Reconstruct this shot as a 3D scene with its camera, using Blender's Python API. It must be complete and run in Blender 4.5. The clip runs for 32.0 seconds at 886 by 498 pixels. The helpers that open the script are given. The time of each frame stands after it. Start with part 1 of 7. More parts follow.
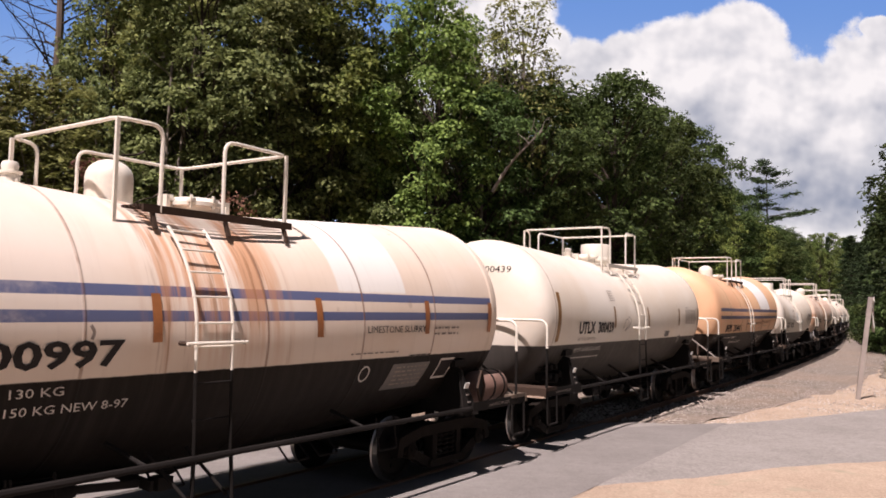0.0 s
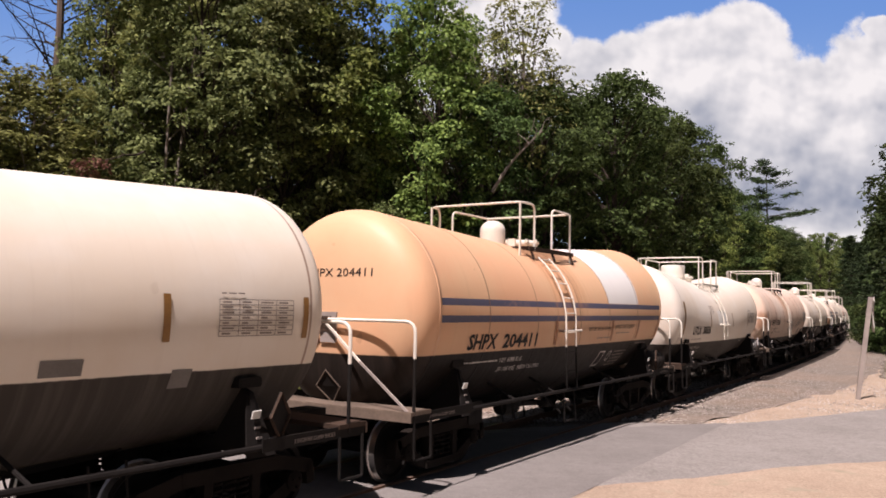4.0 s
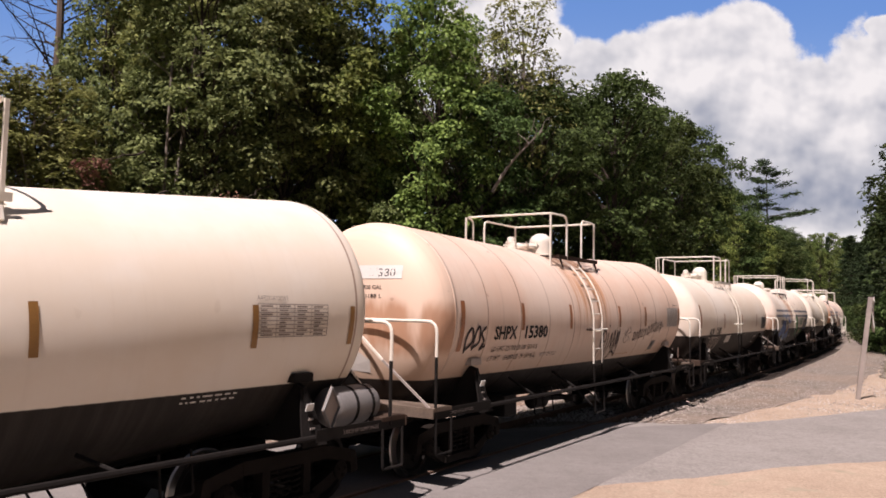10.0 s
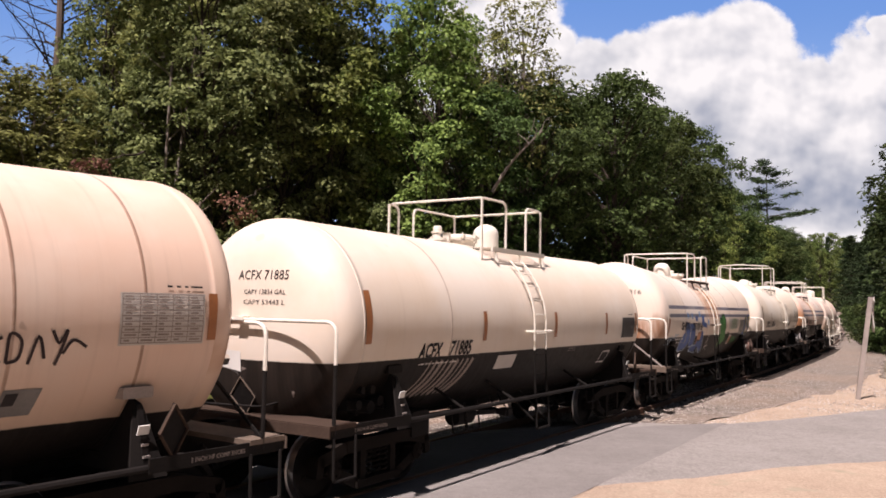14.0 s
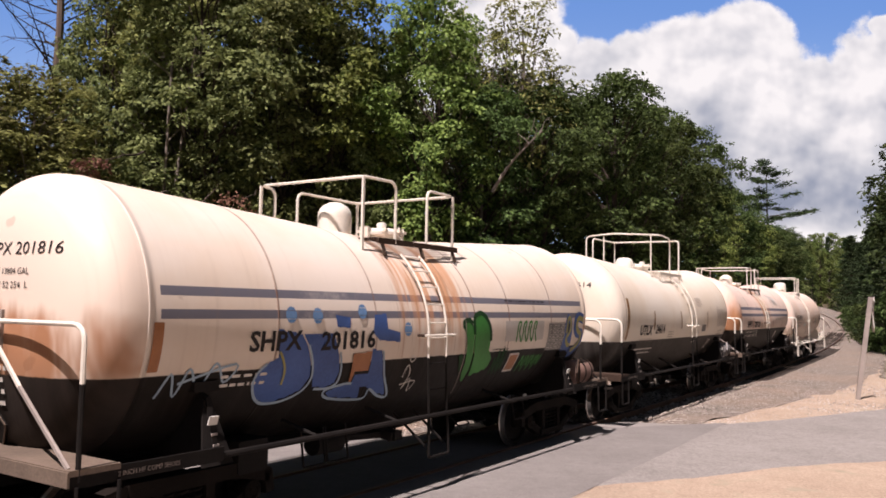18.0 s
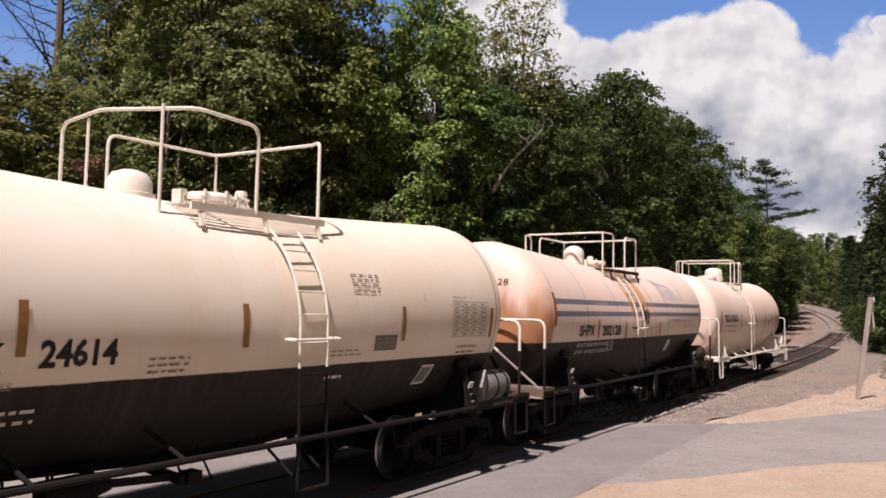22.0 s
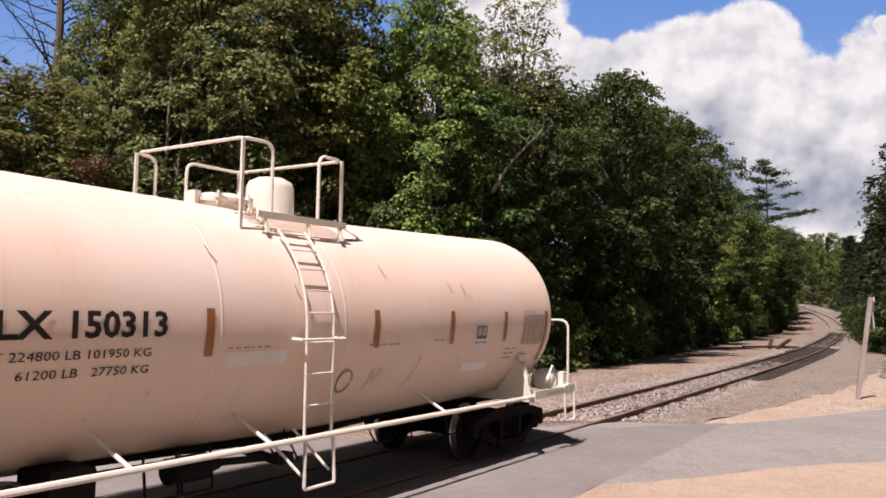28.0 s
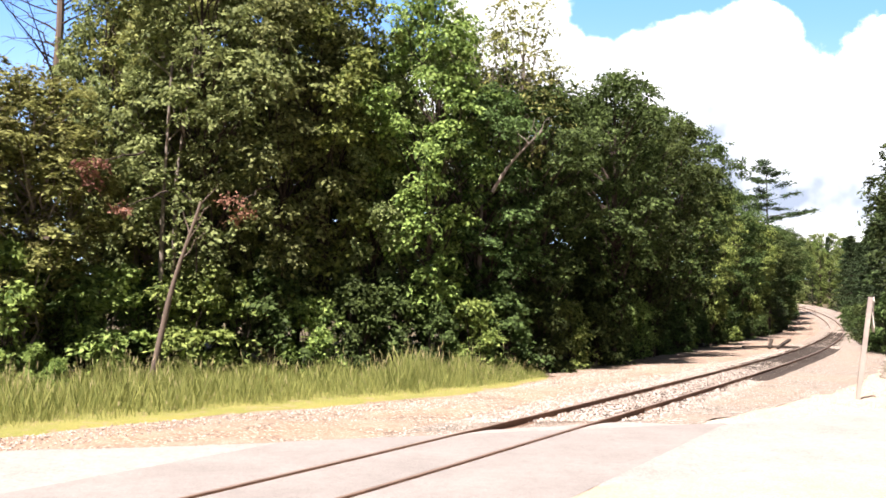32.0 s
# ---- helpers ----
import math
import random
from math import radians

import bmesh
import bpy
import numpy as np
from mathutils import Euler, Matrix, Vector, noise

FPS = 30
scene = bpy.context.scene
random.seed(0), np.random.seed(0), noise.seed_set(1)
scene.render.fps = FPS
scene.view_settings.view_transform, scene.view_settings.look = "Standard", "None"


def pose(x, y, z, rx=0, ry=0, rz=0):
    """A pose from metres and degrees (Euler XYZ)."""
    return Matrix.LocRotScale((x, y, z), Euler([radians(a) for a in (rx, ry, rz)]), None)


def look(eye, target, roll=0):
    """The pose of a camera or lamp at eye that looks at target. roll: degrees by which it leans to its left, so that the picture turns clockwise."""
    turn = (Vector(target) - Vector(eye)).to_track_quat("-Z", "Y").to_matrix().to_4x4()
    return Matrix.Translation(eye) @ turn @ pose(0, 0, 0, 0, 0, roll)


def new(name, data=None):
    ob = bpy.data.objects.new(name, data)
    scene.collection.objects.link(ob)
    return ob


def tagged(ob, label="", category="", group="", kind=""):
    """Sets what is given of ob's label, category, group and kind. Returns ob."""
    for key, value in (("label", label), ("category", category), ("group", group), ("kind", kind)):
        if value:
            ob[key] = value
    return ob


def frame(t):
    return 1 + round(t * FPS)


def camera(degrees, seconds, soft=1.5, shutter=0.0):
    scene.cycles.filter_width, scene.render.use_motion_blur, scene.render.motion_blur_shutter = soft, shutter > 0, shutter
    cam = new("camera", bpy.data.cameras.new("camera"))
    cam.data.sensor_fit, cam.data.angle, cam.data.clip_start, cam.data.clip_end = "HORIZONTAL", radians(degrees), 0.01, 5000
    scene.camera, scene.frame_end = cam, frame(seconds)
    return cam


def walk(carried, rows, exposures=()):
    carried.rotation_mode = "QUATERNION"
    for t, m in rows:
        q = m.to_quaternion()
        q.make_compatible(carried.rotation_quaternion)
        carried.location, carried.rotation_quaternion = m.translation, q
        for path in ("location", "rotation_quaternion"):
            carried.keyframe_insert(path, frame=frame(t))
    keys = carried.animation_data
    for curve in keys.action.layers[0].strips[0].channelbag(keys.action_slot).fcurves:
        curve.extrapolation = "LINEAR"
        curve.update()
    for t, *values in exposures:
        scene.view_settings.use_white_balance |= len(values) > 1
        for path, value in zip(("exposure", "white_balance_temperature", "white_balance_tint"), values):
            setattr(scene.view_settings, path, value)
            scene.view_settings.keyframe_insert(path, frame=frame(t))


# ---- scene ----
cam = camera(58.5, 32.0, soft=1.75)
EYE = Vector((0.0, 0.0, 2.38))
AIM = look(EYE, (0.0, 100.0, 2.38 + 100 * math.tan(radians(4.21))), 1.03)
walk(cam, [(0.0, AIM), (32.0, AIM)],
     exposures=[(0.0, 0.64, 6500, 17), (1.2, 0.50, 6500, 17), (2.0, 0.40, 6500, 17), (3.0, 0.45, 6500, 17), (6.0, 0.78, 6500, 17), (8.0, 0.44, 6500, 17), (11.0, 0.64, 6500, 17), (13.0, 0.70, 6500, 17), (17.0, 0.67, 6500, 17), (19.0, 0.60, 6500, 17), (21.0, 0.45, 6500, 17), (24.0, 0.68, 6500, 17), (28.0, 0.62, 6500, 17), (29.0, 0.74, 6500, 17), (29.5, 0.82, 6500, 17), (30.0, 1.32, 6500, 14), (30.5, 1.67, 6500, 11), (31.0, 1.84, 6500, 10), (32.0, 1.87, 6500, 10)])

# ---- daylight ----
SUN_TO = Vector((-0.212, -0.402, 0.891)).normalized()
SUN_EL = math.asin(SUN_TO.z)
SUN_AZ = math.atan2(SUN_TO.x, SUN_TO.y)
world = bpy.data.worlds.new("world")
scene.world = world
world.use_nodes = True
_wn = world.node_tree.nodes
_sky = _wn.new("ShaderNodeTexSky")
_sky.sky_type = "NISHITA"
_sky.sun_disc = False
_sky.sun_elevation = SUN_EL
_sky.sun_rotation = SUN_AZ
_sky.air_density = 1.0
_sky.dust_density = 0.2
_sky.ozone_density = 2.0
_wn["Background"].inputs["Strength"].default_value = 0.05
_hue = _wn.new("ShaderNodeHueSaturation")
_hue.inputs["Saturation"].default_value = 0.6
_hue.inputs["Value"].default_value = 0.33
world.node_tree.links.new(_sky.outputs[0], _hue.inputs["Color"])
world.node_tree.links.new(_hue.outputs[0], _wn["Background"].inputs["Color"])
sun = new("sun", bpy.data.lights.new("sun", "SUN"))
sun.data.energy = 5.0
sun.data.angle = radians(0.53)
sun.data.color = (1.0, 0.895, 0.855)
sun.matrix_world = look(SUN_TO * 50, (0, 0, 0))


# ---- materials ----
def shader(name):
    m = bpy.data.materials.new(name)
    m.use_nodes = True
    return m, m.node_tree.nodes, m.node_tree.links, m.node_tree.nodes["Principled BSDF"]


def link_ramp(n, l, src, stops):
    r = n.new("ShaderNodeValToRGB")
    el = r.color_ramp.elements
    while len(el) < len(stops):
        el.new(0.5)
    for e, (pos, col) in zip(el, stops):
        e.position = pos
        e.color = (*col, 1) if len(col) == 3 else col
    l.new(src, r.inputs[0])
    return r.outputs[0]


def noise_tex(n, l, scale, detail=4.0, rough=0.55, vec=None, coord="Object"):
    t = n.new("ShaderNodeTexNoise")
    t.inputs["Scale"].default_value = scale
    t.inputs["Detail"].default_value = detail
    t.inputs["Roughness"].default_value = rough
    if vec is None:
        c = n.new("ShaderNodeTexCoord")
        vec = c.outputs[coord]
    l.new(vec, t.inputs["Vector"])
    return t.outputs["Fac"]


def mix_col(n, l, fac, a, b, mode="MIX"):
    m = n.new("ShaderNodeMix")
    m.data_type = "RGBA"
    m.blend_type = mode
    for sock, val in ((m.inputs[0], fac), (m.inputs[6], a), (m.inputs[7], b)):
        if isinstance(val, (int, float)):
            sock.default_value = val
        elif isinstance(val, tuple):
            sock.default_value = (*val, 1)
        else:
            l.new(val, sock)
    return m.outputs[2]


def math_node(n, l, op, a, b=0.0, c=0.0, clamp=False):
    m = n.new("ShaderNodeMath")
    m.operation = op
    m.use_clamp = clamp
    for sock, val in zip(m.inputs, (a, b, c)):
        if isinstance(val, (int, float)):
            sock.default_value = val
        else:
            l.new(val, sock)
    return m.outputs[0]


def smooth(n, l, x, lo, hi):
    m = n.new("ShaderNodeMapRange")
    m.interpolation_type = "SMOOTHSTEP"
    l.new(x, m.inputs[0])
    m.inputs[1].default_value, m.inputs[2].default_value = lo, hi
    return m.outputs[0]


def bump(n, l, bsdf, height, strength=0.3, distance=0.02):
    b = n.new("ShaderNodeBump")
    b.inputs["Strength"].default_value = strength
    b.inputs["Distance"].default_value = distance
    l.new(height, b.inputs["Height"])
    l.new(b.outputs[0], bsdf.inputs["Normal"])


def plain(name, col, rough=0.6, metal=0.0, var=0.25, scale=6.0, bumpy=0.15):
    """A surface of one colour, with mottling at two scales and fine relief."""
    m, n, l, b = shader(name)
    lo = tuple(c * (1 - var) for c in col)
    hi = tuple(min(1, c * (1 + var * 0.6)) for c in col)
    big = link_ramp(n, l, noise_tex(n, l, scale * 0.3, 3), [(0.3, lo), (0.7, hi)])
    fine = noise_tex(n, l, scale * 6, 5)
    c = mix_col(n, l, 0.35, big, link_ramp(n, l, fine, [(0.3, lo), (0.7, hi)]))
    l.new(c, b.inputs["Base Color"])
    b.inputs["Roughness"].default_value = rough
    b.inputs["Metallic"].default_value = metal
    b.inputs["Specular IOR Level"].default_value = 0.45 if max(col) > 0.1 else 0.14
    if bumpy:
        bump(n, l, b, fine, bumpy, 0.01)
    return m


def two_tone(name, a, c, scale, rough=0.9, fine=0.5, bump_d=0.02, third=None, coord="Object"):
    """Natural ground: two colours in patches, grains of both."""
    m, n, l, b = shader(name)
    big = noise_tex(n, l, scale, 5, 0.6, coord=coord)
    col = link_ramp(n, l, big, [(0.35, a), (0.65, c)])
    grain = noise_tex(n, l, scale * 40, 4, 0.7, coord=coord)
    col = mix_col(n, l, fine, col, link_ramp(n, l, grain, [(0.3, tuple(x * 0.5 for x in a)), (0.7, tuple(min(1, x * 1.35) for x in c))]))
    if third:
        patch = noise_tex(n, l, scale * 3.1, 4, 0.6, coord=coord)
        col = mix_col(n, l, smooth(n, l, patch, 0.55, 0.68), col, third)
    l.new(col, b.inputs["Base Color"])
    b.inputs["Roughness"].default_value = rough
    b.inputs["Specular IOR Level"].default_value = 0.2
    mott = noise_tex(n, l, scale * 9, 6, 0.75, coord=coord)
    l.new(mix_col(n, l, 1.0, col, link_ramp(n, l, mott, [(0.3, (0.86, 0.855, 0.85)), (0.5, (1.0, 1.0, 1.0)), (0.7, (1.08, 1.08, 1.08))]), "MULTIPLY"), b.inputs["Base Color"])
    bump(n, l, b, grain, 0.5, bump_d)
    return m


def gravelly(name, a, c, scale):
    """Small stones in soil: pebbles of many tints with dark gaps, soil patches between them."""
    m, n, l, b = shader(name)
    co = n.new("ShaderNodeTexCoord")
    v = n.new("ShaderNodeTexVoronoi")
    v.inputs["Scale"].default_value = scale
    v.inputs["Randomness"].default_value = 1.0
    l.new(co.outputs["Object"], v.inputs["Vector"])
    sep = n.new("ShaderNodeSeparateColor")
    l.new(v.outputs["Color"], sep.inputs[0])
    peb = link_ramp(n, l, sep.outputs[0], [(0.0, tuple(x * 0.55 for x in a)), (0.45, a), (0.8, c), (1.0, tuple(min(1, x * 1.9 + 0.04) for x in c))])
    gap = smooth(n, l, v.outputs["Distance"], 0.62, 0.40)
    peb = mix_col(n, l, gap, tuple(x * 0.45 for x in a), peb)
    soil = link_ramp(n, l, noise_tex(n, l, 45.0, 4, 0.7, co.outputs["Object"]), [(0.3, tuple(x * 0.75 for x in a)), (0.7, tuple(x * 1.15 for x in a))])
    patch = smooth(n, l, noise_tex(n, l, 0.8, 5, 0.65, co.outputs["Object"]), 0.44, 0.60)
    col = mix_col(n, l, patch, peb, mix_col(n, l, 0.3, soil, peb))
    drift = noise_tex(n, l, 3.5, 6, 0.75, co.outputs["Object"])
    col = mix_col(n, l, 1.0, col, link_ramp(n, l, drift, [(0.32, (0.74, 0.72, 0.70)), (0.5, (0.97, 0.97, 0.97)), (0.68, (1.15, 1.15, 1.15))]), "MULTIPLY")
    wide = noise_tex(n, l, 0.25, 3, 0.6, co.outputs["Object"])
    col = mix_col(n, l, math_node(n, l, "MULTIPLY", smooth(n, l, wide, 0.4, 0.7), 0.35), col, tuple(x * q for x, q in zip(a, (1.25, 1.02, 0.85))))
    l.new(col, b.inputs["Base Color"])
    b.inputs["Roughness"].default_value = 0.95
    b.inputs["Specular IOR Level"].default_value = 0.15
    bump(n, l, b, math_node(n, l, "SUBTRACT", 1.0, v.outputs["Distance"]), 0.6, 0.03)
    return m


def pebbles(name):
    """Loose stones, each of its own tint."""
    m, n, l, b = shader(name)
    g = n.new("ShaderNodeNewGeometry")
    col = link_ramp(n, l, g.outputs["Random Per Island"], [(0.0, (0.16, 0.13, 0.11)), (0.35, (0.30, 0.255, 0.22)), (0.75, (0.45, 0.40, 0.355)), (1.0, (0.62, 0.57, 0.52))])
    l.new(mix_col(n, l, 0.3, col, link_ramp(n, l, noise_tex(n, l, 40.0, 3), [(0.3, (0.15, 0.12, 0.10)), (0.7, (0.40, 0.34, 0.30))])), b.inputs["Base Color"])
    b.inputs["Roughness"].default_value = 0.95
    b.inputs["Specular IOR Level"].default_value = 0.2
    return m


def leafy(name, dark, light, trans=0.35):
    """Leaf colour varies from clump to clump and from tree to tree."""
    m, n, l, b = shader(name)
    g = n.new("ShaderNodeNewGeometry")
    o = n.new("ShaderNodeObjectInfo")
    col = link_ramp(n, l, g.outputs["Random Per Island"], [(0.0, dark), (0.75, light), (1.0, tuple(x * 1.25 for x in light))])
    hue = n.new("ShaderNodeHueSaturation")
    l.new(col, hue.inputs["Color"])
    l.new(math_node(n, l, "MULTIPLY_ADD", o.outputs["Random"], 0.04, 0.464), hue.inputs["Hue"])
    l.new(math_node(n, l, "MULTIPLY_ADD", o.outputs["Random"], 0.5, 0.75), hue.inputs["Value"])
    l.new(hue.outputs[0], b.inputs["Base Color"])
    b.inputs["Roughness"].default_value = 0.7
    b.inputs["Specular IOR Level"].default_value = 0.15
    t = n.new("ShaderNodeBsdfTranslucent")
    l.new(hue.outputs[0], t.inputs["Color"])
    mx = n.new("ShaderNodeMixShader")
    mx.inputs[0].default_value = trans
    l.new(b.outputs[0], mx.inputs[1])
    l.new(t.outputs[0], mx.inputs[2])
    l.new(mx.outputs[0], n["Material Output"].inputs["Surface"])
    return m


M = {}
M["rail_side"] = plain("rusty_rail", (0.16, 0.085, 0.05), 0.85, 0.2, 0.4, 8, 0.3)
M["rail_top"] = plain("worn_rail_top", (0.24, 0.165, 0.13), 0.45, 0.45, 0.3, 5, 0.05)
M["tie"] = plain("creosoted_timber", (0.045, 0.035, 0.028), 0.9, 0, 0.4, 6, 0.5)
M["asphalt"] = two_tone("weathered_asphalt", (0.205, 0.187, 0.173), (0.270, 0.248, 0.230), 0.5, 0.9, 0.4, 0.010)
M["asphalt_patch"] = two_tone("patched_asphalt", (0.170, 0.155, 0.145), (0.218, 0.201, 0.189), 0.7, 0.9, 0.3, 0.006)
M["sand"] = two_tone("sandy_soil", (0.300, 0.224, 0.166), (0.42, 0.325, 0.245), 0.6, 0.95, 0.5, 0.03, third=(0.32, 0.27, 0.20))
M["gravel"] = gravelly("crushed_stone_bed", (0.225, 0.190, 0.160), (0.42, 0.375, 0.332), 22.0)
M["verge"] = gravelly("pebbly_pink_soil", (0.262, 0.198, 0.153), (0.350, 0.290, 0.240), 18.0)
M["cinder"] = gravelly("dark_cinders", (0.042, 0.034, 0.029), (0.088, 0.073, 0.062), 22.0)
M["placard_face"] = plain("faded_pink_placard", (0.30, 0.17, 0.14), 0.7, 0, 0.35, 14, 0)
M["soil"] = two_tone("forest_floor", (0.05, 0.045, 0.025), (0.11, 0.085, 0.05), 0.5, 0.95, 0.5, 0.05)
M["moss"] = two_tone("short_grass_and_moss", (0.13, 0.145, 0.035), (0.22, 0.20, 0.06), 0.9, 0.95, 0.6, 0.03, third=(0.22, 0.17, 0.10))
M["stone"] = pebbles("ballast_stone")
M["grass"] = leafy("grass_blade", (0.10, 0.135, 0.035), (0.28, 0.30, 0.10), 0.3)
M["seed"] = leafy("seed_head", (0.24, 0.21, 0.10), (0.35, 0.30, 0.16), 0.2)
M["leaf_oak"] = leafy("oak_leaves", (0.046, 0.068, 0.023), (0.228, 0.285, 0.108))
M["leaf_maple"] = leafy("maple_leaves", (0.046, 0.086, 0.020), (0.232, 0.320, 0.088))
M["leaf_olive"] = leafy("olive_leaves", (0.064, 0.076, 0.024), (0.240, 0.268, 0.088))
# leaf green darkened in the colour itself, for the shaded depth of the wood
M["leaf_dark"] = leafy("shade_dark_leaves", (0.018, 0.032, 0.012), (0.060, 0.098, 0.032))
M["leaf_mid"] = leafy("deep_green_leaves", (0.018, 0.032, 0.010), (0.082, 0.128, 0.038))
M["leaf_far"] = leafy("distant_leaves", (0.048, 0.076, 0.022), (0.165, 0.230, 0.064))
M["needle"] = leafy("pine_needles", (0.014, 0.028, 0.012), (0.046, 0.078, 0.030), 0.15)
M["leaf_red"] = leafy("withered_leaves", (0.13, 0.07, 0.04), (0.25, 0.15, 0.09), 0.2)
M["bark"] = plain("grey_brown_bark", (0.055, 0.042, 0.034), 0.95, 0, 0.4, 4, 0.6)
M["bark_red"] = plain("reddish_brown_bark", (0.145, 0.108, 0.085), 0.95, 0, 0.4, 4, 0.6)
M["bark_pale"] = plain("pale_bark", (0.20, 0.165, 0.14), 0.9, 0, 0.35, 4, 0.5)
M["post"] = plain("weathered_white_post", (0.34, 0.29, 0.26), 0.8, 0, 0.25, 8, 0.3)
M["sign_back"] = plain("sign_board", (0.40, 0.36, 0.33), 0.6, 0, 0.2, 6, 0.1)

# railway car surfaces
M["white_rail"] = plain("cream_white_steel_paint", (0.74, 0.69, 0.60), 0.5, 0, 0.12, 5, 0.1)
M["black_steel"] = plain("grimy_black_steel", (0.013, 0.011, 0.010), 0.75, 0.0, 0.5, 5, 0.25)
M["brown_steel"] = plain("dusty_brown_steel", (0.058, 0.038, 0.028), 0.85, 0.0, 0.45, 5, 0.3)
M["plank"] = plain("worn_platform_planks", (0.15, 0.11, 0.082), 0.9, 0, 0.45, 5, 0.4)
M["rust_wheel"] = plain("rusty_brake_wheel", (0.20, 0.12, 0.085), 0.8, 0, 0.4, 8, 0.2)
M["truck"] = plain("rusty_truck_casting", (0.013, 0.0095, 0.0075), 0.9, 0.0, 0.5, 6, 0.35)
M["wheel"] = plain("dark_wheel_steel", (0.011, 0.009, 0.008), 0.65, 0.1, 0.4, 6, 0.15)
M["tread"] = plain("bright_wheel_tread", (0.45, 0.42, 0.40), 0.35, 0.9, 0.2, 6, 0.05)
M["grey_tank"] = plain("grey_painted_reservoir", (0.17, 0.16, 0.155), 0.55, 0, 0.25, 5, 0.1)
M["rust_tank"] = plain("rusty_pink_reservoir", (0.20, 0.12, 0.095), 0.8, 0, 0.35, 6, 0.2)
M["dark_tank"] = plain("sooty_reservoir", (0.045, 0.037, 0.033), 0.7, 0, 0.4, 6, 0.15)
M["ink"] = plain("black_stencil_paint", (0.030, 0.026, 0.026), 0.6, 0, 0.4, 12, 0)
M["ink_pale"] = plain("pale_stencil_paint", (0.62, 0.58, 0.53), 0.6, 0, 0.3, 12, 0)
M["ink_grey"] = plain("grey_stencil_paint", (0.27, 0.22, 0.19), 0.6, 0, 0.3, 12, 0)
M["strip_brown"] = plain("reflective_strip_brown", (0.34, 0.13, 0.045), 0.4, 0, 0.3, 9, 0)
M["strip_ochre"] = plain("reflective_strip_ochre", (0.26, 0.13, 0.035), 0.4, 0, 0.3, 9, 0)
M["panel_grey"] = plain("grey_notice_panel", (0.52, 0.48, 0.44), 0.6, 0, 0.15, 9, 0)
M["panel_dark"] = plain("dark_notice_panel", (0.15, 0.14, 0.13), 0.6, 0, 0.3, 9, 0)
M["panel_white"] = plain("white_notice_panel", (0.72, 0.70, 0.66), 0.55, 0, 0.1, 9, 0)
M["spray_black"] = plain("black_spray_paint", (0.05, 0.035, 0.035), 0.6, 0, 0.3, 12, 0)
M["spray_blue"] = plain("blue_spray_paint", (0.045, 0.10, 0.30), 0.55, 0, 0.35, 5, 0)
M["spray_lightblue"] = plain("pale_blue_spray_paint", (0.30, 0.40, 0.50), 0.55, 0, 0.3, 5, 0)
M["spray_green"] = plain("green_spray_paint", (0.035, 0.20, 0.030), 0.55, 0, 0.35, 5, 0)
M["spray_bright"] = plain("bright_blue_spray_paint", (0.13, 0.25, 0.45), 0.55, 0, 0.3, 5, 0)
M["spray_yellow"] = plain("faded_yellow_spray_paint", (0.32, 0.30, 0.10), 0.6, 0, 0.3, 5, 0)
M["spray_dkgreen"] = plain("dark_green_spray_paint", (0.015, 0.055, 0.018), 0.55, 0, 0.3, 5, 0)


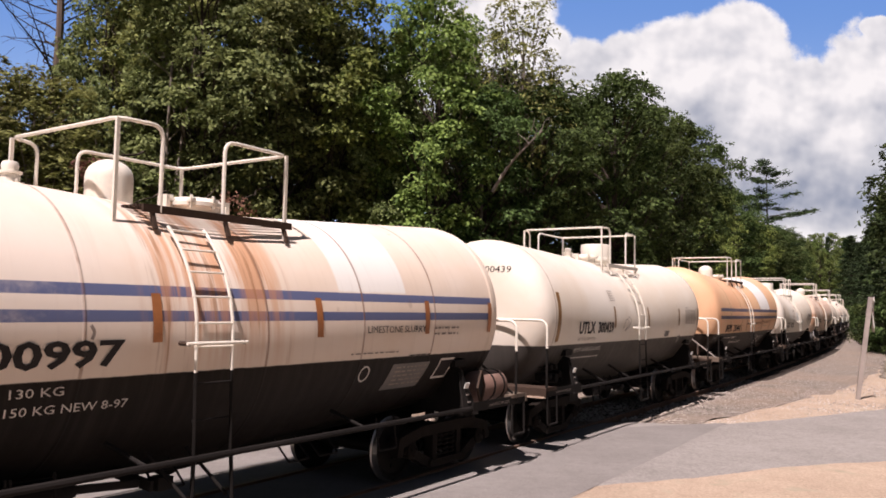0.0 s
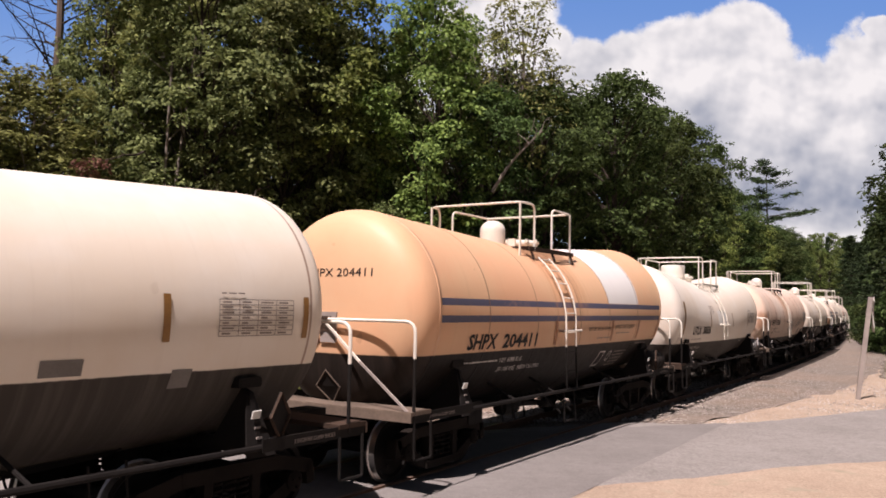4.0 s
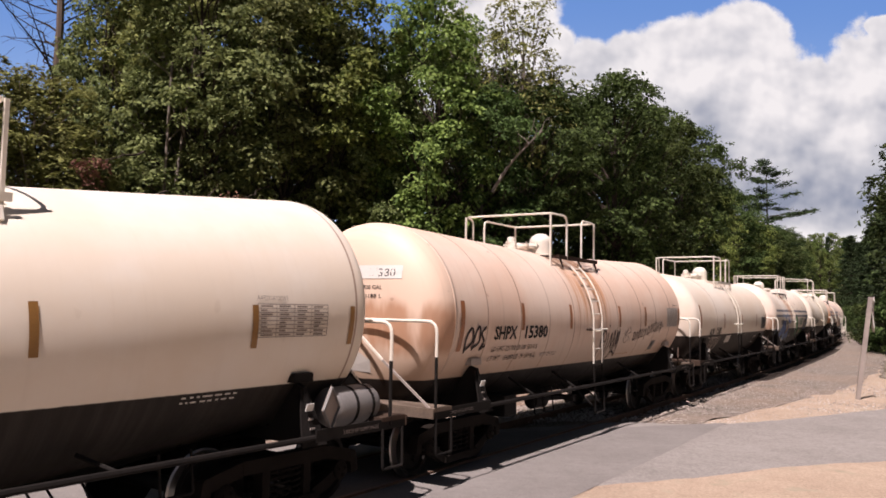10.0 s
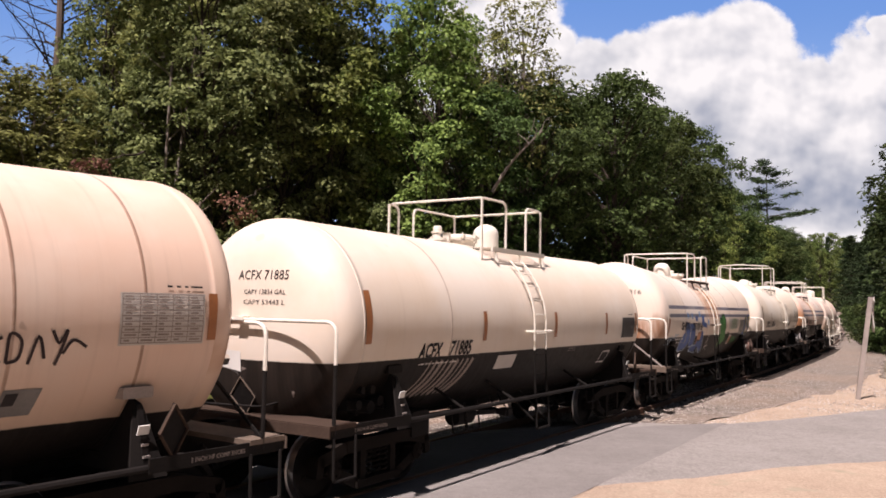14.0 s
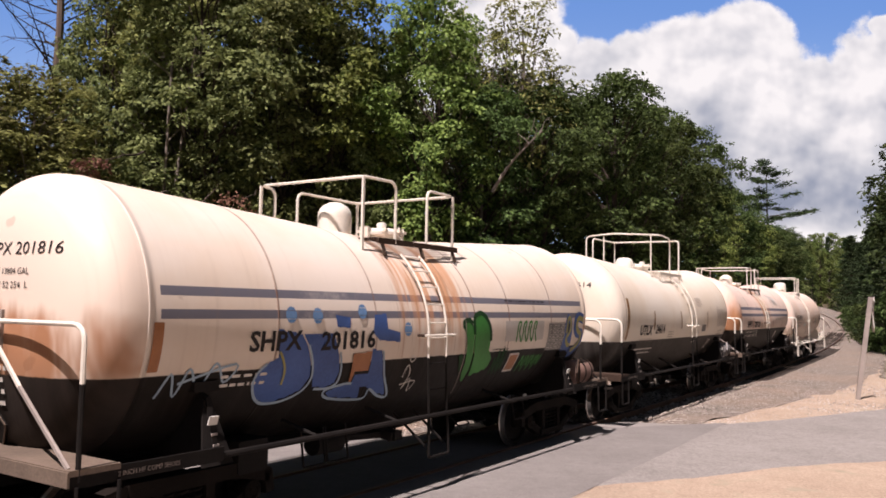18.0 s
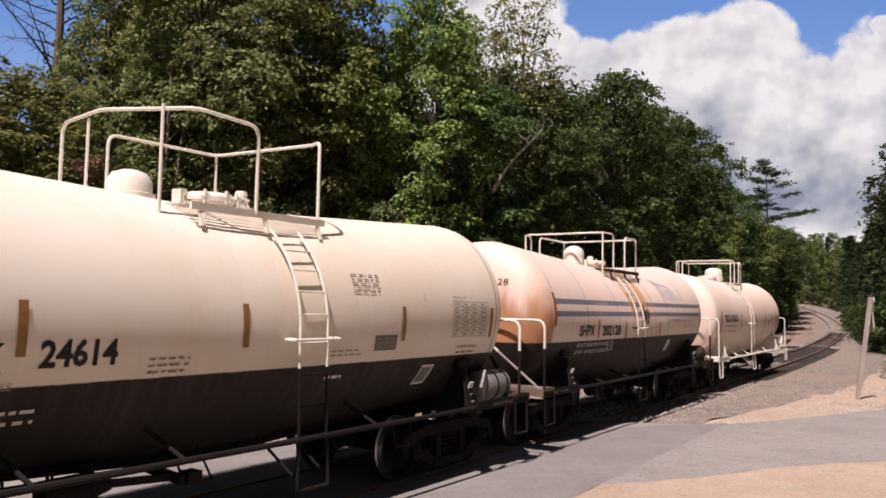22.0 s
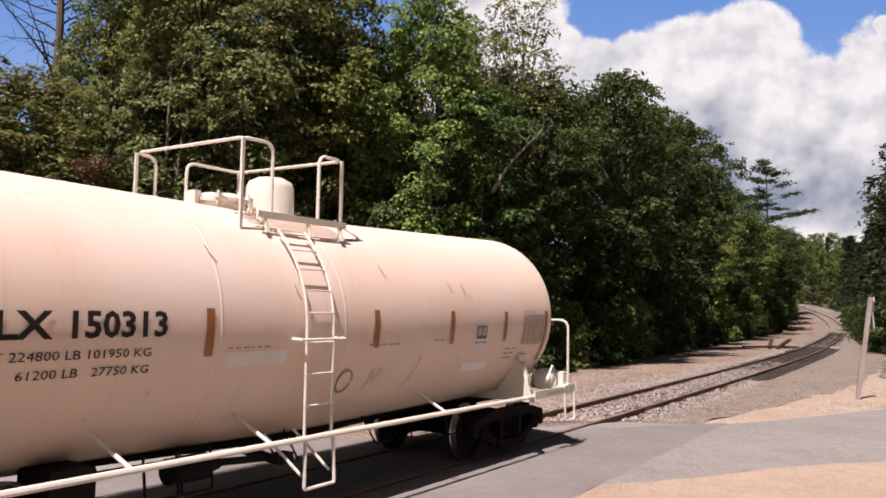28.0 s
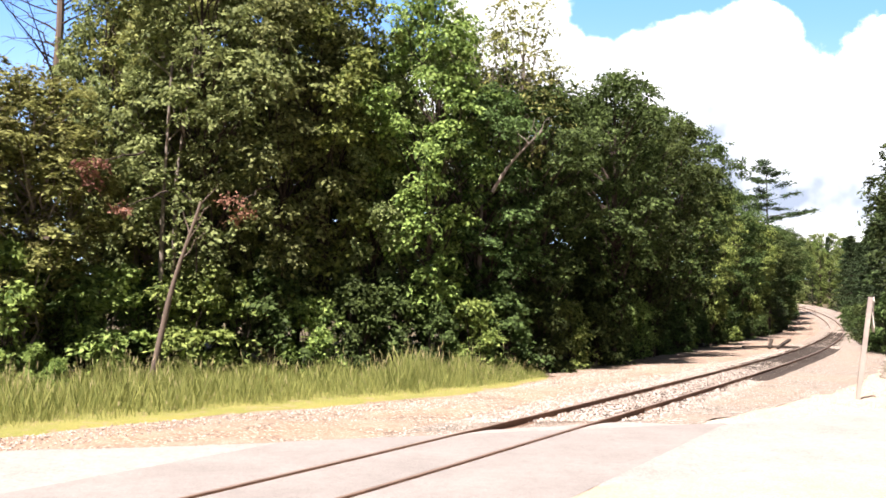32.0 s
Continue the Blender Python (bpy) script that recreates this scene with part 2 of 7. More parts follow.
def tank_paint(name, base, low=None, line=-0.55, head=None, stripes=None, stain=0.0, stain_at=0.0, stain_col=(0.52, 0.24, 0.10), patch=None, grime=0.25, warm=None, band=None, headstain=0.0, seamx=(), headx=9.0, headlow=(0.032, 0.024, 0.020), headrun=None):
    """Painted shell of a tank car: upper colour, dark lower part below a line, bands, rust that runs down from the hatch, road dirt."""
    m, n, l, b = shader(name)
    c = n.new("ShaderNodeTexCoord")
    sep = n.new("ShaderNodeSeparateXYZ")
    l.new(c.outputs["Object"], sep.inputs[0])
    x, y, z = sep.outputs
    # streaks that run round the shell
    mp = n.new("ShaderNodeMapping")
    mp.inputs["Scale"].default_value = (7.0, 0.5, 0.45)
    l.new(c.outputs["Object"], mp.inputs[0])
    streak = noise_tex(n, l, 1.0, 5, 0.6, mp.outputs[0])
    mp2 = n.new("ShaderNodeMapping")
    mp2.inputs["Scale"].default_value = (11.0, 0.6, 0.5)
    l.new(c.outputs["Object"], mp2.inputs[0])
    fine_streak = noise_tex(n, l, 1.0, 4, 0.6, mp2.outputs[0])
    cloud = noise_tex(n, l, 0.55, 5, 0.6, c.outputs["Object"])
    fine = noise_tex(n, l, 9.0, 6, 0.65, c.outputs["Object"])
    col = mix_col(n, l, smooth(n, l, cloud, 0.35, 0.68), base, warm or tuple(v * q for v, q in zip(base, (0.93, 0.88, 0.82))))
    if band:
        for x0, x1, bc in band:
            f = math_node(n, l, "MULTIPLY", math_node(n, l, "GREATER_THAN", x, x0), math_node(n, l, "LESS_THAN", x, x1))
            col = mix_col(n, l, math_node(n, l, "MULTIPLY", f, 0.9), col, bc)
    if patch:
        x0, x1, z0, pc = patch
        f = math_node(n, l, "MULTIPLY", smooth(n, l, x, x0 - 0.02, x0 + 0.02), math_node(n, l, "SUBTRACT", 1.0, smooth(n, l, x, x1 - 0.02, x1 + 0.02)))
        f = math_node(n, l, "MULTIPLY", f, smooth(n, l, math_node(n, l, "MULTIPLY_ADD", fine, 0.05, z), z0, z0 + 0.05))
        col = mix_col(n, l, f, col, pc)
    if stripes:
        x0, x1, zs, w, sc = stripes
        wear = smooth(n, l, math_node(n, l, "MULTIPLY_ADD", fine, 0.4, cloud), 0.40, 0.62)
        inx = math_node(n, l, "MULTIPLY", math_node(n, l, "GREATER_THAN", x, x0), math_node(n, l, "LESS_THAN", x, x1))
        for zz in zs:
            d = math_node(n, l, "ABSOLUTE", math_node(n, l, "SUBTRACT", z, zz))
            f = math_node(n, l, "MULTIPLY", math_node(n, l, "LESS_THAN", d, w / 2), inx)
            col = mix_col(n, l, math_node(n, l, "MULTIPLY", f, math_node(n, l, "MULTIPLY_ADD", wear, 0.35, 0.6)), col, sc)
    if head:
        ax = math_node(n, l, "ABSOLUTE", x)
        hx, hc = head
        col = mix_col(n, l, math_node(n, l, "GREATER_THAN", ax, hx), col, hc)
        if headstain:
            mp3 = n.new("ShaderNodeMapping")
            mp3.inputs["Scale"].default_value = (0.5, 2.6, 0.55)
            l.new(c.outputs["Object"], mp3.inputs[0])
            patchy = noise_tex(n, l, 1.3, 3, 0.5, mp3.outputs[0])
            blot = smooth(n, l, math_node(n, l, "MULTIPLY", patchy, smooth(n, l, math_node(n, l, "ABSOLUTE", math_node(n, l, "ADD", z, 0.05)), 0.8, 0.1)), 0.26, 0.52)
            col = mix_col(n, l, math_node(n, l, "MULTIPLY", math_node(n, l, "MULTIPLY", blot, headstain), math_node(n, l, "GREATER_THAN", ax, hx)), col, (0.36, 0.15, 0.06))
        if headrun:
            z1, z0, amount = headrun
            run = smooth(n, l, math_node(n, l, "MULTIPLY_ADD", math_node(n, l, "SUBTRACT", patchy, 0.5), -1.3, z), z1, z0)
            run = math_node(n, l, "MULTIPLY", math_node(n, l, "MULTIPLY", run, amount), math_node(n, l, "GREATER_THAN", ax, hx))
            col = mix_col(n, l, run, col, mix_col(n, l, smooth(n, l, cloud, 0.4, 0.65), (0.46, 0.21, 0.085), (0.30, 0.125, 0.055)))
    if stain:
        near = smooth(n, l, math_node(n, l, "ABSOLUTE", math_node(n, l, "SUBTRACT", x, stain_at)), 1.10, 0.55)
        f = math_node(n, l, "MULTIPLY", near, smooth(n, l, streak, 0.42, 0.60))
        f = math_node(n, l, "MULTIPLY", f, smooth(n, l, math_node(n, l, "MULTIPLY_ADD", fine_streak, 1.2, z), 0.0, 1.3))
        col = mix_col(n, l, math_node(n, l, "MULTIPLY", f, stain), col, stain_col)
        run = math_node(n, l, "MULTIPLY", near, smooth(n, l, fine_streak, 0.58, 0.68))
        run = math_node(n, l, "MULTIPLY", run, smooth(n, l, z, -1.0, 0.3))
        col = mix_col(n, l, math_node(n, l, "MULTIPLY", run, stain * 0.9), col, tuple(v * 0.55 for v in stain_col))
    for sx in seamx:
        d = math_node(n, l, "ABSOLUTE", math_node(n, l, "SUBTRACT", x, sx))
        f = math_node(n, l, "MULTIPLY", smooth(n, l, d, 0.024, 0.008), math_node(n, l, "MULTIPLY_ADD", smooth(n, l, math_node(n, l, "ADD", cloud, math_node(n, l, "MULTIPLY", fine, 0.3)), 0.5, 0.75), 0.5, 0.5))
        col = mix_col(n, l, math_node(n, l, "MULTIPLY", f, 0.75), col, (0.20, 0.10, 0.06))
    # grime in faint runs all over, stronger low down on the flank where road dirt is thrown up
    g = math_node(n, l, "MULTIPLY", smooth(n, l, fine_streak, 0.5, 0.85), grime * 0.7)
    col = mix_col(n, l, g, col, (0.26, 0.17, 0.11))
    spray = math_node(n, l, "MULTIPLY", smooth(n, l, math_node(n, l, "MULTIPLY_ADD", cloud, 0.6, z), 0.25, -0.55), min(0.8, grime * 1.9))
    col = mix_col(n, l, spray, col, (0.33, 0.225, 0.15))
    spots = smooth(n, l, noise_tex(n, l, 3.2, 2, 0.4, c.outputs["Object"]), 0.73, 0.76)
    col = mix_col(n, l, math_node(n, l, "MULTIPLY", spots, grime), col, (0.16, 0.07, 0.035))
    if low:
        edge = math_node(n, l, "MULTIPLY_ADD", fine, 0.02, z)
        lowc = mix_col(n, l, smooth(n, l, fine_streak, 0.4, 0.75), low, tuple(v * 1.5 + 0.004 for v in low))
        mp4 = n.new("ShaderNodeMapping")
        mp4.inputs["Scale"].default_value = (1.0, 7.0, 0.5)
        l.new(c.outputs["Object"], mp4.inputs[0])
        dust = smooth(n, l, noise_tex(n, l, 1.4, 5, 0.6, mp4.outputs[0]), 0.35, 0.75)
        lowc = mix_col(n, l, math_node(n, l, "MULTIPLY", math_node(n, l, "LESS_THAN", x, -headx), math_node(n, l, "MULTIPLY_ADD", dust, 0.7, 0.3)), lowc, headlow)
        dim = smooth(n, l, edge, line + 0.018, line + 0.004)
        col = mix_col(n, l, dim, col, lowc)
        l.new(math_node(n, l, "MULTIPLY_ADD", dim, -0.22, 0.35), b.inputs["Specular IOR Level"])
    l.new(col, b.inputs["Base Color"])
    l.new(math_node(n, l, "MULTIPLY_ADD", fine, 0.25, 0.40), b.inputs["Roughness"])
    if not low:
        b.inputs["Specular IOR Level"].default_value = 0.35
    bump(n, l, b, math_node(n, l, "ADD", cloud, math_node(n, l, "MULTIPLY", fine, 0.15)), 0.12, 0.05)
    return m


# ---- mesh helpers ----
def box(bm, c, s, rot=None, taper=1.0):
    """Box at c with size s; rot is a 3x3 matrix; taper narrows the top."""
    hx, hy, hz = s[0] / 2, s[1] / 2, s[2] / 2
    vs = []
    for z in (-1, 1):
        k = taper if z > 0 else 1.0
        for x, y in ((-1, -1), (1, -1), (1, 1), (-1, 1)):
            v = Vector((x * hx * k, y * hy * k, z * hz))
            if rot is not None:
                v = rot @ v
            vs.append(bm.verts.new(v + Vector(c)))
    for f in ((3, 2, 1, 0), (4, 5, 6, 7), (0, 1, 5, 4), (1, 2, 6, 5), (2, 3, 7, 6), (3, 0, 4, 7)):
        bm.faces.new([vs[i] for i in f])


def bar(bm, a, b, w, h):
    """Rectangular bar from a to b."""
    a, b = Vector(a), Vector(b)
    d = b - a
    box(bm, (a + b) / 2, (w, h, d.length), d.to_track_quat("Z", "Y").to_matrix())


def tube(bm, pts, r, n=8, r2=None):
    """Round pipe along the points, closed at both ends."""
    pts = [Vector(p) for p in pts]
    rings = []
    up = None
    for i, p in enumerate(pts):
        d = (pts[min(i + 1, len(pts) - 1)] - pts[max(i - 1, 0)]).normalized()
        if up is None:
            up = Vector((0, 0, 1)) if abs(d.z) < 0.9 else Vector((1, 0, 0))
        side = d.cross(up).normalized()
        up = side.cross(d).normalized()
        rr = r if r2 is None else r + (r2 - r) * i / (len(pts) - 1)
        rings.append([bm.verts.new(p + rr * (math.cos(2 * math.pi * k / n) * side + math.sin(2 * math.pi * k / n) * up)) for k in range(n)])
    for a, b in zip(rings, rings[1:]):
        for k in range(n):
            bm.faces.new((a[k], a[(k + 1) % n], b[(k + 1) % n], b[k]))
    bm.faces.new(rings[0][::-1])
    bm.faces.new(rings[-1])


def bend(pts, rad=0.12, n=4):
    """Rounds the corners of a polyline."""
    pts = [Vector(p) for p in pts]
    out = [pts[0]]
    for a, b, c in zip(pts, pts[1:], pts[2:]):
        k = min(rad, (a - b).length * 0.45, (c - b).length * 0.45)
        p0, p1 = b + (a - b).normalized() * k, b + (c - b).normalized() * k
        out += [(1 - t) ** 2 * p0 + 2 * t * (1 - t) * b + t * t * p1 for t in (i / n for i in range(n + 1))]
    return out + [pts[-1]]


def lathe(bm, prof, axis="x", n=32, off=(0, 0, 0)):
    """Turns (position, radius) rows round an axis."""
    off = Vector(off)
    rings = []
    for p, r in prof:
        ring = []
        for k in range(n):
            a = 2 * math.pi * k / n
            u, v = r * math.cos(a), r * math.sin(a)
            q = {"x": (p, u, v), "y": (v, p, u), "z": (u, v, p)}[axis]
            ring.append(bm.verts.new(Vector(q) + off))
        rings.append(ring)
    for a, b in zip(rings, rings[1:]):
        for k in range(n):
            bm.faces.new((a[k], a[(k + 1) % n], b[(k + 1) % n], b[k]))
    bm.faces.new(rings[0][::-1])
    bm.faces.new(rings[-1])


def plate(bm, outline, normal, thick):
    """Flat plate with the outline given, thickened along normal."""
    nv = Vector(normal) * thick
    a = [bm.verts.new(Vector(p)) for p in outline]
    b = [bm.verts.new(Vector(p) + nv) for p in outline]
    bm.faces.new(a)
    bm.faces.new(b[::-1])
    for i in range(len(a)):
        j = (i + 1) % len(a)
        bm.faces.new((a[j], a[i], b[i], b[j]))


def mesh_of(name, bm, mat, smooth_angle=None):
    bmesh.ops.recalc_face_normals(bm, faces=bm.faces)
    me = bpy.data.meshes.new(name)
    bm.to_mesh(me)
    bm.free()
    if mat is not None:
        me.materials.append(mat)
    if smooth_angle is not None:
        me.polygons.foreach_set("use_smooth", [True] * len(me.polygons))
        me.set_sharp_from_angle(angle=radians(smooth_angle))
    return me


def part(name, bm, mat, parent, label="", angle=40):
    me = bm if isinstance(bm, bpy.types.Mesh) else mesh_of(name, bm, mat, angle)
    ob = new(name, me)
    ob.parent = parent
    if label:
        ob["label"] = label
    return ob


def thing(name, label, category, group="", kind="", m=None):
    ob = new(name)
    ob.empty_display_size = 0.3
    if m is not None:
        ob.matrix_basis = m
    return tagged(ob, label, category, group, kind)


CACHE = {}


def shared(key, build):
    """A mesh that alike parts share."""
    if key not in CACHE:
        CACHE[key] = build()
    return CACHE[key]


# ---- the railway's line: heading in degrees from +y at distances along it ----
HEAD = [(-60, -46.0), (-28, -41.4), (-4, -34.7), (5, -32.6), (22, -32.3), (44, -30.8), (60, -28.7), (84, -28.1), (112, -26.7), (170, -10.0), (240, 12.0)]
_s = np.arange(-60, 240.5, 0.5)
_th = np.radians(np.interp(_s, [a for a, _ in HEAD], [b for _, b in HEAD]))
_x = np.concatenate([[0], np.cumsum((-np.sin(_th[1:]) - np.sin(_th[:-1])) / 2 * 0.5)])
_y = np.concatenate([[0], np.cumsum((np.cos(_th[1:]) + np.cos(_th[:-1])) / 2 * 0.5)])
_x += -2.649 - np.interp(0, _s, _x)
_y += 9.277 - np.interp(0, _s, _y)


def rise(s):
    """The line climbs gently beyond the far bend."""
    return float(np.interp(s, [108, 116, 140, 170, 240], [0.0, 0.2, 1.9, 4.0, 7.5]))


def on_track(s, lat=0.0, z=0.0):
    """A point beside the line: s metres along it, lat metres to its right."""
    t = np.interp(s, _s, _th)
    return Vector((float(np.interp(s, _s, _x) + lat * math.cos(t)), float(np.interp(s, _s, _y) + lat * math.sin(t)), z + rise(s)))


def head_deg(s):
    return float(np.degrees(np.interp(s, _s, _th)))


# ---- ground ----
def noise2(x, y, k=1.0):
    return noise.noise(Vector((x * k, y * k, 3.7)))


def sheet(name, cells, mat, kind="structure", label="", category="", subdiv=1):
    me = bpy.data.meshes.new(name)
    vs, fs = cells
    me.from_pydata([tuple(v) for v in vs], [], fs)
    me.materials.append(mat)
    ob = new(name, me)
    return tagged(ob, label, category, "", kind)


def strip(rows, z=None):
    """Quads between rows of points."""
    vs, fs = [], []
    n = len(rows[0])
    for r in rows:
        vs += r
    for i in range(len(rows) - 1):
        for j in range(n - 1):
            a = i * n + j
            fs.append((a, a + 1, a + n + 1, a + n))
    return vs, fs


def along(s0, s1, step, lats, zf):
    rows = []
    k = int(round((s1 - s0) / step))
    for i in range(k + 1):
        s = s0 + (s1 - s0) * i / k
        row = []
        for la in lats:
            la = la(s) if callable(la) else la
            p = on_track(s, la)
            p.z += zf(s, la, p)
            row.append(p)
        rows.append(row)
    return strip(rows)


def big_ground():
    """One sheet out to the horizon, with a soft swell under the woods."""
    radii = [0.5, 6, 12, 18, 25, 35, 50, 70, 100, 130, 160, 178, 192, 206, 222, 240, 265, 320, 480, 800, 1500, 3500]
    rows = []
    for r in radii:
        row = []
        for k in range(97):
            a = 2 * math.pi * k / 96
            x, y = r * math.sin(a), r * math.cos(a)
            d = np.hypot(_x - x, _y - y)
            i = int(d.argmin())
            z = -0.20 + 0.25 * noise2(x, y, 0.06) * min(1, max(0, (d[i] - 6) / 10))
            z += rise(float(_s[i])) - (1.1 if _s[i] > 95 else 0.0)
            if x > 0:
                z = max(z, min(13.0, 1.2 + (y - 165) * 0.150) if y > 165 else -9)
            row.append(Vector((x, y, z)))
        rows.append(row)
    return sheet("ground", strip(rows), M["soil"], label="dark forest floor with leaf litter and soil", category="ground")


big_ground()

FAR_EDGE = [(-40, 3.5), (-20, 9.5), (-7.1, 13.1), (-4.6, 13.7), (-2.8, 14.4), (-1.0, 14.6), (0.6, 16.0), (4.0, 17.7), (6.2, 17.6), (8.2, 18.8), (11.8, 21.1), (20, 26.5), (40, 40)]
NEAR_EDGE = [(-40, -6.0), (-20, 0.0), (-9.5, 4.8), (-6.0, 6.4), (-3.2, 7.8), (-1.2, 8.9), (0.4, 9.8), (1.9, 10.6), (3.2, 11.2), (4.8, 12.0), (7.2, 13.0), (14, 16.0), (40, 29)]


def road_sheet():
    rows = []
    rng = random.Random(5)
    fine_n = 12
    for i in range(len(FAR_EDGE) - 1):
        for q in range(6):
            t = q / 6
            f = Vector(FAR_EDGE[i]).lerp(Vector(FAR_EDGE[i + 1]), t)
            g = Vector(NEAR_EDGE[i]).lerp(Vector(NEAR_EDGE[i + 1]), t)
            f += Vector((0, 0.12 * noise2(f.x, f.y, 2.1)))
            g += Vector((0, 0.15 * noise2(g.x, g.y, 1.7)))
            row = []
            for k in range(fine_n + 1):
                p = g.lerp(f, k / fine_n)
                edge = min(k, fine_n - k) / 1.0
                row.append(Vector((p.x, p.y, -0.035 if edge >= 1 else -0.075)))
            rows.append(row)
    return sheet("road", strip(rows), M["asphalt"], label="sun-bleached grey asphalt road over the level crossing", category="road")


road_sheet()


def crossing_patch():
    """Newer asphalt laid along both sides of the rails and between them."""
    for a, b in ((-2.75, -0.80), (-0.69, 0.69), (0.80, 3.03)):
        lats = [a + (b - a) * k / 6 for k in range(7)]
        rows = []
        for i in range(61):
            u = i / 60
            row = []
            for la in lats:
                s0 = -6.0 + 0.35 * (la + 2.7)
                s1 = 4.1 + (la + 2.75) * 1.33
                s = s0 + (s1 - s0) * u + 0.05 * noise2(la * 3, u * 20)
                row.append(on_track(s, la, -0.0335))
            rows.append(row)
        sheet("crossing_surface", strip(rows), M["asphalt_patch"], label="darker patched asphalt set between and beside the rails", category="road")


crossing_patch()


def shoulder_sheets():
    # sandy shoulder of the far side, gravelly towards the rails
    wob = lambda s, k: 0.35 * noise2(s, k, 0.5)
    left_edge = lambda s: -float(np.interp(s, [-30, 1, 4, 7, 10, 12.5, 16, 20, 31, 41, 60, 100, 150], [8.5, 7.5, 7.3, 6.4, 5.5, 4.7, 4.6, 5.2, 4.9, 4.6, 4.7, 4.9, 5])) + wob(s, 1)
    sheet("verge_far", along(-20, 190, 1.0, [lambda s: left_edge(s) - 1.6, left_edge, lambda s: left_edge(s) * 0.75 - 0.5, lambda s: -2.9, -2.25, -1.9], lambda s, la, p: (-0.15 if la > -2.0 else -0.085 if la > -2.4 else -0.075 - 0.01 * max(0, -la - 2.5)) + 0.02 * noise2(p.x, p.y, 1.1)),
          M["verge"], label="pale sandy verge with fine gravel beside the track", category="ground")
    right_edge = lambda s: float(np.interp(s, [-20, 0, 10, 20, 30, 40, 60, 100, 150], [16, 14, 12, 7.4, 4.9, 4.4, 4.3, 5.5, 6])) + wob(s, 4)
    sheet("verge_near", along(-20, 66, 1.0, [1.7, 2.2, 3.0, lambda s: right_edge(s) * 0.5 + 1.2, right_edge], lambda s, la, p: float(np.interp(s, [8, 11], [-0.041, -0.062])) - 0.003 * max(0, la - 3) * (s > 9) + (0.004 if s < 9 else 0.03) * noise2(p.x, p.y, 1.3)),
          M["sand"], label="pale sandy ground beside road and track", category="ground")
    sheet("gravel_verge", along(10.8, 190, 0.8, [1.75, 2.4, lambda s: 2.6 + 0.3 * wob(s, 9), lambda s: float(np.interp(s, [10, 14, 20, 28, 60, 120], [2.2, 2.9, 4.0, 4.6, 4.6, 4.8])) + wob(s, 11)], lambda s, la, p: float(np.interp(s, [10.8, 13.5], [-0.058, -0.025 if la < 2.75 else -0.057])) + 0.03 * noise2(p.x, p.y, 1.3)),
          M["gravel"], label="grey-brown gravel spilled beside the track", category="gravel")
    # short yellow-green moss in front of the tall grass
    sheet("moss_strip", along(-16, 20, 0.5, [lambda s: left_edge(s) + max(0.12, 0.4 + 1.1 * wob(s * 1.6, 7) + 0.35 * noise2(s, 3, 2.3)), left_edge, lambda s: left_edge(s) - 1.2, lambda s: left_edge(s) - 6], lambda s, la, p: -0.088 + 0.02 * noise2(p.x, p.y, 2.0) if la < left_edge(s) + 0.05 else -0.15),
          M["moss"], label="short yellow-green grass and moss at the wood's edge", category="grass")
    # dark cinders outside and between the rails where the stone has washed out
    for a, b, lats in ((23.5, 58.0, (0.80, 1.15, 1.50, 1.85)), (36.0, 62.0, (-0.70, -0.25, 0.25, 0.70))):
        sheet("cinder_bed", along(a, b, 0.7, [(lambda s, q=q: q + (0.22 * noise2(s, q, 1.7) + 0.12 * noise2(s, q, 5.0) if q > 1.6 else 0.0)) for q in lats], lambda s, la, p: -0.098 + 0.012 * noise2(p.x, p.y, 1.9) - (0.10 if min(s - a, b - s) < 0.9 else 0.0) + (0.03 if la > 1.3 else 0.0)),
              M["cinder"], label="dark cinders where the ballast has washed out", category="gravel")
    # ballast bed
    prof = [(-2.15, -0.11), (-1.75, -0.09), (-1.3, -0.12), (-0.72, -0.15), (0, -0.14), (0.72, -0.15), (1.3, -0.12), (1.75, -0.08), (2.4, -0.16)]
    table = dict(prof)
    for a, b in ((-40, -5.0), (3.4, 200)):
        lats = [(lambda s, q=q: q if abs(q) < 2 else q + 0.3 * noise2(s, q, 0.8)) for q, _ in prof]
        rows = []
        k = int((b - a) / 0.8)
        for i in range(k + 1):
            s = a + (b - a) * i / k
            rows.append([on_track(s, f(s), z + 0.02 * noise2(s * 3, q * 3)) for f, (q, z) in zip(lats, prof)])
        sheet("ballast_bed", strip(rows), M["gravel"], label="crushed stone ballast under the rails", category="gravel")


shoulder_sheets()


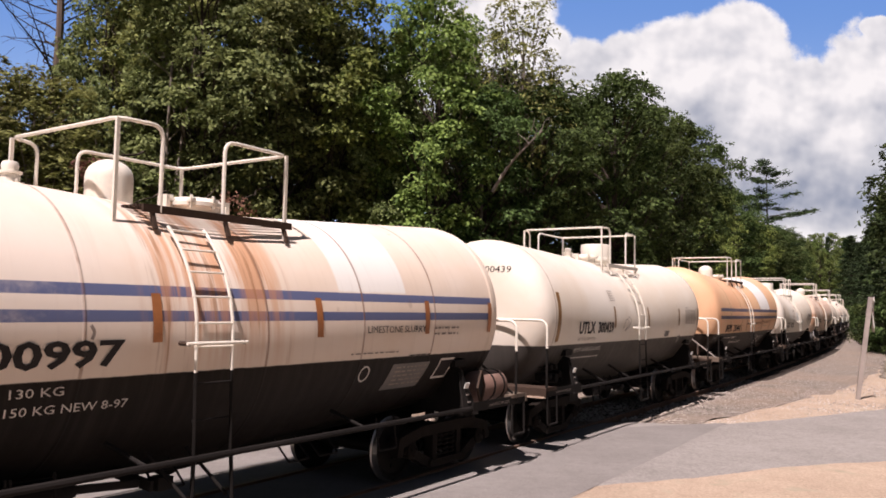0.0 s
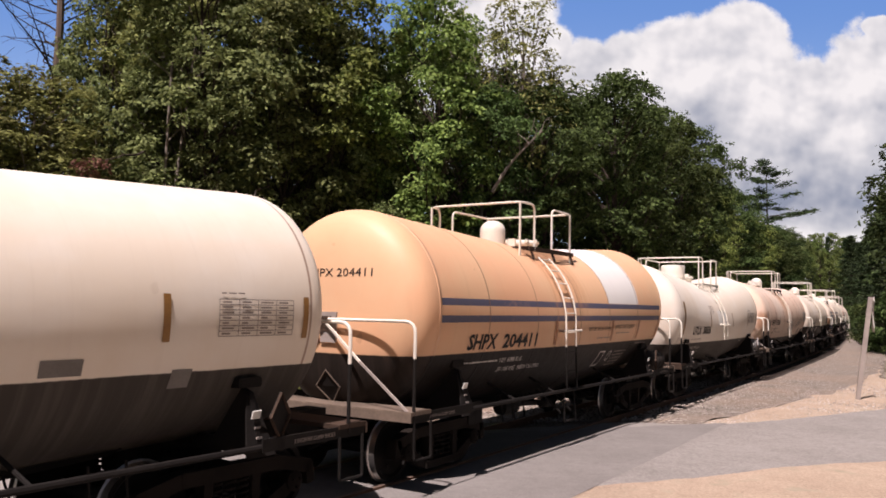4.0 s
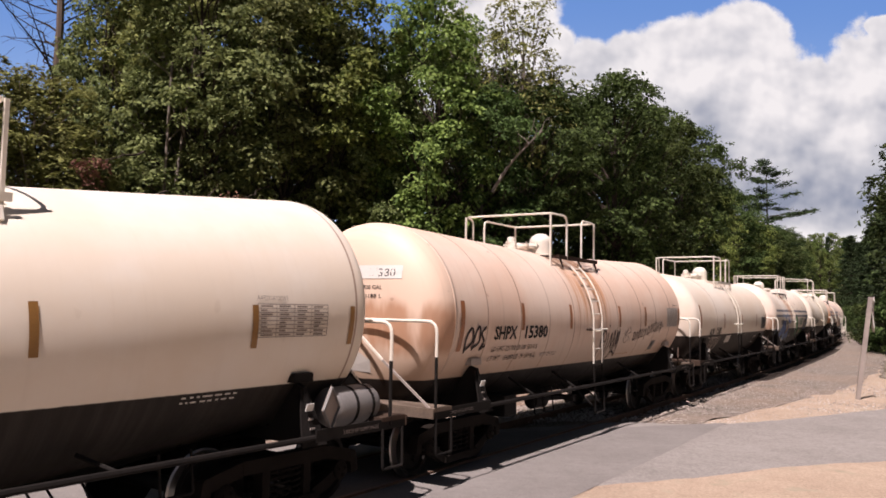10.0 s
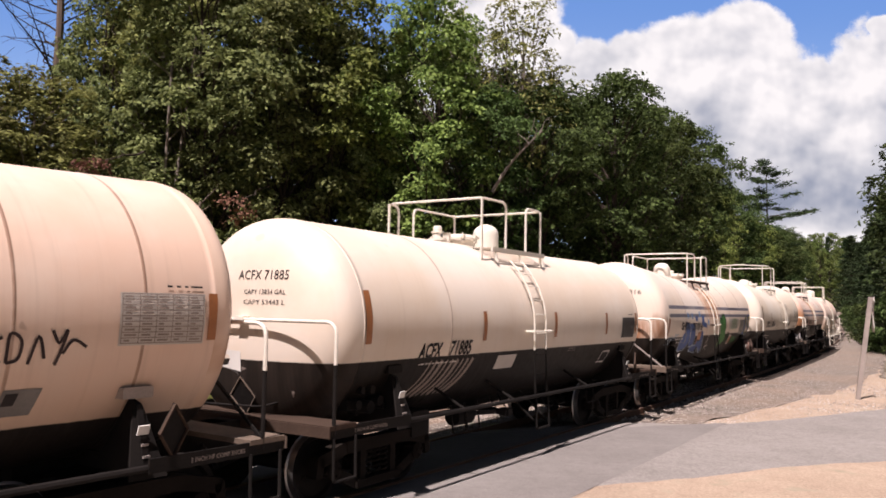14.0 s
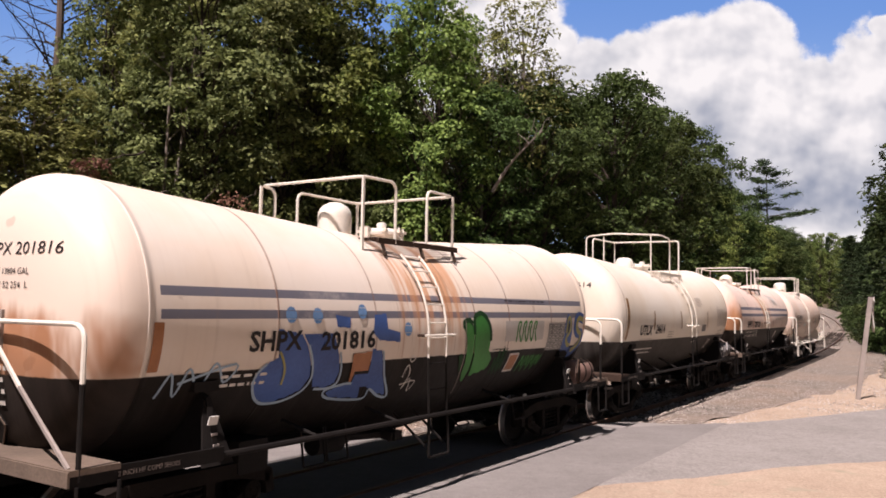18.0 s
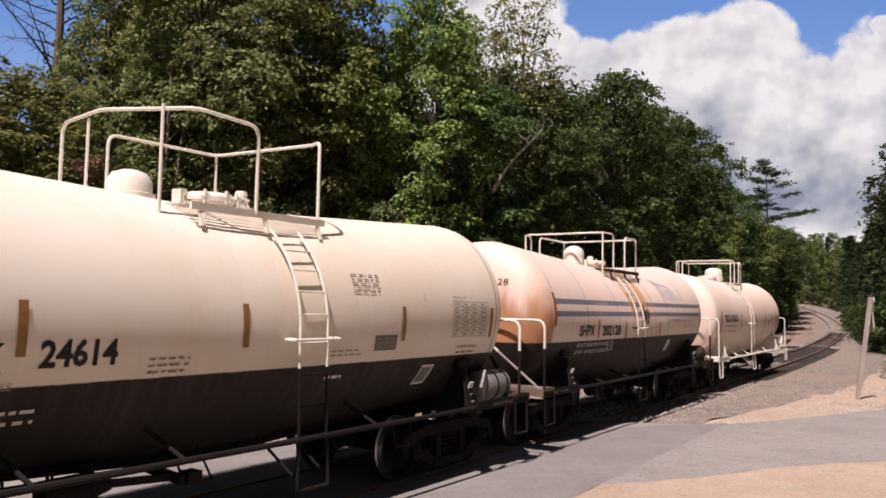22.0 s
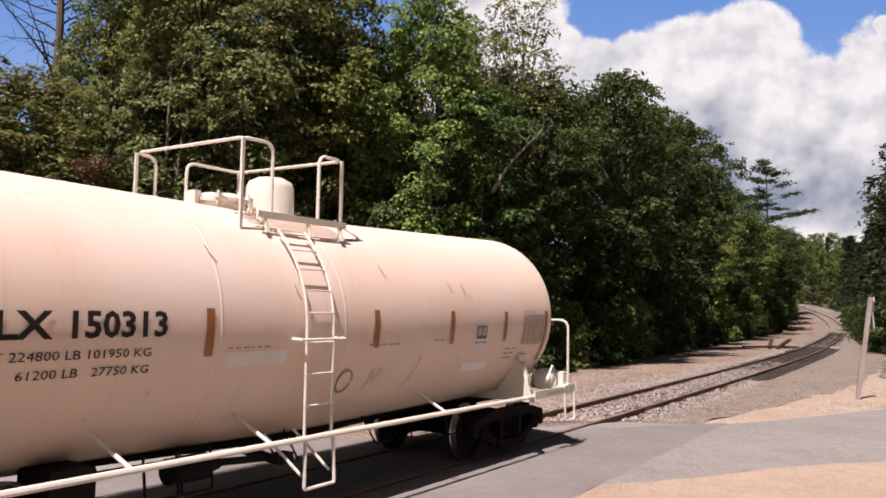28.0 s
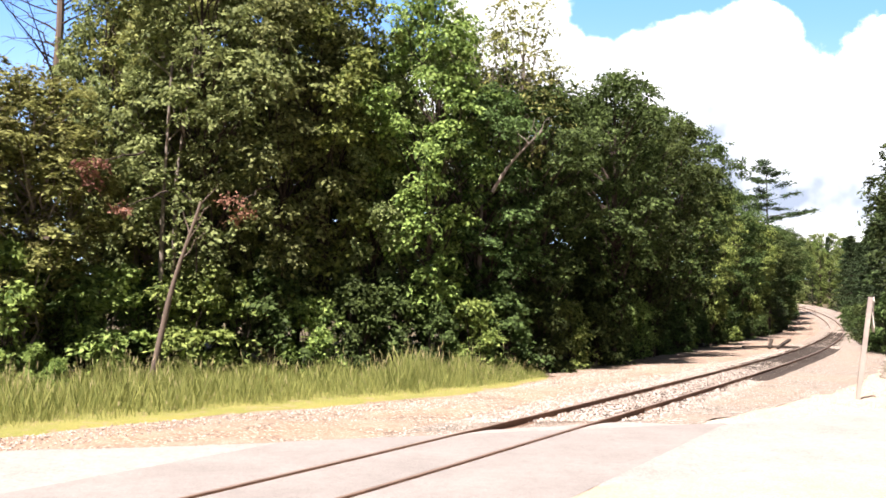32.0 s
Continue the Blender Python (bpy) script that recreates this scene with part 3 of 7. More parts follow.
def rails():
    track = thing("railway_track", "single railway track with rusty rails on dark wooden ties", "railway track", kind="structure")
    prof = [(-0.07, -0.17), (0.07, -0.17), (0.07, -0.155), (0.012, -0.135), (0.012, -0.05), (0.036, -0.038), (0.036, -0.004), (-0.036, -0.004), (-0.036, -0.038), (-0.012, -0.05), (-0.012, -0.135), (-0.07, -0.155)]
    for lat in (-0.752, 0.752):
        rows, tops = [], []
        s = -40.0
        while s <= 200:
            rows.append([on_track(s, lat + a, z) for a, z in prof + prof[:1]])
            tops.append([on_track(s, lat + a, z) for a, z in ((-0.032, -0.0035), (-0.026, 0.0), (0.026, 0.0), (0.032, -0.0035))])
            s += 1.0
        for nm, rr, mat, lb in (("rail", rows, M["rail_side"], "rust-brown steel rail"), ("running_surface", tops, M["rail_top"], "worn shiny top of the rail")):
            me = bpy.data.meshes.new(nm)
            v, f = strip(rr)
            me.from_pydata([tuple(q) for q in v], [], f)
            me.materials.append(mat)
            part(nm, me, None, track, lb)
    rng = random.Random(8)
    bm = bmesh.new()
    box(bm, (0, 0, 0), (2.6, 0.22, 0.17), taper=0.97)
    tie = mesh_of("tie", bm, M["tie"])
    s = 12.0
    while s < 112:
        ob = part("tie", tie, None, track)
        p = on_track(s, rng.uniform(-0.05, 0.05), -0.225 + rng.uniform(0, 0.012) + (0.04 if 30 < s < 58 else 0))
        ob.matrix_basis = pose(p.x, p.y, p.z, 0, rng.uniform(-1, 1), head_deg(s) + rng.uniform(-2, 2))
        s += 0.56
    # splice bars where rails join
    bm = bmesh.new()
    box(bm, (0, 0, 0), (0.03, 0.9, 0.09))
    for k in (-0.33, -0.11, 0.11, 0.33):
        box(bm, (0.02, k, 0.0), (0.03, 0.04, 0.04))
    splice = mesh_of("splice_bar", bm, M["rail_side"])
    for s, lat in ((13.5, 0.785), (25.4, 0.785), (19.0, -0.715), (31, -0.715), (37, 0.785)):
        ob = part("splice_bar", splice, None, track)
        p = on_track(s, lat, -0.09)
        ob.matrix_basis = pose(p.x, p.y, p.z, 0, 0, head_deg(s))


rails()


def stones():
    """Loose ballast and gravel, as low facetted lumps."""
    rng = np.random.default_rng(3)
    base = np.array([(1, 0, 0), (-1, 0, 0), (0, 1, 0), (0, -1, 0), (0, 0, 1), (0, 0, -1)], float)
    tri = [(0, 2, 4), (2, 1, 4), (1, 3, 4), (3, 0, 4), (2, 0, 5), (1, 2, 5), (3, 1, 5), (0, 3, 5)]
    def scatter(name, n, smin, smax, lat_f, size, zoff, label):
        vs, fs = [], []
        for k in range(n):
            s = smin + (smax - smin) * rng.random() ** 1.6
            la = lat_f(s)
            if la is None:
                continue
            p = on_track(s, la)
            r = size * (0.55 + 0.9 * rng.random())
            q = base * (r * rng.uniform(0.6, 1.2, (6, 1))) * np.array([1, 1, 0.75])
            a = rng.random() * 6.28
            ca, sa = math.cos(a), math.sin(a)
            tilt = rng.uniform(-0.5, 0.5)
            o = len(vs)
            for x, y, z in q:
                y, z = y * math.cos(tilt) - z * math.sin(tilt), y * math.sin(tilt) + z * math.cos(tilt)
                vs.append((p.x + x * ca - y * sa, p.y + x * sa + y * ca, p.z + zoff + z * 0.9))
            fs += [(a0 + o, b0 + o, c0 + o) for a0, b0, c0 in tri]
        me = bpy.data.meshes.new(name)
        me.from_pydata(vs, [], fs)
        me.materials.append(M["stone"])
        tagged(new(name, me), label, "gravel", "", "stuff")
    def bed(s):
        la = float(rng.uniform(-2.0, 2.6))
        bare = (24.5 < s < 57 and 0.8 < la < 1.7) or (37 < s < 61 and abs(la) < 0.7)
        return None if abs(abs(la) - 0.752) < 0.06 or s < 8.2 + 1.0 * (la + 2) or (bare and rng.random() < 0.93) else la
    scatter("ballast_stones", 24000, 8, 62, bed, 0.030, -0.105, "grey and tan crushed ballast stones round the rails")
    def spill(s):
        lo = -float(np.interp(s, [-6, 4, 7, 12, 20, 60], [7.6, 6.9, 6, 4.4, 4.6, 4.3]))
        la = float(rng.uniform(lo, -1.6))
        return None if s < (4.6 + (la + 7) * 0.75 if la > -5.6 else -6) else la
    scatter("gravel_scatter", 15000, -6, 34, spill, 0.024, -0.09, "small pale pebbles strewn over the sandy verge")
    def right(s):
        return 1.9 + float(rng.random() ** 1.6) * 4.6 if s > 11.5 else None
    scatter("pebble_scatter", 17000, 11.5, 45, right, 0.026, -0.07, "pebbles strewn on pale sand beside the track")


stones()


def sign_post():
    """A leaning post with small crossed boards, seen from the edge and behind."""
    p = thing("crossing_sign_post", "leaning weathered white crossing post with crossed boards edge-on", "sign post", m=pose(12.0, 23.1, -0.2, 0, 0, 0))
    top = Vector((0.42, -0.15, 3.1))
    bm = bmesh.new()
    bar(bm, (0, 0, -0.3), top, 0.085, 0.125)
    bmesh.ops.bevel(bm, geom=bm.edges[:], offset=0.012, segments=1)
    part("post", bm, M["post"], p)
    d = top.normalized()
    for tilt in (47, -47):
        bm = bmesh.new()
        box(bm, (0, 0, 0), (1.2, 0.02, 0.2))
        bmesh.ops.bevel(bm, geom=bm.edges[:], offset=0.006, segments=1)
        ob = part("sign_board", bm, M["sign_back"], p, "pale board seen nearly edge-on")
        ob.matrix_basis = Matrix.Translation(d * 2.62 + Vector((0.17, 0.06 if tilt > 0 else 0.09, 0))) @ pose(0, 0, 0, 0, 0, 66) @ pose(0, 0, 0, 0, tilt, 0)
    for z in (2.5, 2.75):
        bm = bmesh.new()
        tube(bm, [d * z + Vector((-0.05, 0, 0)), d * z + Vector((0.16, 0.05, 0))], 0.012, 6)
        part("bolt", bm, M["rail_side"], p)


sign_post()


def old_ties():
    """Discarded ties lying on the verge."""
    for x, y, z, rz, tilt in ((22.4, 56.2, -0.10, 14, 0), (24.3, 56.9, -0.10, -8, 0), (23.0, 55.6, 0.16, 64, -12), (24.1, 56.0, 0.16, 48, -12)):
        ob = thing("discarded_tie", "old dark wooden tie dumped on the sandy verge", "railway tie", "discarded ties", m=pose(x, y, z, 0, tilt, rz))
        bm = bmesh.new()
        box(bm, (0, 0, 0.08), (2.5, 0.22, 0.16))
        bmesh.ops.bevel(bm, geom=bm.edges[:], offset=0.02, segments=1)
        part("timber", bm, M["tie"], ob)


old_ties()


# ---- tank cars: local x runs back along the train, -y is the side towards the road, z up from the rail ----
def text_mesh(s, size, width):
    key = ("text", s, size, width)
    if key not in CACHE:
        cu = bpy.data.curves.new("letters", "FONT")
        cu.body, cu.size, cu.resolution_u, cu.align_x, cu.align_y = s, size / 0.7, 2, "LEFT", "BOTTOM_BASELINE"
        cu.offset = size * (0.040 if size > 0.18 else 0.0)
        ob = bpy.data.objects.new("letters", cu)
        me = bpy.data.meshes.new_from_object(ob)
        bpy.data.objects.remove(ob)
        bpy.data.curves.remove(cu)
        co = np.array([v.co[:] for v in me.vertices])
        co[:, 0] = (co[:, 0] - co[:, 0].min()) / (co[:, 0].max() - co[:, 0].min()) * width
        CACHE[key] = (co, [tuple(p.vertices) for p in me.polygons])
        bpy.data.meshes.remove(me)
    return CACHE[key]


def sag(x, k):
    """The tank is bent: both halves fall towards the outlet in its middle."""
    return (k[0] if x < 0 else k[1]) * max(0.0, abs(x) - 0.3)


class Shell:
    """Places things on the curved skin of one tank."""

    def __init__(self, car, L, r, zc, hd, hp, slope):
        self.slope = slope
        self.car, self.L, self.r, self.zc, self.hd, self.hp = car, L, r, zc, hd, hp

    def side(self, x, z, off=0.006):
        mid = self.zc + sag(x, self.slope)
        dz = max(-self.r, min(self.r, z - mid))
        return Vector((x, -math.sqrt(max(self.r ** 2 - dz ** 2, 0.0)), mid + dz)) + Vector((0, -1, 0.2 if dz > 0.5 else 0)) * off

    def head(self, y, z, off=0.008, end=-1):
        q = min(1.0, math.hypot(y, z - self.zc - sag(end * self.L / 2, self.slope)) / self.r)
        return Vector((end * (self.L / 2 + self.hd * (1 - q ** self.hp) ** (1 / self.hp) + off), y, z))

    def head_bars(self, y0, z0, w, h, n, mat, seed):
        """Rows of small writing on the leading head."""
        rng = random.Random(seed)
        pts, faces = [], []
        for k in range(n):
            z = z0 + h * (n - k - 0.5) / n
            y = y0
            while y > y0 - w:
                d = rng.uniform(0.04, 0.12)
                o = len(pts)
                pts += [self.head(y, z - 0.02, 0.016), self.head(y - d, z - 0.02, 0.016), self.head(y - d, z + 0.02, 0.016), self.head(y, z + 0.02, 0.016)]
                faces.append((o, o + 1, o + 2, o + 3))
                y -= d + 0.03
        return tagged(self.put("small_print", pts, faces, mat), "rows of small stencilled writing", "", "", "stuff")

    def put(self, name, pts, faces, mat, label=""):
        me = bpy.data.meshes.new(name)
        me.from_pydata([tuple(p) for p in pts], [], faces)
        me.materials.append(mat)
        return part(name, me, None, self.car, label)

    def text(self, s, x, z, size, width, mat, slant=0.0, label=""):
        co, faces = text_mesh(s, size, width)
        pts = [self.side(x + c[0] + slant * c[1], z + c[1], 0.009) for c in co]
        if size < 0.15:
            return tagged(self.put("lettering", pts, faces, mat), label or 'painted words "%s"' % s, "", "", "stuff")
        # large figures are painted one by one through stencils
        owner = list(range(len(pts)))
        def root(i):
            while owner[i] != i:
                i = owner[i]
            return i
        for f in faces:
            for i in f[1:]:
                owner[root(i)] = root(f[0])
        groups = {}
        for f in faces:
            groups.setdefault(root(f[0]), []).append(f)
        for fs in groups.values():
            used = sorted({i for f in fs for i in f})
            at = {i: k for k, i in enumerate(used)}
            self.put("letter", [pts[i] for i in used], [tuple(at[i] for i in f) for f in fs], mat, label or 'one character of the painted "%s"' % s)

    def head_text(self, s, y, z, size, width, mat, end=-1):
        co, faces = text_mesh(s, size, width)
        return tagged(self.put("lettering", [self.head(y - c[0] if end < 0 else -y + c[0], z + c[1], 0.006, end) for c in co], faces, mat), 'painted words "%s"' % s, "", "", "stuff")

    def panel(self, name, x0, x1, z0, z1, mat, label="", off=0.006, skew=0.0):
        nx, nz = max(1, int((x1 - x0) / 0.4)), max(1, int((z1 - z0) / 0.08))
        pts, faces = [], []
        for i in range(nz + 1):
            for j in range(nx + 1):
                z = z0 + (z1 - z0) * i / nz
                pts.append(self.side(x0 + (x1 - x0) * j / nx + skew * (z - z0), z, off))
        for i in range(nz):
            for j in range(nx):
                a = i * (nx + 1) + j
                faces.append((a, a + 1, a + nx + 2, a + nx + 1))
        return self.put(name, pts, faces, mat, label)

    def bars(self, x0, x1, z0, z1, n, mat, seed=1, label="rows of small faded stencilled writing"):
        """Rows of writing too small to read."""
        rng = random.Random(seed)
        pts, faces = [], []
        for k in range(n):
            z = z1 - (z1 - z0) * (k + 0.5) / n
            hgt = (z1 - z0) / n * 0.17
            x = x0
            while x < x1 - 0.03:
                w = rng.uniform(0.03, 0.13)
                xe = min(x + w, x1)
                o = len(pts)
                pts += [self.side(x, z - hgt, 0.010), self.side(xe, z - hgt, 0.010), self.side(xe, z + hgt, 0.010), self.side(x, z + hgt, 0.010)]
                faces.append((o, o + 1, o + 2, o + 3))
                x = xe + rng.uniform(0.02, 0.05)
        return tagged(self.put("small_print", pts, faces, mat), label, "", "", "stuff")

    def table(self, x0, x1, z0, z1, mat, rows=7, cols=4):
        """A ruled notice table."""
        pts, faces = [], []
        def line(a, b, c, d):
            o = len(pts)
            n = max(1, int(abs(d - c) / 0.08))
            for i in range(n + 1):
                z = c + (d - c) * i / n
                pts.extend((self.side(a, z, 0.010), self.side(b, z, 0.010)))
            for i in range(n):
                faces.append((o + 2 * i, o + 2 * i + 1, o + 2 * i + 3, o + 2 * i + 2))
        for k in range(rows + 1):
            z = z0 + (z1 - z0) * k / rows
            line(x0, x1, z - 0.004, z + 0.004)
        for k in range(cols + 1):
            x = x0 + (x1 - x0) * k / cols
            line(x - 0.004, x + 0.004, z0, z1)
        rng = random.Random(int(x0 * 100))
        for k in range(rows):
            for c in range(cols):
                z = z0 + (z1 - z0) * (k + 0.5) / rows
                x = x0 + (x1 - x0) * (c + 0.15) / cols
                line(x, x + (x1 - x0) / cols * rng.uniform(0.3, 0.7), z - 0.009, z + 0.009)
        return tagged(self.put("notice_table", pts, faces, mat), "ruled table of small stencilled data", "", "", "stuff")

    def stroke(self, name, pts2, width, mat, label="", off=0.010):
        """A spray-painted line on the flank, drawn through (x, z) points."""
        P = [Vector((a, b)) for a, b in pts2]
        sm = []
        for i in range(len(P) - 1):
            p0, p1, p2, p3 = P[max(i - 1, 0)], P[i], P[i + 1], P[min(i + 2, len(P) - 1)]
            for k in range(5):
                t = k / 5
                sm.append(0.5 * ((2 * p1) + (p2 - p0) * t + (2 * p0 - 5 * p1 + 4 * p2 - p3) * t * t + (3 * p1 - p0 - 3 * p2 + p3) * t ** 3))
        sm.append(P[-1])
        pts, faces = [], []
        for i, p in enumerate(sm):
            d = (sm[min(i + 1, len(sm) - 1)] - sm[max(i - 1, 0)])
            d = d.normalized() if d.length > 1e-6 else Vector((1, 0))
            q = Vector((-d.y, d.x)) * width / 2
            for e in (p + q, p - q):
                pts.append(self.side(e.x, e.y, off))
            if i:
                o = 2 * i
                faces.append((o - 2, o - 1, o + 1, o))
        return self.put(name, pts, faces, mat, label)

    def blob(self, name, outline, mat, label="", off=0.008):
        """A filled sprayed shape: a fan of thin rows between its left and right edge."""
        zs = [z for _, z in outline]
        n = len(outline)
        pts, faces = [], []
        rows = 26
        h = (max(zs) - min(zs)) / rows
        for k in range(rows):
            zm = min(zs) + h * (k + 0.5)
            cut = []
            for i in range(n):
                (xa, za), (xb, zb) = outline[i], outline[(i + 1) % n]
                if (za - zm) * (zb - zm) < 0:
                    g = (xb - xa) / (zb - za)
                    cut.append((xa + g * (zm - za), max(-1.5, min(1.5, g))))
            cut.sort()
            for (p, gp), (q, gq) in zip(cut[::2], cut[1::2]):
                o = len(pts)
                pts += [self.side(p - gp * h / 2, zm - h / 2, off), self.side(q - gq * h / 2, zm - h / 2, off), self.side(q + gq * h / 2, zm + h / 2, off), self.side(p + gp * h / 2, zm + h / 2, off)]
                faces.append((o, o + 1, o + 2, o + 3))
        return self.put(name, pts, faces, mat, label)


def shell_mesh(L, r, hd, hp, mat, seams, sharp, slope):
    bm = bmesh.new()
    prof = []
    n = 30
    for k in range(n):
        q = math.sin(math.pi / 2 * (k + 0.12) / n)
        prof.append((-L / 2 - hd * (1 - q ** hp) ** (1 / hp), r * q))
    prof.append((-L / 2 - 0.004, r - 0.001))
    if sharp:
        prof += [(-L / 2, r + 0.004), (-L / 2 + 0.03, r + 0.004), (-L / 2 + 0.034, r), (-L / 2 + 0.09, r)]
    else:
        prof += [(-L / 2, r), (-L / 2 + 0.08, r)]
    for x in sorted(set(seams) | {-0.3, 0.3}):
        if x not in seams:
            prof.append((x, r))
            continue
        prof += [(x - 0.026, r), (x - 0.013, r), (x - 0.008, r + 0.003), (x + 0.008, r + 0.003), (x + 0.013, r), (x + 0.026, r)]
    if sharp:
        prof += [(L / 2 - 0.09, r), (L / 2 - 0.034, r), (L / 2 - 0.03, r + 0.004), (L / 2, r + 0.004)]
    else:
        prof += [(L / 2 - 0.08, r), (L / 2, r)]
    for k in reversed(range(n)):
        q = math.sin(math.pi / 2 * (k + 0.12) / n)
        prof.append((L / 2 + 0.46 * (1 - q ** hp) ** (1 / hp), r * q))
    lathe(bm, prof, "x", 96)
    for v in bm.verts:
        v.co.z += sag(max(-L / 2, min(L / 2, v.co.x)), slope)
    return mesh_of("tank", bm, mat, 50)


def wheelset_mesh():
    bm = bmesh.new()
    for s in (-1, 1):
        prof = [(s * 0.655, 0.07), (s * 0.66, 0.12), (s * 0.70, 0.30), (s * 0.68, 0.36), (s * 0.675, 0.445), (s * 0.70, 0.445), (s * 0.715, 0.424), (s * 0.80, 0.417), (s * 0.80, 0.36), (s * 0.765, 0.33), (s * 0.77, 0.14), (s * 0.83, 0.12), (s * 0.83, 0.07)]
        lathe(bm, prof, "y", 28)
        for k in range(3):
            a = k * 2.1
            box(bm, (0.22 * math.cos(a), s * 0.775, 0.22 * math.sin(a)), (0.05, 0.012, 0.05))
    lathe(bm, [(-1.02, 0.06), (-0.84, 0.075), (-0.65, 0.085), (0.65, 0.085), (0.84, 0.075), (1.02, 0.06)], "y", 14)
    me = mesh_of("wheelset", bm, M["wheel"], 35)
    me.materials.append(M["tread"])
    for p in me.polygons:
        c = p.center
        if math.hypot(c.x, c.z) > 0.405 and abs(c.y) > 0.69:
            p.material_index = 1
    return me


def side_frame_mesh():
    """Cast side frame of a freight truck: arched top, dipped bottom, openings for the springs."""
    bm = bmesh.new()
    for a, b, w, h in (((-1.12, 0, 0.55), (-0.62, 0, 0.66), 0.16, 0.15), ((0.62, 0, 0.66), (1.12, 0, 0.55), 0.16, 0.15), ((-0.64, 0, 0.66), (0.64, 0, 0.66), 0.17, 0.15),
                       ((-0.98, 0, 0.46), (-0.42, 0, 0.20), 0.14, 0.13), ((0.42, 0, 0.20), (0.98, 0, 0.46), 0.14, 0.13), ((-0.45, 0, 0.19), (0.45, 0, 0.19), 0.20, 0.10),
                       ((-0.31, 0, 0.2), (-0.31, 0, 0.66), 0.11, 0.15), ((0.31, 0, 0.2), (0.31, 0, 0.66), 0.11, 0.15), ((-1.13, 0, 0.36), (-1.09, 0, 0.60), 0.16, 0.12), ((1.13, 0, 0.36), (1.09, 0, 0.60), 0.16, 0.12)):
        bar(bm, a, b, w, h)
    bmesh.ops.bevel(bm, geom=bm.edges[:], offset=0.018, segments=1)
    return mesh_of("side_frame", bm, M["truck"], 35)


def coil_mesh():
    bm = bmesh.new()
    pts = [(0.065 * math.cos(a), 0.065 * math.sin(a), 0.24 + 0.33 * a / (10 * math.pi)) for a in (k * math.pi / 4 for k in range(41))]
    tube(bm, pts, 0.017, 5)
    return mesh_of("coil_spring", bm, M["truck"], 60)


def bearing_mesh():
    bm = bmesh.new()
    lathe(bm, [(-0.10, 0.10), (0.07, 0.115), (0.09, 0.09), (0.10, 0.03)], "y", 14)
    for k in range(3):
        a = 0.5 + k * 2.09
        box(bm, (0.055 * math.cos(a), 0.105, 0.055 * math.sin(a)), (0.03, 0.02, 0.03))
    return mesh_of("bearing_cap", bm, M["truck"], 40)


ROLLING = []


def add_truck(car, x, ringed):
    bm = bmesh.new()
    box(bm, (0, 0, 0.56), (0.36, 2.0, 0.24))
    box(bm, (0, 0, 0.72), (0.5, 0.5, 0.12))
    bmesh.ops.bevel(bm, geom=bm.edges[:], offset=0.02, segments=1)
    tr = part("truck", shared("bolster", lambda: mesh_of("truck", bm, M["truck"])), None, car, "rusty four-wheel freight truck")
    tr.location = (x, 0, 0)
    for s in (-1, 1):
        f = part("side_frame", shared("frame", side_frame_mesh), None, tr)
        f.location = (0, s * 1.0, 0)
        for dx in (-0.17, 0.0, 0.17):
            c = part("coil_spring", shared("coil", coil_mesh), None, tr)
            c.location = (dx, s * 1.0, 0)
    for ax in (-0.865, 0.865):
        w = part("wheelset", shared("wheelset", wheelset_mesh), None, tr, "steel wheels on their axle")
        w.location = (ax, 0, 0.42)
        ROLLING.append(w)
        for s in (-1, 1):
            bc = part("bearing_cap", shared("bearing", bearing_mesh), None, tr)
            bc.matrix_basis = pose(ax, s * 1.02, 0.42, 0, 0, 180 if s < 0 else 0)
        bm2 = bmesh.new()
        box(bm2, (0, 0, 0), (0.10, 1.75, 0.14))
        for s in (-1, 1):
            box(bm2, (0.09 * (1 if ax < 0 else -1) * -1, s * 0.74, 0), (0.08, 0.12, 0.32))
        br = part("brake_beam", shared(("brake", ax), lambda: mesh_of("brake_beam", bm2, M["black_steel"])), None, tr)
        br.location = (ax * 0.38, 0, 0.40)


def dome_mesh(kind, mat):
    bm = bmesh.new()
    if kind == "round":
        prof = [(0.0, 0.29), (0.05, 0.29), (0.06, 0.24), (0.32, 0.24)] + [(0.32 + 0.20 * math.sin(a), 0.24 * math.cos(a)) for a in (0.25, 0.5, 0.75, 1.0, 1.25, 1.5)]
    elif kind == "flat":
        prof = [(0.0, 0.34), (0.12, 0.34), (0.13, 0.37), (0.20, 0.37), (0.21, 0.36), (0.50, 0.36), (0.53, 0.345), (0.54, 0.30), (0.545, 0.05)]
    elif kind == "capped":
        prof = [(0.0, 0.28), (0.07, 0.28), (0.08, 0.31), (0.42, 0.305), (0.50, 0.27), (0.55, 0.17), (0.565, 0.04)]
    else:
        prof = [(0.0, 0.27), (0.10, 0.27), (0.11, 0.24), (0.24, 0.235), (0.32, 0.18), (0.355, 0.09), (0.36, 0.02)]
    lathe(bm, prof, "z", 28)
    return mesh_of("valve_dome", bm, mat, 40)


def manway_mesh(mat):
    bm = bmesh.new()
    lathe(bm, [(0.0, 0.29), (0.15, 0.29), (0.155, 0.33), (0.20, 0.33), (0.21, 0.30), (0.25, 0.27), (0.265, 0.1), (0.267, 0.02)], "z", 24)
    for k in range(8):
        a = k * math.pi / 4
        tube(bm, [(0.32 * math.cos(a), 0.32 * math.sin(a), 0.12), (0.32 * math.cos(a), 0.32 * math.sin(a), 0.27)], 0.018, 6)
        box(bm, (0.33 * math.cos(a), 0.33 * math.sin(a), 0.21), (0.07, 0.07, 0.04))
    return mesh_of("manway", bm, mat, 40)


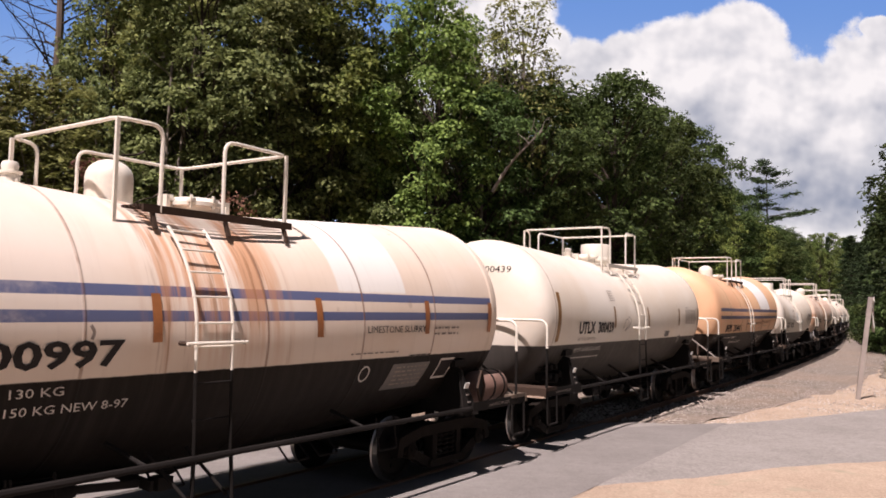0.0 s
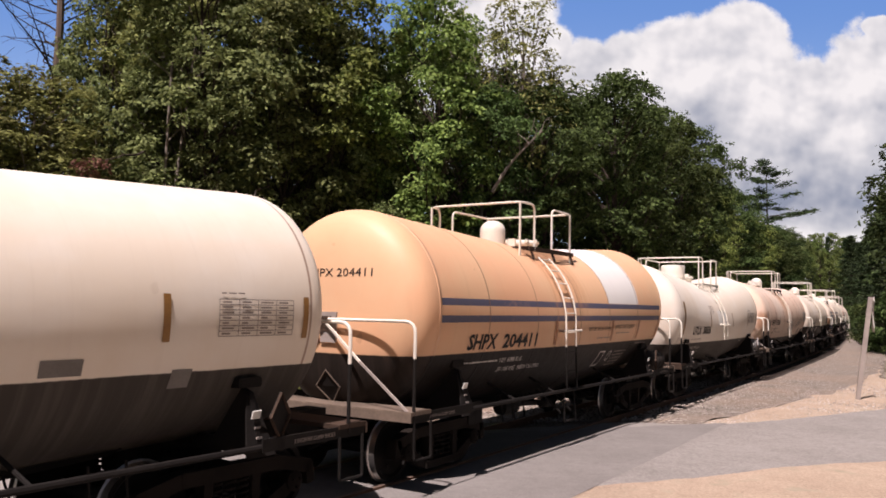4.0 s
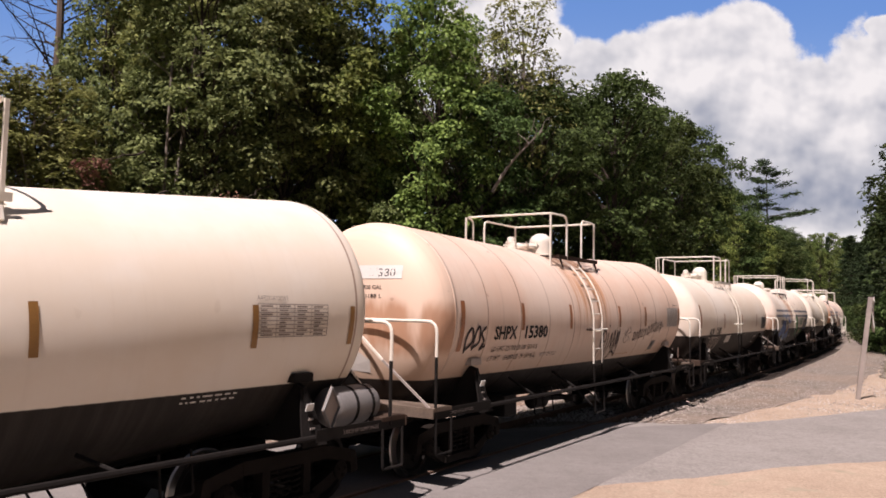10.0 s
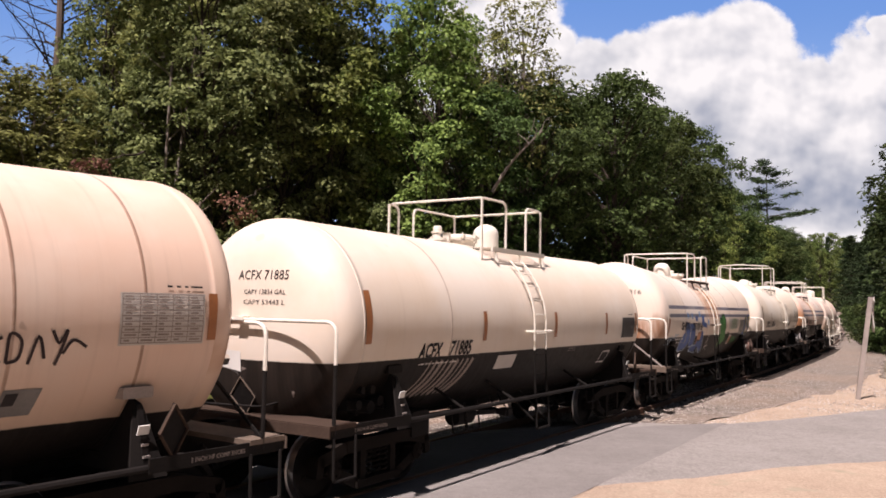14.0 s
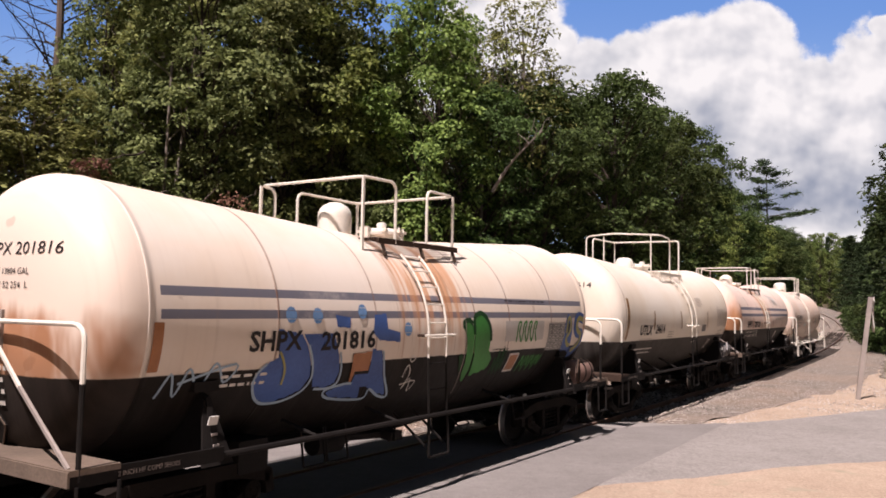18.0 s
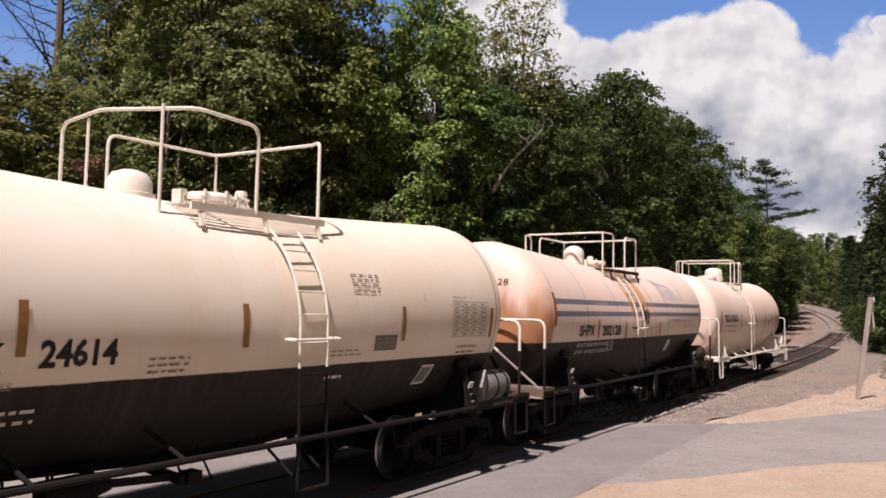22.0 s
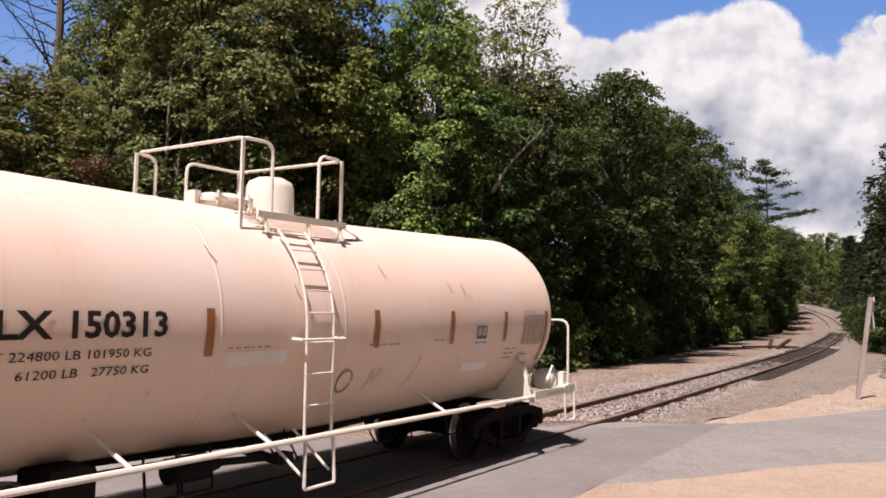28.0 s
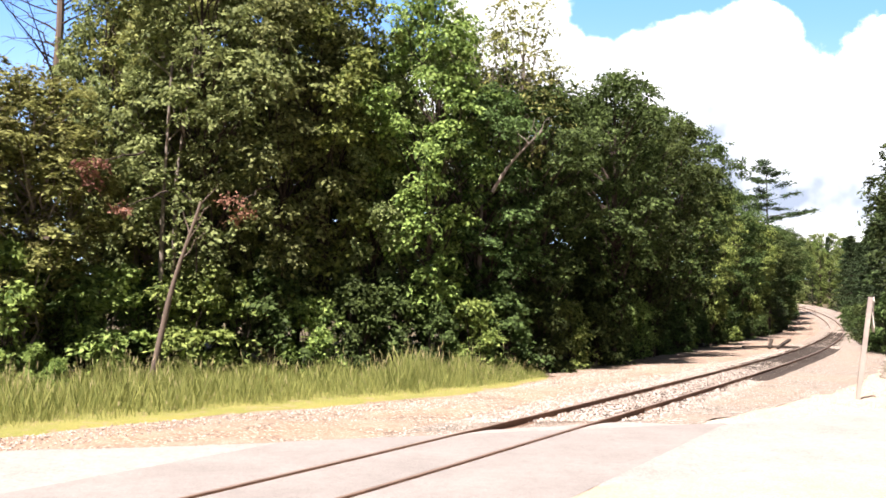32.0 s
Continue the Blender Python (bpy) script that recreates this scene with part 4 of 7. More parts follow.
def valve_mesh(mat):
    bm = bmesh.new()
    lathe(bm, [(0.0, 0.13), (0.10, 0.13), (0.105, 0.20), (0.15, 0.20), (0.155, 0.12), (0.26, 0.11), (0.265, 0.14), (0.29, 0.14), (0.30, 0.09), (0.36, 0.10), (0.40, 0.08), (0.41, 0.02)], "z", 18)
    for k in range(4):
        a = k * math.pi / 2
        tube(bm, [(0.17 * math.cos(a), 0.17 * math.sin(a), 0.08), (0.17 * math.cos(a), 0.17 * math.sin(a), 0.19)], 0.014, 5)
    return mesh_of("relief_valve", bm, mat, 40)


def tank_car(spec):
    L, r, zc, hd = spec["L"], spec["r"], spec["zc"], spec.get("hd", 0.5)
    car = thing("tank_car", spec["label"], "tank car", "tank cars of the freight train")
    hp = spec.get("hp", 2.9)   # how full the dished heads are
    slope = spec["bend"]
    sh = Shell(car, L, r, zc, hd, hp, slope)
    hw = spec.get("rail_mat", M["white_rail"])
    dk = spec.get("under_mat", M["black_steel"])
    topm = spec.get("top_mat", M["white_rail"])
    zt = zc + r
    tank = part("tank", shell_mesh(L, r, hd, hp, spec["paint"], spec["seams"], spec.get("sharp", True), slope), None, car)
    tank.location = (0, 0, zc)

    # -- gear on top: dome, manway, valve on a saddle, walkway, railings --
    px = spec.get("px", -0.17)
    for kind, x in spec["gear"]:
        if kind in ("round", "flat", "capped", "low"):
            ob = part("valve_dome", shared((kind, topm.name), lambda: dome_mesh(kind, topm)), None, car, "white valve housing")
            ob.location = (x, 0, zt - 0.06)
        elif kind == "manway":
            ob = part("manway", shared(("manway", topm.name), lambda: manway_mesh(topm)), None, car, "bolted manway lid with hinge")
            ob.location = (x, 0, zt - 0.08)
            bm = bmesh.new()
            tube(bm, [(x - 0.42, 0.0, zt + 0.13), (x + 0.42, 0.0, zt + 0.13)], 0.028, 8)
            for s in (-0.42, 0.42):
                box(bm, (x + s, 0, zt + 0.10), (0.05, 0.16, 0.16))
            part("hinge_bar", bm, topm, car)
        else:
            ob = part("relief_valve", shared(("valve", topm.name), lambda: valve_mesh(topm)), None, car)
            ob.location = (x, 0.05, zt - 0.06)
            ob.scale = (0.8, 0.8, 0.85)
    lx = spec.get("lx", -0.45)            # ladder
    ph = spec.get("ph", 1.09)
    x0, x1 = px - ph, px + ph
    y0, y1 = -0.88, 1.0
    zp = zc + math.sqrt(r * r - 0.75 ** 2) + 0.10
    # walkway grating on the ladder side
    bm = bmesh.new()
    wx0, wx1 = px - 0.75 * ph, px + 1.06 * ph
    for yy in (-0.92, -0.40):
        box(bm, ((wx0 + wx1) / 2, yy, zp), (wx1 - wx0, 0.035, 0.075))
    part("walkway_frame", bm, M["brown_steel"] if spec.get("rust") else topm, car)
    for k in range(9):
        bm = bmesh.new()
        box(bm, (0, 0, 0), (wx1 - wx0, 0.028, 0.022))
        g = part("grating_bar", shared(("grate", round(wx1 - wx0, 3), bool(spec.get("rust"))), lambda: mesh_of("grating_bar", bm, M["brown_steel"] if spec.get("rust") else topm)), None, car)
        g.location = ((wx0 + wx1) / 2, -0.87 + 0.055 * k, zp + 0.03)
    for xx in (wx0 + 0.12, px + 0.2, wx1 - 0.1):
        bm = bmesh.new()
        bar(bm, (xx, -0.90, zp - 0.02), (xx, -0.97, zp - 0.20), 0.045, 0.03)
        part("walkway_bracket", bm, M["brown_steel"] if spec.get("rust") else hw, car)
    zr = zt + 0.70
    def pipe(name, pts, rad=0.021, label="", mat=None, rnd=0.13):
        bm = bmesh.new()
        tube(bm, bend(pts, rnd), rad, 8)
        return part(name, bm, mat or hw, car, label)
    def skin(y):
        return zc + math.sqrt(max(r * r - y * y, 0.01))
    g0, g1 = lx - 0.27 - spec.get("gate", 0.0), lx + 0.52
    if spec.get("hex"):
        zr += 0.18
        pipe("handrail", [(x0, y1, skin(y1)), (x0, y1, zr), (x0 - 0.05, 0.2, zr + 0.05), (x0 + 0.3, y0 - 0.05, zr), (g0 + 0.15, y0 - 0.05, zr - 0.03), (g0 + 0.15, y0 - 0.05, zp)], label="bent white safety railing round the hatch")
        pipe("handrail", [(x0 + 0.6, y1 + 0.05, skin(y1)), (x0 + 0.6, y1 + 0.05, zr), (x1, y1, zr), (x1 + 0.1, y0 + 0.2, zr), (x1, y0, zr), (x1, y0, zp - 0.1)])
        for q in ((x0, y0 + 0.1), (x0, 0.5), (x1, y1)):
            pipe("post", [(q[0], q[1], skin(q[1]) - 0.02), (q[0], q[1], zr)], 0.018)
    else:
        pipe("handrail", [(x0 + 0.28, y1, skin(y1)), (x0 + 0.28, y1, zr - 0.02), (x0, y1, zr), (x0, y0, zr), (g0, y0 - 0.04, zr), (g0, y0 - 0.04, zp - 0.03)], label="white safety railing loop round the hatch")
        pipe("handrail", [(g1, y0 - 0.02, zp - 0.03), (g1, y0 - 0.02, zr), (x1, y0, zr), (x1, y1, zr), (x0 + 0.75, y1, zr), (x0 + 0.75, y1, skin(y1))])
        for q in ((x0, y1), (x0, y0), (x1, y0), (x1, y1)):
            bm = bmesh.new()
            bar(bm, (q[0], q[1], skin(q[1]) - 0.03), (q[0], q[1], zr), 0.038, 0.03)
            part("post", bm, hw, car)

    # -- ladder over the flank --
    def lad(a, off=0.09):
        return (-(r + off) * math.cos(a), zc + (r + off) * math.sin(a))
    curve = [lad(a) for a in np.linspace(math.acos(0.98 / (r + 0.09)), 0.06, 9)]
    zsplit = zc + spec.get("line", -0.55) if spec.get("two_tone", True) else None
    yb = -(r + 0.09)
    zend = spec.get("ladder_end", 0.95)
    for s in (-0.215, 0.215):
        up = [(lx + s, y, z) for y, z in curve] + [(lx + s, yb, max(zend, zsplit or zend))]
        bm = bmesh.new()
        tube(bm, up, 0.017, 6)
        part("ladder_rail", bm, hw, car)
        if zsplit and zend < zsplit:
            bm = bmesh.new()
            tube(bm, [(lx + s, yb, zsplit), (lx + s, yb - 0.02, zend)], 0.017, 6)
            part("ladder_rail", bm, dk, car, "blackened lower ladder rail")
    def rung(y, z):
        bm = bmesh.new()
        tube(bm, [(-0.235, 0, 0), (0.235, 0, 0)], 0.012, 6)
        mt = hw if not zsplit or z > zsplit else dk
        o = part("rung", shared(("rung", mt.name), lambda: mesh_of("rung", bm, mt, 60)), None, car)
        o.location = (lx, y, z)
    for a in np.linspace(math.acos(1.02 / (r + 0.09)), 0.12, 5):
        rung(*lad(float(a)))
    z = 1.97
    while z > zend:
        rung(yb, z)
        z -= 0.34
    # wide grab bar across the ladder at belt height
    for s in (-0.33, 0.33):
        pipe("grab_bracket", [(lx + s, -r * 0.985, 2.005), (lx + s, yb - 0.05, 2.005)], 0.022, mat=M["brown_steel"] if spec.get("rust") else hw)
    pipe("grab_iron", [(lx - 0.36, yb - 0.05, 2.005), (lx + 0.36, yb - 0.05, 2.005)], 0.016, mat=hw)
    # stirrup step below the side pipe
    lowm = hw if not spec.get("two_tone", True) else dk
    pipe("stirrup", [(lx - 0.22, -1.5, 0.95), (lx - 0.24, -1.52, 0.42), (lx + 0.24, -1.52, 0.42), (lx + 0.22, -1.5, 0.95)], 0.02, mat=lowm, rnd=0.03)
    pipe("step_brace", [(lx - 0.22, -1.46, 0.55), (lx - 0.4, -1.05, 0.98)], 0.018, mat=lowm)
    pipe("step_brace", [(lx + 0.22, -1.46, 0.55), (lx + 0.05, -1.05, 0.98)], 0.018, mat=lowm)

    # -- side pipes with struts, both sides --
    B = L / 2 - 0.75
    for s in (-1, 1):
        pipe("side_pipe", [(-B, s * 1.5, 0.95), (B, s * 1.5, 0.95)], 0.032, "long handhold pipe low on the flank", lowm)
        for xx in (-B * 0.66, -B * 0.3, B * 0.42):
            pipe("strut", [(xx, s * 1.5, 0.95), (xx - 0.12, s * 1.06, zc - r * 0.64)], 0.022, mat=lowm)
    # -- bolsters: webbed plates that carry the tank over the trucks --
    for e in (-1, 1):
        xb = e * B
        bm = bmesh.new()
        plate(bm, [(xb - 0.03, -1.46, 0.86), (xb - 0.03, -1.46, 1.0), (xb - 0.03, -1.32, 1.48), (xb - 0.03, -1.20, 1.52), (xb - 0.03, -0.8, 1.0), (xb - 0.03, 0.8, 1.0), (xb - 0.03, 1.20, 1.52), (xb - 0.03, 1.32, 1.48), (xb - 0.03, 1.46, 1.0), (xb - 0.03, 1.46, 0.86)], (1, 0, 0), 0.06)
        for s in (-1, 1):
            wb = 0.19 if spec.get("two_tone", True) else 0.09
            plate(bm, [(xb - wb, s * 1.48, 0.86), (xb + wb, s * 1.48, 0.86), (xb + 0.05, s * 1.28, 1.46), (xb - 0.05, s * 1.28, 1.46)], (0, s, 0), 0.02)
        bol = part("body_bolster", bm, spec.get("bolster_mat", dk), car)
        bm = bmesh.new()
        box(bm, (xb, -1.22, 1.58), (0.30, 0.16, 0.10))
        bmesh.ops.bevel(bm, geom=bm.edges[:], offset=0.015, segments=1)
        part("saddle_pad", bm, spec.get("pad_mat", spec.get("bolster_mat", dk)), bol)
        for k in range(3):
            bm = bmesh.new()
            box(bm, (xb, -1.455 + 0.03 * k, 1.04 + 0.10 * k), (0.07, 0.012, 0.022))
            part("stencil", bm, M["post"], bol, "short line of pale stencilled writing")
        bm = bmesh.new()
        box(bm, (e * (B + 0.75), 0, 0.86), (2.5, 0.34, 0.30))
        bmesh.ops.bevel(bm, geom=bm.edges[:], offset=0.02, segments=1)
        part("stub_sill", bm, dk, car)
        # coupler
        bm = bmesh.new()
        xe = e * (L / 2 + 0.62)
        tube(bm, [(xe, 0, 0.86), (xe + e * 0.36, 0, 0.86)], 0.085, 8)
        box(bm, (xe + e * 0.42, 0.07, 0.86), (0.20, 0.16, 0.28))
        box(bm, (xe + e * 0.40, -0.10, 0.86), (0.14, 0.12, 0.24))
        bmesh.ops.bevel(bm, geom=bm.edges[:], offset=0.015, segments=1)
        part("coupler", bm, M["truck"], car)
        # air hose
        pipe("air_hose", [(xe + e * 0.1, -0.3, 0.82), (xe + e * 0.28, -0.32, 0.62), (xe + e * 0.46, -0.12, 0.50)], 0.028, mat=M["black_steel"], rnd=0.1)
        # end platform: plank across, side ledges
        platm = spec.get("plat_mat", M["plank"] if spec.get("rust") else M["brown_steel"])
        bm = bmesh.new()
        box(bm, (e * (L / 2 + 0.56), 0, 1.03), (0.46, 3.10, 0.05))
        box(bm, (e * (L / 2 + 0.795), 0, 0.985), (0.02, 3.12, 0.12))
        part("end_platform", bm, platm, car)
        for s in (-1, 1):
            bm = bmesh.new()
            box(bm, (e * (L / 2 + 0.0), s * 1.53, 0.97), (1.55, 0.02, 0.13))
            part("side_ledge", bm, lowm, car)
            pipe("corner_stirrup", [(e * (L / 2 + 0.34), s * 1.55, 0.92), (e * (L / 2 + 0.34), s * 1.56, 0.45), (e * (L / 2 + 0.72), s * 1.56, 0.45), (e * (L / 2 + 0.72), s * 1.55, 0.92)], 0.018, mat=lowm, rnd=0.03)
        # end railing across the platform
        xr = e * (L / 2 + (0.70 if e < 0 else 0.50))
        zr2 = 2.19
        zb = 1.72
        pipe("end_railing", [(xr, -1.53, zb), (xr, -1.53, zr2), (xr, 1.53, zr2), (xr, 1.53, zb)], 0.022, "white end railing across the platform", rnd=0.16)
        for s in (-1, 1):
            pipe("railing_post", [(xr, s * 1.53, zb), (xr, s * 1.53, 0.95)], 0.022, "blackened railing post" if spec.get("two_tone", True) else "", mat=lowm)
        bm = bmesh.new()
        box(bm, (xr - e * 0.12, 0, zr2 + 0.01), (0.30, 0.16, 0.06))
        rb = part("rail_bracket", bm, M["brown_steel"] if spec.get("rust") else hw, car)
        if e < 0 and spec.get("aframe"):
            bm = bmesh.new()
            f = sh.head(0, 2.08, 0.0)
            box(bm, (f.x - 0.012, -0.03, 2.08), (0.03, 0.28, 0.42))
            bmesh.ops.bevel(bm, geom=bm.edges[:], offset=0.01, segments=1)
            part("mounting_plate", bm, M["post"], rb, "rusty mounting plate")
        if e < 0 and spec.get("wheel") or e < 0 and spec.get("aframe"):
            # grab iron on the upper far side of the head
            f = [sh.head(y, 2.46, 0.0) for y in (0.68, 1.02)]
            pipe("head_grab_iron", [f[0], f[0] + Vector((-0.10, 0, 0)), f[1] + Vector((-0.10, 0, 0)), f[1]], 0.014, rnd=0.02)
        if spec.get("aframe"):
            for s in (-1, 1):
                bm = bmesh.new()
                bar(bm, (xr, s * 0.05, zr2 - 0.06), (xr + e * 0.02, s * 0.66, 1.64), 0.026, 0.030)
                part("brace", bm, hw, car)
                bm = bmesh.new()
                bar(bm, (xr + e * 0.02, s * 0.66, 1.64), (xr + e * 0.04, s * 1.46, 1.05), 0.026, 0.030)
                part("brace", bm, dk if e > 0 else M["post"], car)
        # placard diamond with a pale rim
        if e < 0:
            bm = bmesh.new()
            rim = bmesh.new()
            o = [sh.head(0.02 + 0.23 * a, 1.26 + 0.25 * b2, 0.03) for a, b2 in ((-1, 0), (0, 1), (1, 0), (0, -1))]
            nrm = (-1, 0, 0)
            plate(bm, o, nrm, 0.012)
            hold = part("placard_holder", bm, spec.get("plac_mat", M["black_steel"]), car, "diamond-shaped placard holder")
            mid = sum(o, Vector()) / 4 + Vector(nrm) * 0.014
            for p, q in zip(o, o[1:] + o[:1]):
                bar(rim, mid + (p - sum(o, Vector()) / 4) * 0.93, mid + (q - sum(o, Vector()) / 4) * 0.93, 0.014, 0.014)
            part("rim", rim, spec.get("rim_mat", M["plank"]), hold, "thin pale rim")
            if spec.get("placard"):
                bm = bmesh.new()
                plate(bm, [mid + (p - sum(o, Vector()) / 4) * 0.80 for p in o], nrm, 0.006)
                part("placard", bm, M["placard_face"], hold, "sun-faded pink placard")
                bm = bmesh.new()
                for dz, hw2 in ((0.07, 0.05), (0.0, 0.10), (-0.07, 0.06)):
                    bar(bm, mid + Vector((-0.010, -hw2, dz)), mid + Vector((-0.010, hw2, dz + 0.02)), 0.020, 0.008)
                part("symbol", bm, M["ink"], hold, "dark bars of worn print")
        add_truck(car, e * (B + 0.02), e)
    # -- underside: sloped belly sump, outlet valve, brake rigging --
    bm = bmesh.new()
    rows = []
    for k in range(9):
        x = -3.0 + 0.75 * k
        dip = 0.02 + 0.05 * (1 - abs(x) / 3.0) - sag(x, slope)
        rows.append([bm.verts.new(q) for q in ((x, -0.62, zc - r + 0.13 + sag(x, slope)), (x, -0.40, zc - r - dip + 0.05), (x, -0.15, zc - r - dip), (x, 0.15, zc - r - dip), (x, 0.40, zc - r - dip + 0.05), (x, 0.62, zc - r + 0.13 + sag(x, slope)))])
    for p, q in zip(rows, rows[1:]):
        for k in range(5):
            bm.faces.new((p[k], p[k + 1], q[k + 1], q[k]))
    bm.faces.new(rows[0][::-1])
    bm.faces.new(rows[-1])
    part("belly_sump", bm, dk, car, "dark sloped belly under the tank")
    bm = bmesh.new()
    lathe(bm, [(zc - r - 0.14, 0.07), (zc - r - 0.12, 0.11), (zc - r - 0.07, 0.11), (zc - r - 0.05, 0.08), (zc - r + 0.05, 0.10)], "z", 16, (0.1, 0, 0))
    part("outlet_valve", bm, dk, car)
    for xx in (-0.75, 1.0, 1.5):
        pipe("hanger", [(xx, -0.75, zc - r + 0.2), (xx, -1.0, 0.60), (xx + 0.32, -1.0, 0.60), (xx + 0.32, -0.75, zc - r + 0.2)], 0.012, mat=dk, rnd=0.02)
    # brake cylinder, levers and guard loops that hang between tank and side pipe
    bm = bmesh.new()
    lathe(bm, [(-0.30, 0.05), (-0.29, 0.13), (0.16, 0.14), (0.18, 0.10), (0.34, 0.06)], "x", 16, (-1.9, -0.95, 0.74))
    part("brake_cylinder", bm, dk, car)
    bm = bmesh.new()
    bar(bm, (-1.55, -0.95, 0.74), (-0.85, -1.02, 0.70), 0.05, 0.07)
    bar(bm, (-0.95, -1.20, 0.70), (-0.95, -0.60, 0.76), 0.03, 0.10)
    box(bm, (-0.80, -1.12, 0.70), (0.16, 0.16, 0.12))
    part("brake_lever", bm, dk, car)
    for xx in (-2.65, -2.25, 2.3):
        pipe("guard_loop", [(xx, -1.20, 0.98), (xx, -1.26, 0.58), (xx + 0.36, -1.26, 0.58), (xx + 0.36, -1.20, 0.98)], 0.014, mat=dk, rnd=0.03)
    bm = bmesh.new()
    box(bm, (-3.25, -0.85, 0.78), (0.42, 0.5, 0.34))
    bmesh.ops.bevel(bm, geom=bm.edges[:], offset=0.03, segments=1)
    part("valve_body", bm, dk, car)
    pipe("brake_rod", [(-B + 0.3, -0.55, 0.78), (1.2, -0.6, 0.72), (B - 0.3, -0.55, 0.78)], 0.02, mat=dk)
    pipe("train_line", [(-B - 0.6, 0.5, 0.82), (B + 0.6, 0.5, 0.82)], 0.025, mat=dk)
    if spec.get("reservoir"):
        bm = bmesh.new()
        two = spec.get("two_tone", True)
        R, half, rx, rz = (0.23, 0.43, L / 2 + 0.10, 1.20) if two else (0.17, 0.27, L / 2 + 0.24, 1.16)
        lathe(bm, [(-half, 0.03), (-half + 0.01, R * 0.5), (-half + 0.05, R * 0.83), (-half + 0.12, R), (half - 0.12, R), (half - 0.05, R * 0.83), (half - 0.01, R * 0.5), (half, 0.03)], "x", 22, (rx, -1.20, rz))
        rv = part("air_reservoir", bm, spec["reservoir"], car, "painted air reservoir cylinder")
        for k in (-0.08, 0.25):
            bm = bmesh.new()
            lathe(bm, [(-0.02, R + 0.008), (0.02, R + 0.008)], "x", 22, (rx + k * half * 2, -1.20, rz))
            part("strap", bm, dk if spec.get("two_tone", True) else hw, rv)
    if spec.get("two_tone", True):
        # diamond placard holder that stands beside the trailing bolster
        o = [Vector((L / 2 - 0.52 + 0.19 * a, -1.50 + 0.05 * a, 1.24 + 0.25 * b2)) for a, b2 in ((-1, 0), (0, 1), (1, 0), (0, -1))]
        bm = bmesh.new()
        plate(bm, o, (0, 1, 0), 0.012)
        hold = part("placard_holder", bm, M["ink_grey"] if spec.get("reservoir") == M["grey_tank"] else M["black_steel"], car, "diamond-shaped placard holder on the trailing end")
        mid = sum(o, Vector()) / 4
        for k, (p, q) in enumerate(zip(o, o[1:] + o[:1])):
            bm = bmesh.new()
            bar(bm, mid + (p - mid) * 0.94 + Vector((0, -0.012, 0)), mid + (q - mid) * 0.94 + Vector((0, -0.012, 0)), 0.028, 0.014)
            part("rim", bm, M["grey_tank"] if spec.get("reservoir") == M["grey_tank"] else M["brown_steel"], hold)
        bm = bmesh.new()
        bar(bm, mid + Vector((0, 0.02, -0.22)), (L / 2 - 0.52, -1.48, 0.92), 0.05, 0.03)
        part("placard_post", bm, dk, car)
    for e in (-1, 1):
        # white card on the bolster's outer web
        bm = bmesh.new()
        box(bm, (e * B - 0.02, -1.425, 1.27), (0.11, 0.012, 0.085), Euler((radians(18), 0, 0)).to_matrix())
        part("bolster_card", bm, M["panel_white"], car, "small white notice card on the bolster")
        # stencilled ledge
        co, faces = text_mesh("2 INCH HF COMP SHOES", 0.042, 0.62)
        tagged(sh.put("ledge_lettering", [Vector((e * L / 2 - 0.35 + c[0], -1.546, 0.945 + c[1])) for c in co], faces, M["ink_grey"]), 'stencilled words "2 INCH HF COMP SHOES"', "", "", "stuff")
    if not spec.get("two_tone", True):
        # white diamond frame on the trailing end
        bm = bmesh.new()
        o = [Vector((L / 2 - 0.07 + 0.17 * a, -1.50, 1.20 + 0.22 * b2)) for a, b2 in ((-1, 0), (0, 1), (1, 0), (0, -1))]
        for p, q in zip(o, o[1:] + o[:1]):
            bar(bm, p, q, 0.03, 0.02)
        bar(bm, (L / 2 - 0.07, -1.49, 0.95), (L / 2 - 0.07, -1.49, 1.0), 0.04, 0.03)
        part("placard_holder", bm, hw, car, "open white diamond placard frame")
        bm = bmesh.new()
        box(bm, (L / 2 + 0.62, -1.30, 1.16), (0.22, 0.26, 0.22))
        box(bm, (L / 2 + 0.80, -1.34, 1.14), (0.16, 0.14, 0.14))
        bmesh.ops.bevel(bm, geom=bm.edges[:], offset=0.02, segments=1)
        part("valve_box", bm, hw, car, "white painted valve box on the end platform")
    if spec.get("wheel"):
        # hand brake wheel on the leading end
        xw, yw, zw = -(L / 2 + 0.62), spec["wheel"], 1.78
        bm = bmesh.new()
        tube(bm, [(xw, yw + 0.25 * math.cos(a), zw + 0.25 * math.sin(a)) for a in (k * math.pi / 12 for k in range(25))], 0.018, 6)
        for k in range(5):
            a = k * 2 * math.pi / 5
            tube(bm, [(xw + 0.04, yw, zw), (xw, yw + 0.25 * math.cos(a), zw + 0.25 * math.sin(a))], 0.016, 5)
        lathe(bm, [(-0.03, 0.04), (-0.02, 0.11), (0.05, 0.12), (0.07, 0.05)], "x", 14, (xw, yw, zw))
        hb = part("brake_wheel", bm, spec.get("wheel_mat", M["black_steel"]), car, "spoked hand brake wheel")
        bm = bmesh.new()
        box(bm, (xw + 0.16, yw, zw), (0.16, 0.28, 0.36))
        bar(bm, (xw + 0.16, yw, 1.02), (xw + 0.16, yw, zw - 0.1), 0.06, 0.08)
        part("brake_gear", bm, dk, hb)
